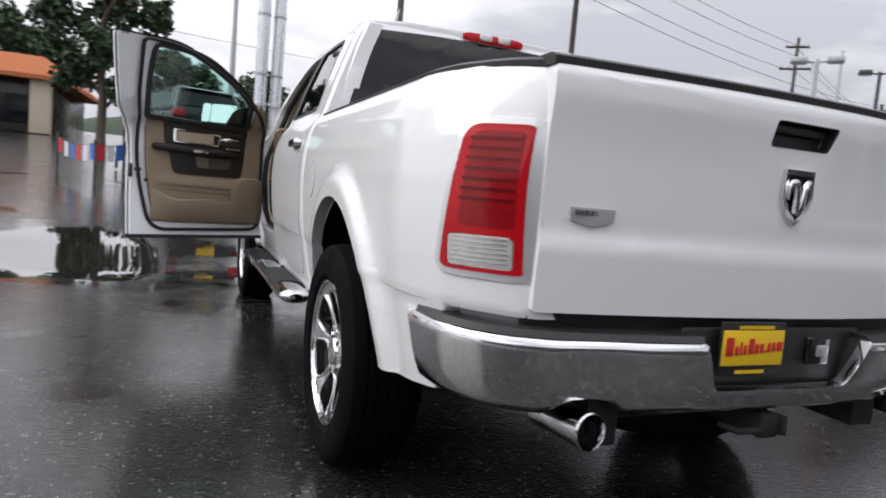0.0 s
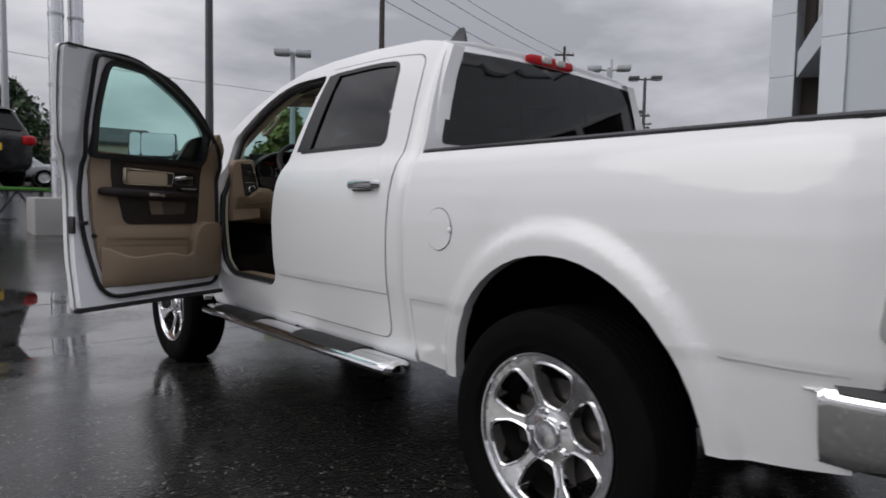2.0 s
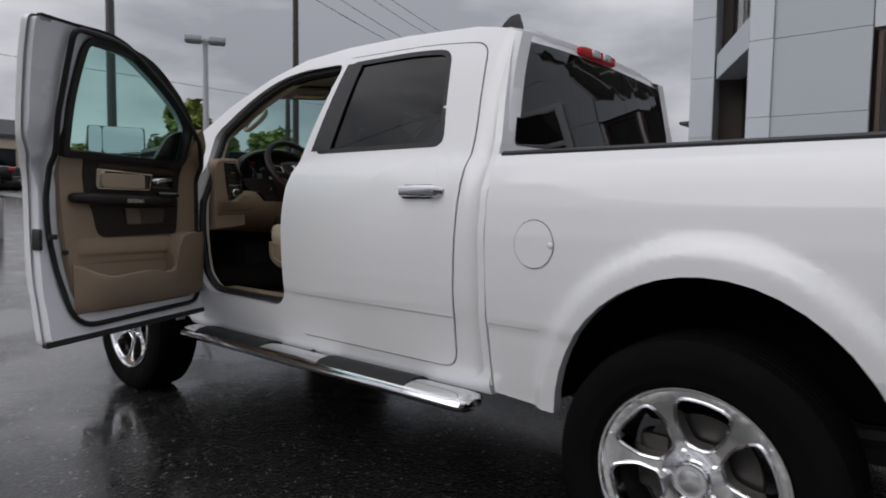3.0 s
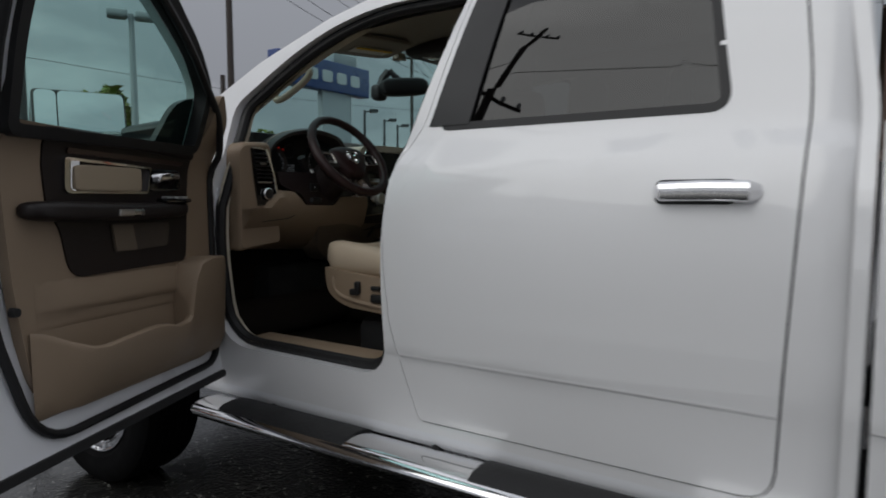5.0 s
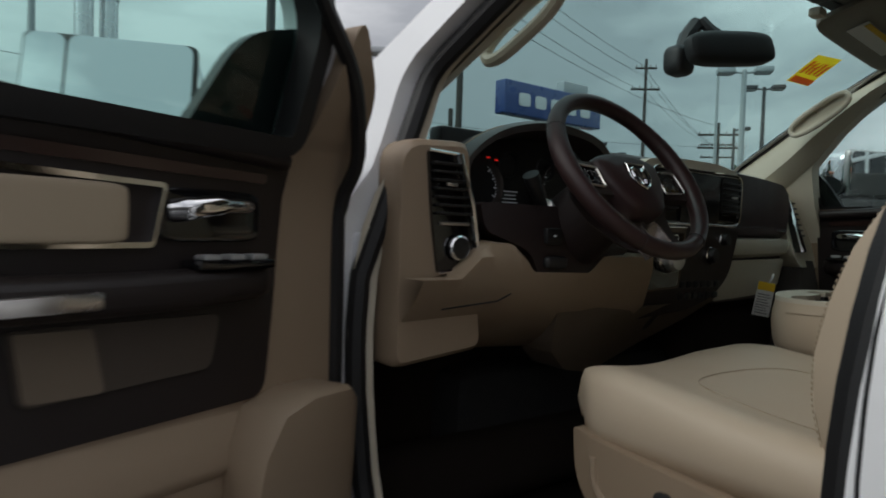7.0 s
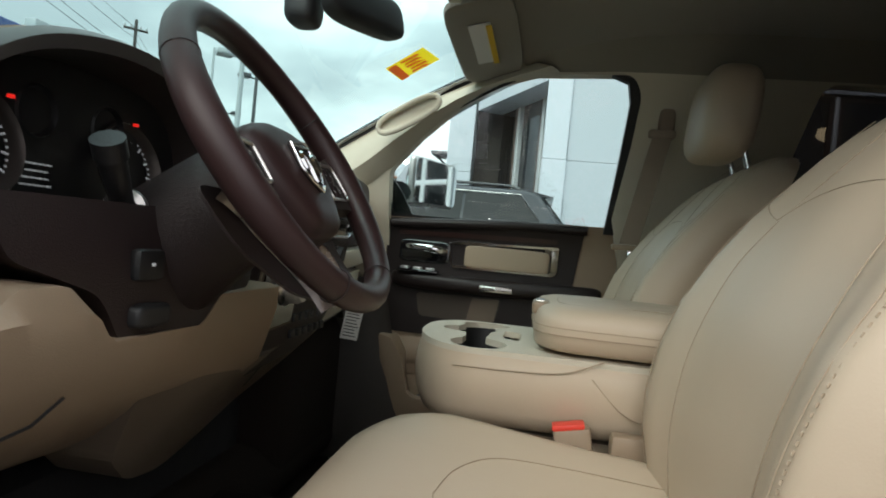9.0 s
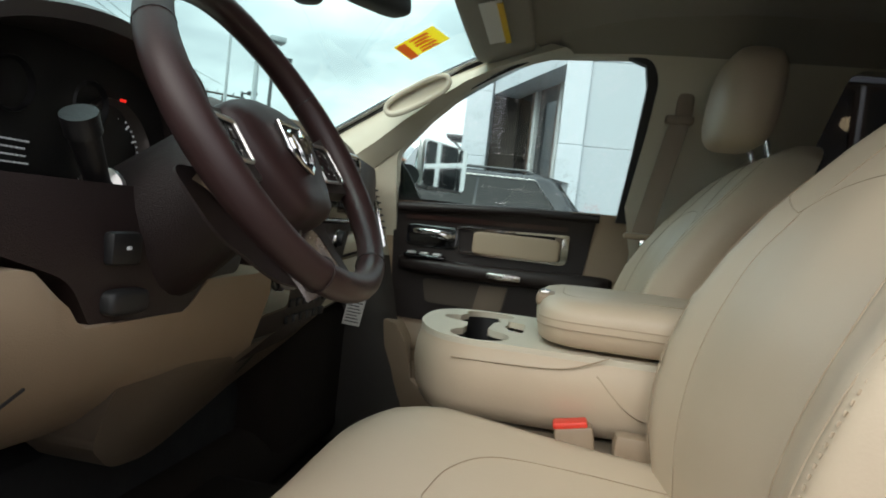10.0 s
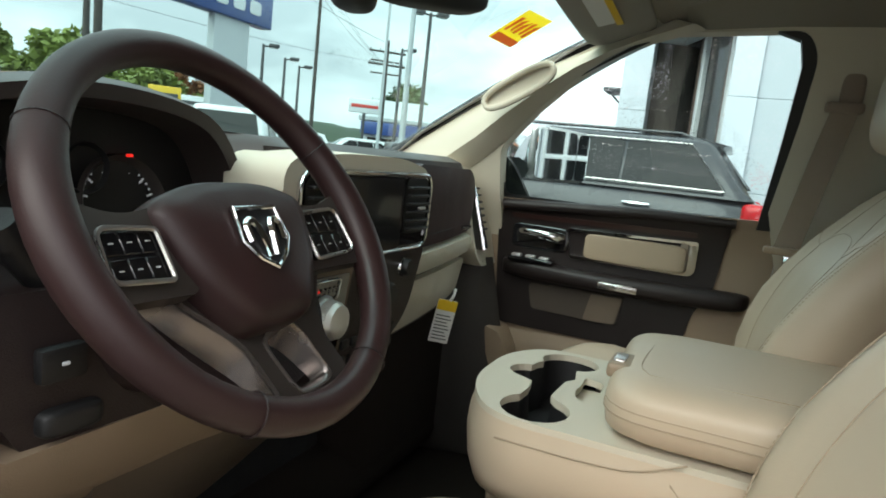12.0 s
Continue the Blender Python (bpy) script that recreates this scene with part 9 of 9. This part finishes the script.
def road_sign(x, y, h, w, th, face, band, turn, label):
    p = thing("road_sign", label, "sign", "far signs")
    p.matrix_basis = pose(x, y, lot(x, y), 0, 0, turn)
    bm = bmesh.new()
    rod(bm, (0, 0, 0), (0, 0, h - th), 0.09)
    part("post", bm, POLE_D, p)
    bm = bmesh.new()
    block(bm, (-w / 2, -0.12, h - th), (w / 2, 0.12, h), 0.03)
    part("sign_face", bm, face, p)
    bm = bmesh.new()
    block(bm, (-w / 2 + 0.15, -0.135, h - th * 0.62), (w / 2 - 0.15, -0.12, h - th * 0.38), 0.004)
    part("sign_stripe", bm, band, p)


road_sign(33, 23, 4.1, 1.9, 0.8, WHITE_SIGN, RED_SIGN, -55, "white roadside sign with a red stripe")
road_sign(24.5, 30, 3.2, 1.6, 0.9, YEL_SIGN, POLE_D, -42, "yellow roadside sign with a dark stripe")
road_sign(27.5, 31, 3.0, 1.7, 0.8, WHITE_SIGN, POLE_D, -42, "white roadside sign with a dark stripe")
road_sign(30.0, 30, 3.9, 2.4, 0.5, RED_SIGN, WHITE_SIGN, -44, "red roadside sign with a white stripe")


# --- trees and hills ---
def make_tree(x, y, h, r, leaf, seed, low=0.28, n=2600, size=0.13, label="leafy green street tree", tall=1.0, second=None):
    rng = random.Random(seed)
    tree = thing("street_tree", label, "tree", "trees", (x, y, lot(x, y)))
    bm = bmesh.new()
    lean = [Vector((rng.uniform(-0.06, 0.06) * k, rng.uniform(-0.06, 0.06) * k, h * 0.9 * k / 6)) for k in range(7)]
    tube(bm, lean, [0.03 * h * (1 - 0.14 * k) * 0.8 for k in range(7)], 8)
    trunk = part("trunk", bm, BARK, tree)
    tips = []
    for k in range(11):
        z = h * (low + (0.88 - low) * k / 10)
        reach = r * math.sin(math.pi * min(1, 0.22 + 0.74 * k / 10)) * rng.uniform(0.75, 1.1)
        a = k * 2.4 + rng.uniform(-0.4, 0.4)
        end_ = Vector((math.cos(a) * reach, math.sin(a) * reach, z + reach * 0.45 * tall))
        mid = Vector((0, 0, z)) * 0.5 + end_ * 0.5 + Vector((0, 0, 0.06 * h))
        bm = bmesh.new()
        tube(bm, [Vector((0, 0, z)), mid, end_], [0.010 * h, 0.006 * h, 0.002 * h], 5)
        part("limb", bm, BARK, trunk)
        tips += [(end_, 0.30 * r), (mid, 0.32 * r), (mid * 0.4 + end_ * 0.6 + Vector((rng.uniform(-0.3, 0.3), rng.uniform(-0.3, 0.3), 0.2)) * r, 0.28 * r)]
    tips.append((Vector((0, 0, h * 0.95)), 0.30 * r))
    for crown, mat, share in (("crown", leaf, 0), ("crown", second, 1)):
        if mat is None:
            continue
        verts, faces = [], []
        for c, rad in tips:
            if second and (c.z > h * 0.72) != (share == 1):
                continue
            for _ in range(n // len(tips)):
                d = Vector((rng.gauss(0, 1), rng.gauss(0, 1), rng.gauss(0, 0.8)))
                p = c + d.normalized() * rad * rng.random() ** 0.45
                u = Vector((rng.gauss(0, 1), rng.gauss(0, 1), rng.gauss(0, 0.6))).normalized()
                v = u.cross(Vector((rng.gauss(0, 1), rng.gauss(0, 1), rng.gauss(0, 1)))).normalized()
                q, k = size * rng.uniform(0.6, 1.3), len(verts)
                verts += [p - u * q, p + v * q * 0.55, p + u * q, p - v * q * 0.55]
                faces.append((k, k + 1, k + 2, k + 3))
        me = bpy.data.meshes.new(crown)
        me.from_pydata(verts, [], faces)
        me.materials.append(mat)
        ob = new(crown, me)
        ob.parent = tree
        tagged(ob, kind="stuff")
    return tree


make_tree(-4.1, 22.6, 7.4, 1.8, LEAF_D, 3, 0.22, 6500, 0.15, "dark green maple with rust-coloured top leaves", second=LEAF_O)
for i, (x, y, h, r, mat) in enumerate(((-24, 70, 13, 4.0, LEAF_D), (-18, 74, 11, 4.2, LEAF_D), (-14, 72, 9.5, 3.6, LEAF_D), (-31, 72, 12, 4.5, LEAF_D), (17, 37.5, 4.2, 2.2, LEAF), (12.5, 40, 3.4, 1.8, LEAF_Y), (19.5, 31, 4.4, 2.2, LEAF_Y), (11.8, 26, 4.9, 1.5, LEAF_Y), (33, 41, 5.4, 2.6, LEAF_Y), (36.5, 42, 5.8, 2.2, LEAF_O), (39, 40, 4.6, 2.4, LEAF_Y), (52, 30, 6.5, 2.8, LEAF), (56, 33, 7.0, 3.0, LEAF_D), (5, 58, 6.5, 3.2, LEAF_D), (-2, 60, 7.0, 3.0, LEAF_D))):
    make_tree(x, y, h, r, mat, 20 + i, 0.14, 3200, 0.24 if y < 60 else 0.34, {0: "dark conifer-green tree beyond the shop"}.get(i if i < 4 else -1, "small leafy tree beside the street"))


def ridge(name, dist, a0, a1, top, seed, label):
    """A wooded ridge: an arc of uneven height, thick from front to back."""
    rng = random.Random(seed)
    n = 160
    waves = [(rng.uniform(2, 9) * k, rng.uniform(0, 6.3), 1.0 / k) for k in range(1, 6)]
    crest = []
    for i in range(n + 1):
        t = i / n
        w = sum(math.sin(f * t * 3 + p) * g for f, p, g in waves) / 3
        fall = min(1, 5 * t, 5 * (1 - t))
        crest.append(top * (0.75 + 0.22 * w) * fall + rng.uniform(0, 0.05) * top)
    rows = []
    for d, k in ((0, 0.0), (0.05, 0.55), (0.10, 0.85), (0.16, 1.0), (0.30, 0.6), (0.5, 0.0)):
        rows.append([Vector((math.sin(a) * dist * (1 + d), math.cos(a) * dist * (1 + d), crest[i] * k + rng.uniform(-0.02, 0.02) * top * (k > 0) - 1)) for i, a in enumerate([radians(a0 + (a1 - a0) * i / n) for i in range(n + 1)])])
    bm = ring_faces(bmesh.new(), rows, False, False)
    bmesh.ops.recalc_face_normals(bm, faces=bm.faces[:])
    tagged(part(name, bm, HILL, angle=180), label, "hill", kind="structure")


ridge("backdrop_hill", 380, -40, 46, 40, 5, "dark wooded hill beyond the street")
ridge("backdrop_hill_far", 520, 30, 130, 24, 8, "low wooded hill on the horizon")

# unseen dark wall, added behind the truck to darken what chrome and glass reflect
bm = bmesh.new()
block(bm, (-26, -17.5, 0), (8.2, -12.0, 3.0), 0.05)
tagged(part("reflection_wall_south", bm, material("dark_reflection_wall", (0.12, 0.115, 0.11), 0.8, vary=0.15, vary_scale=0.6, bump=0.3, scale=8)), "unseen dark wall added to darken reflections", "wall", kind="structure")
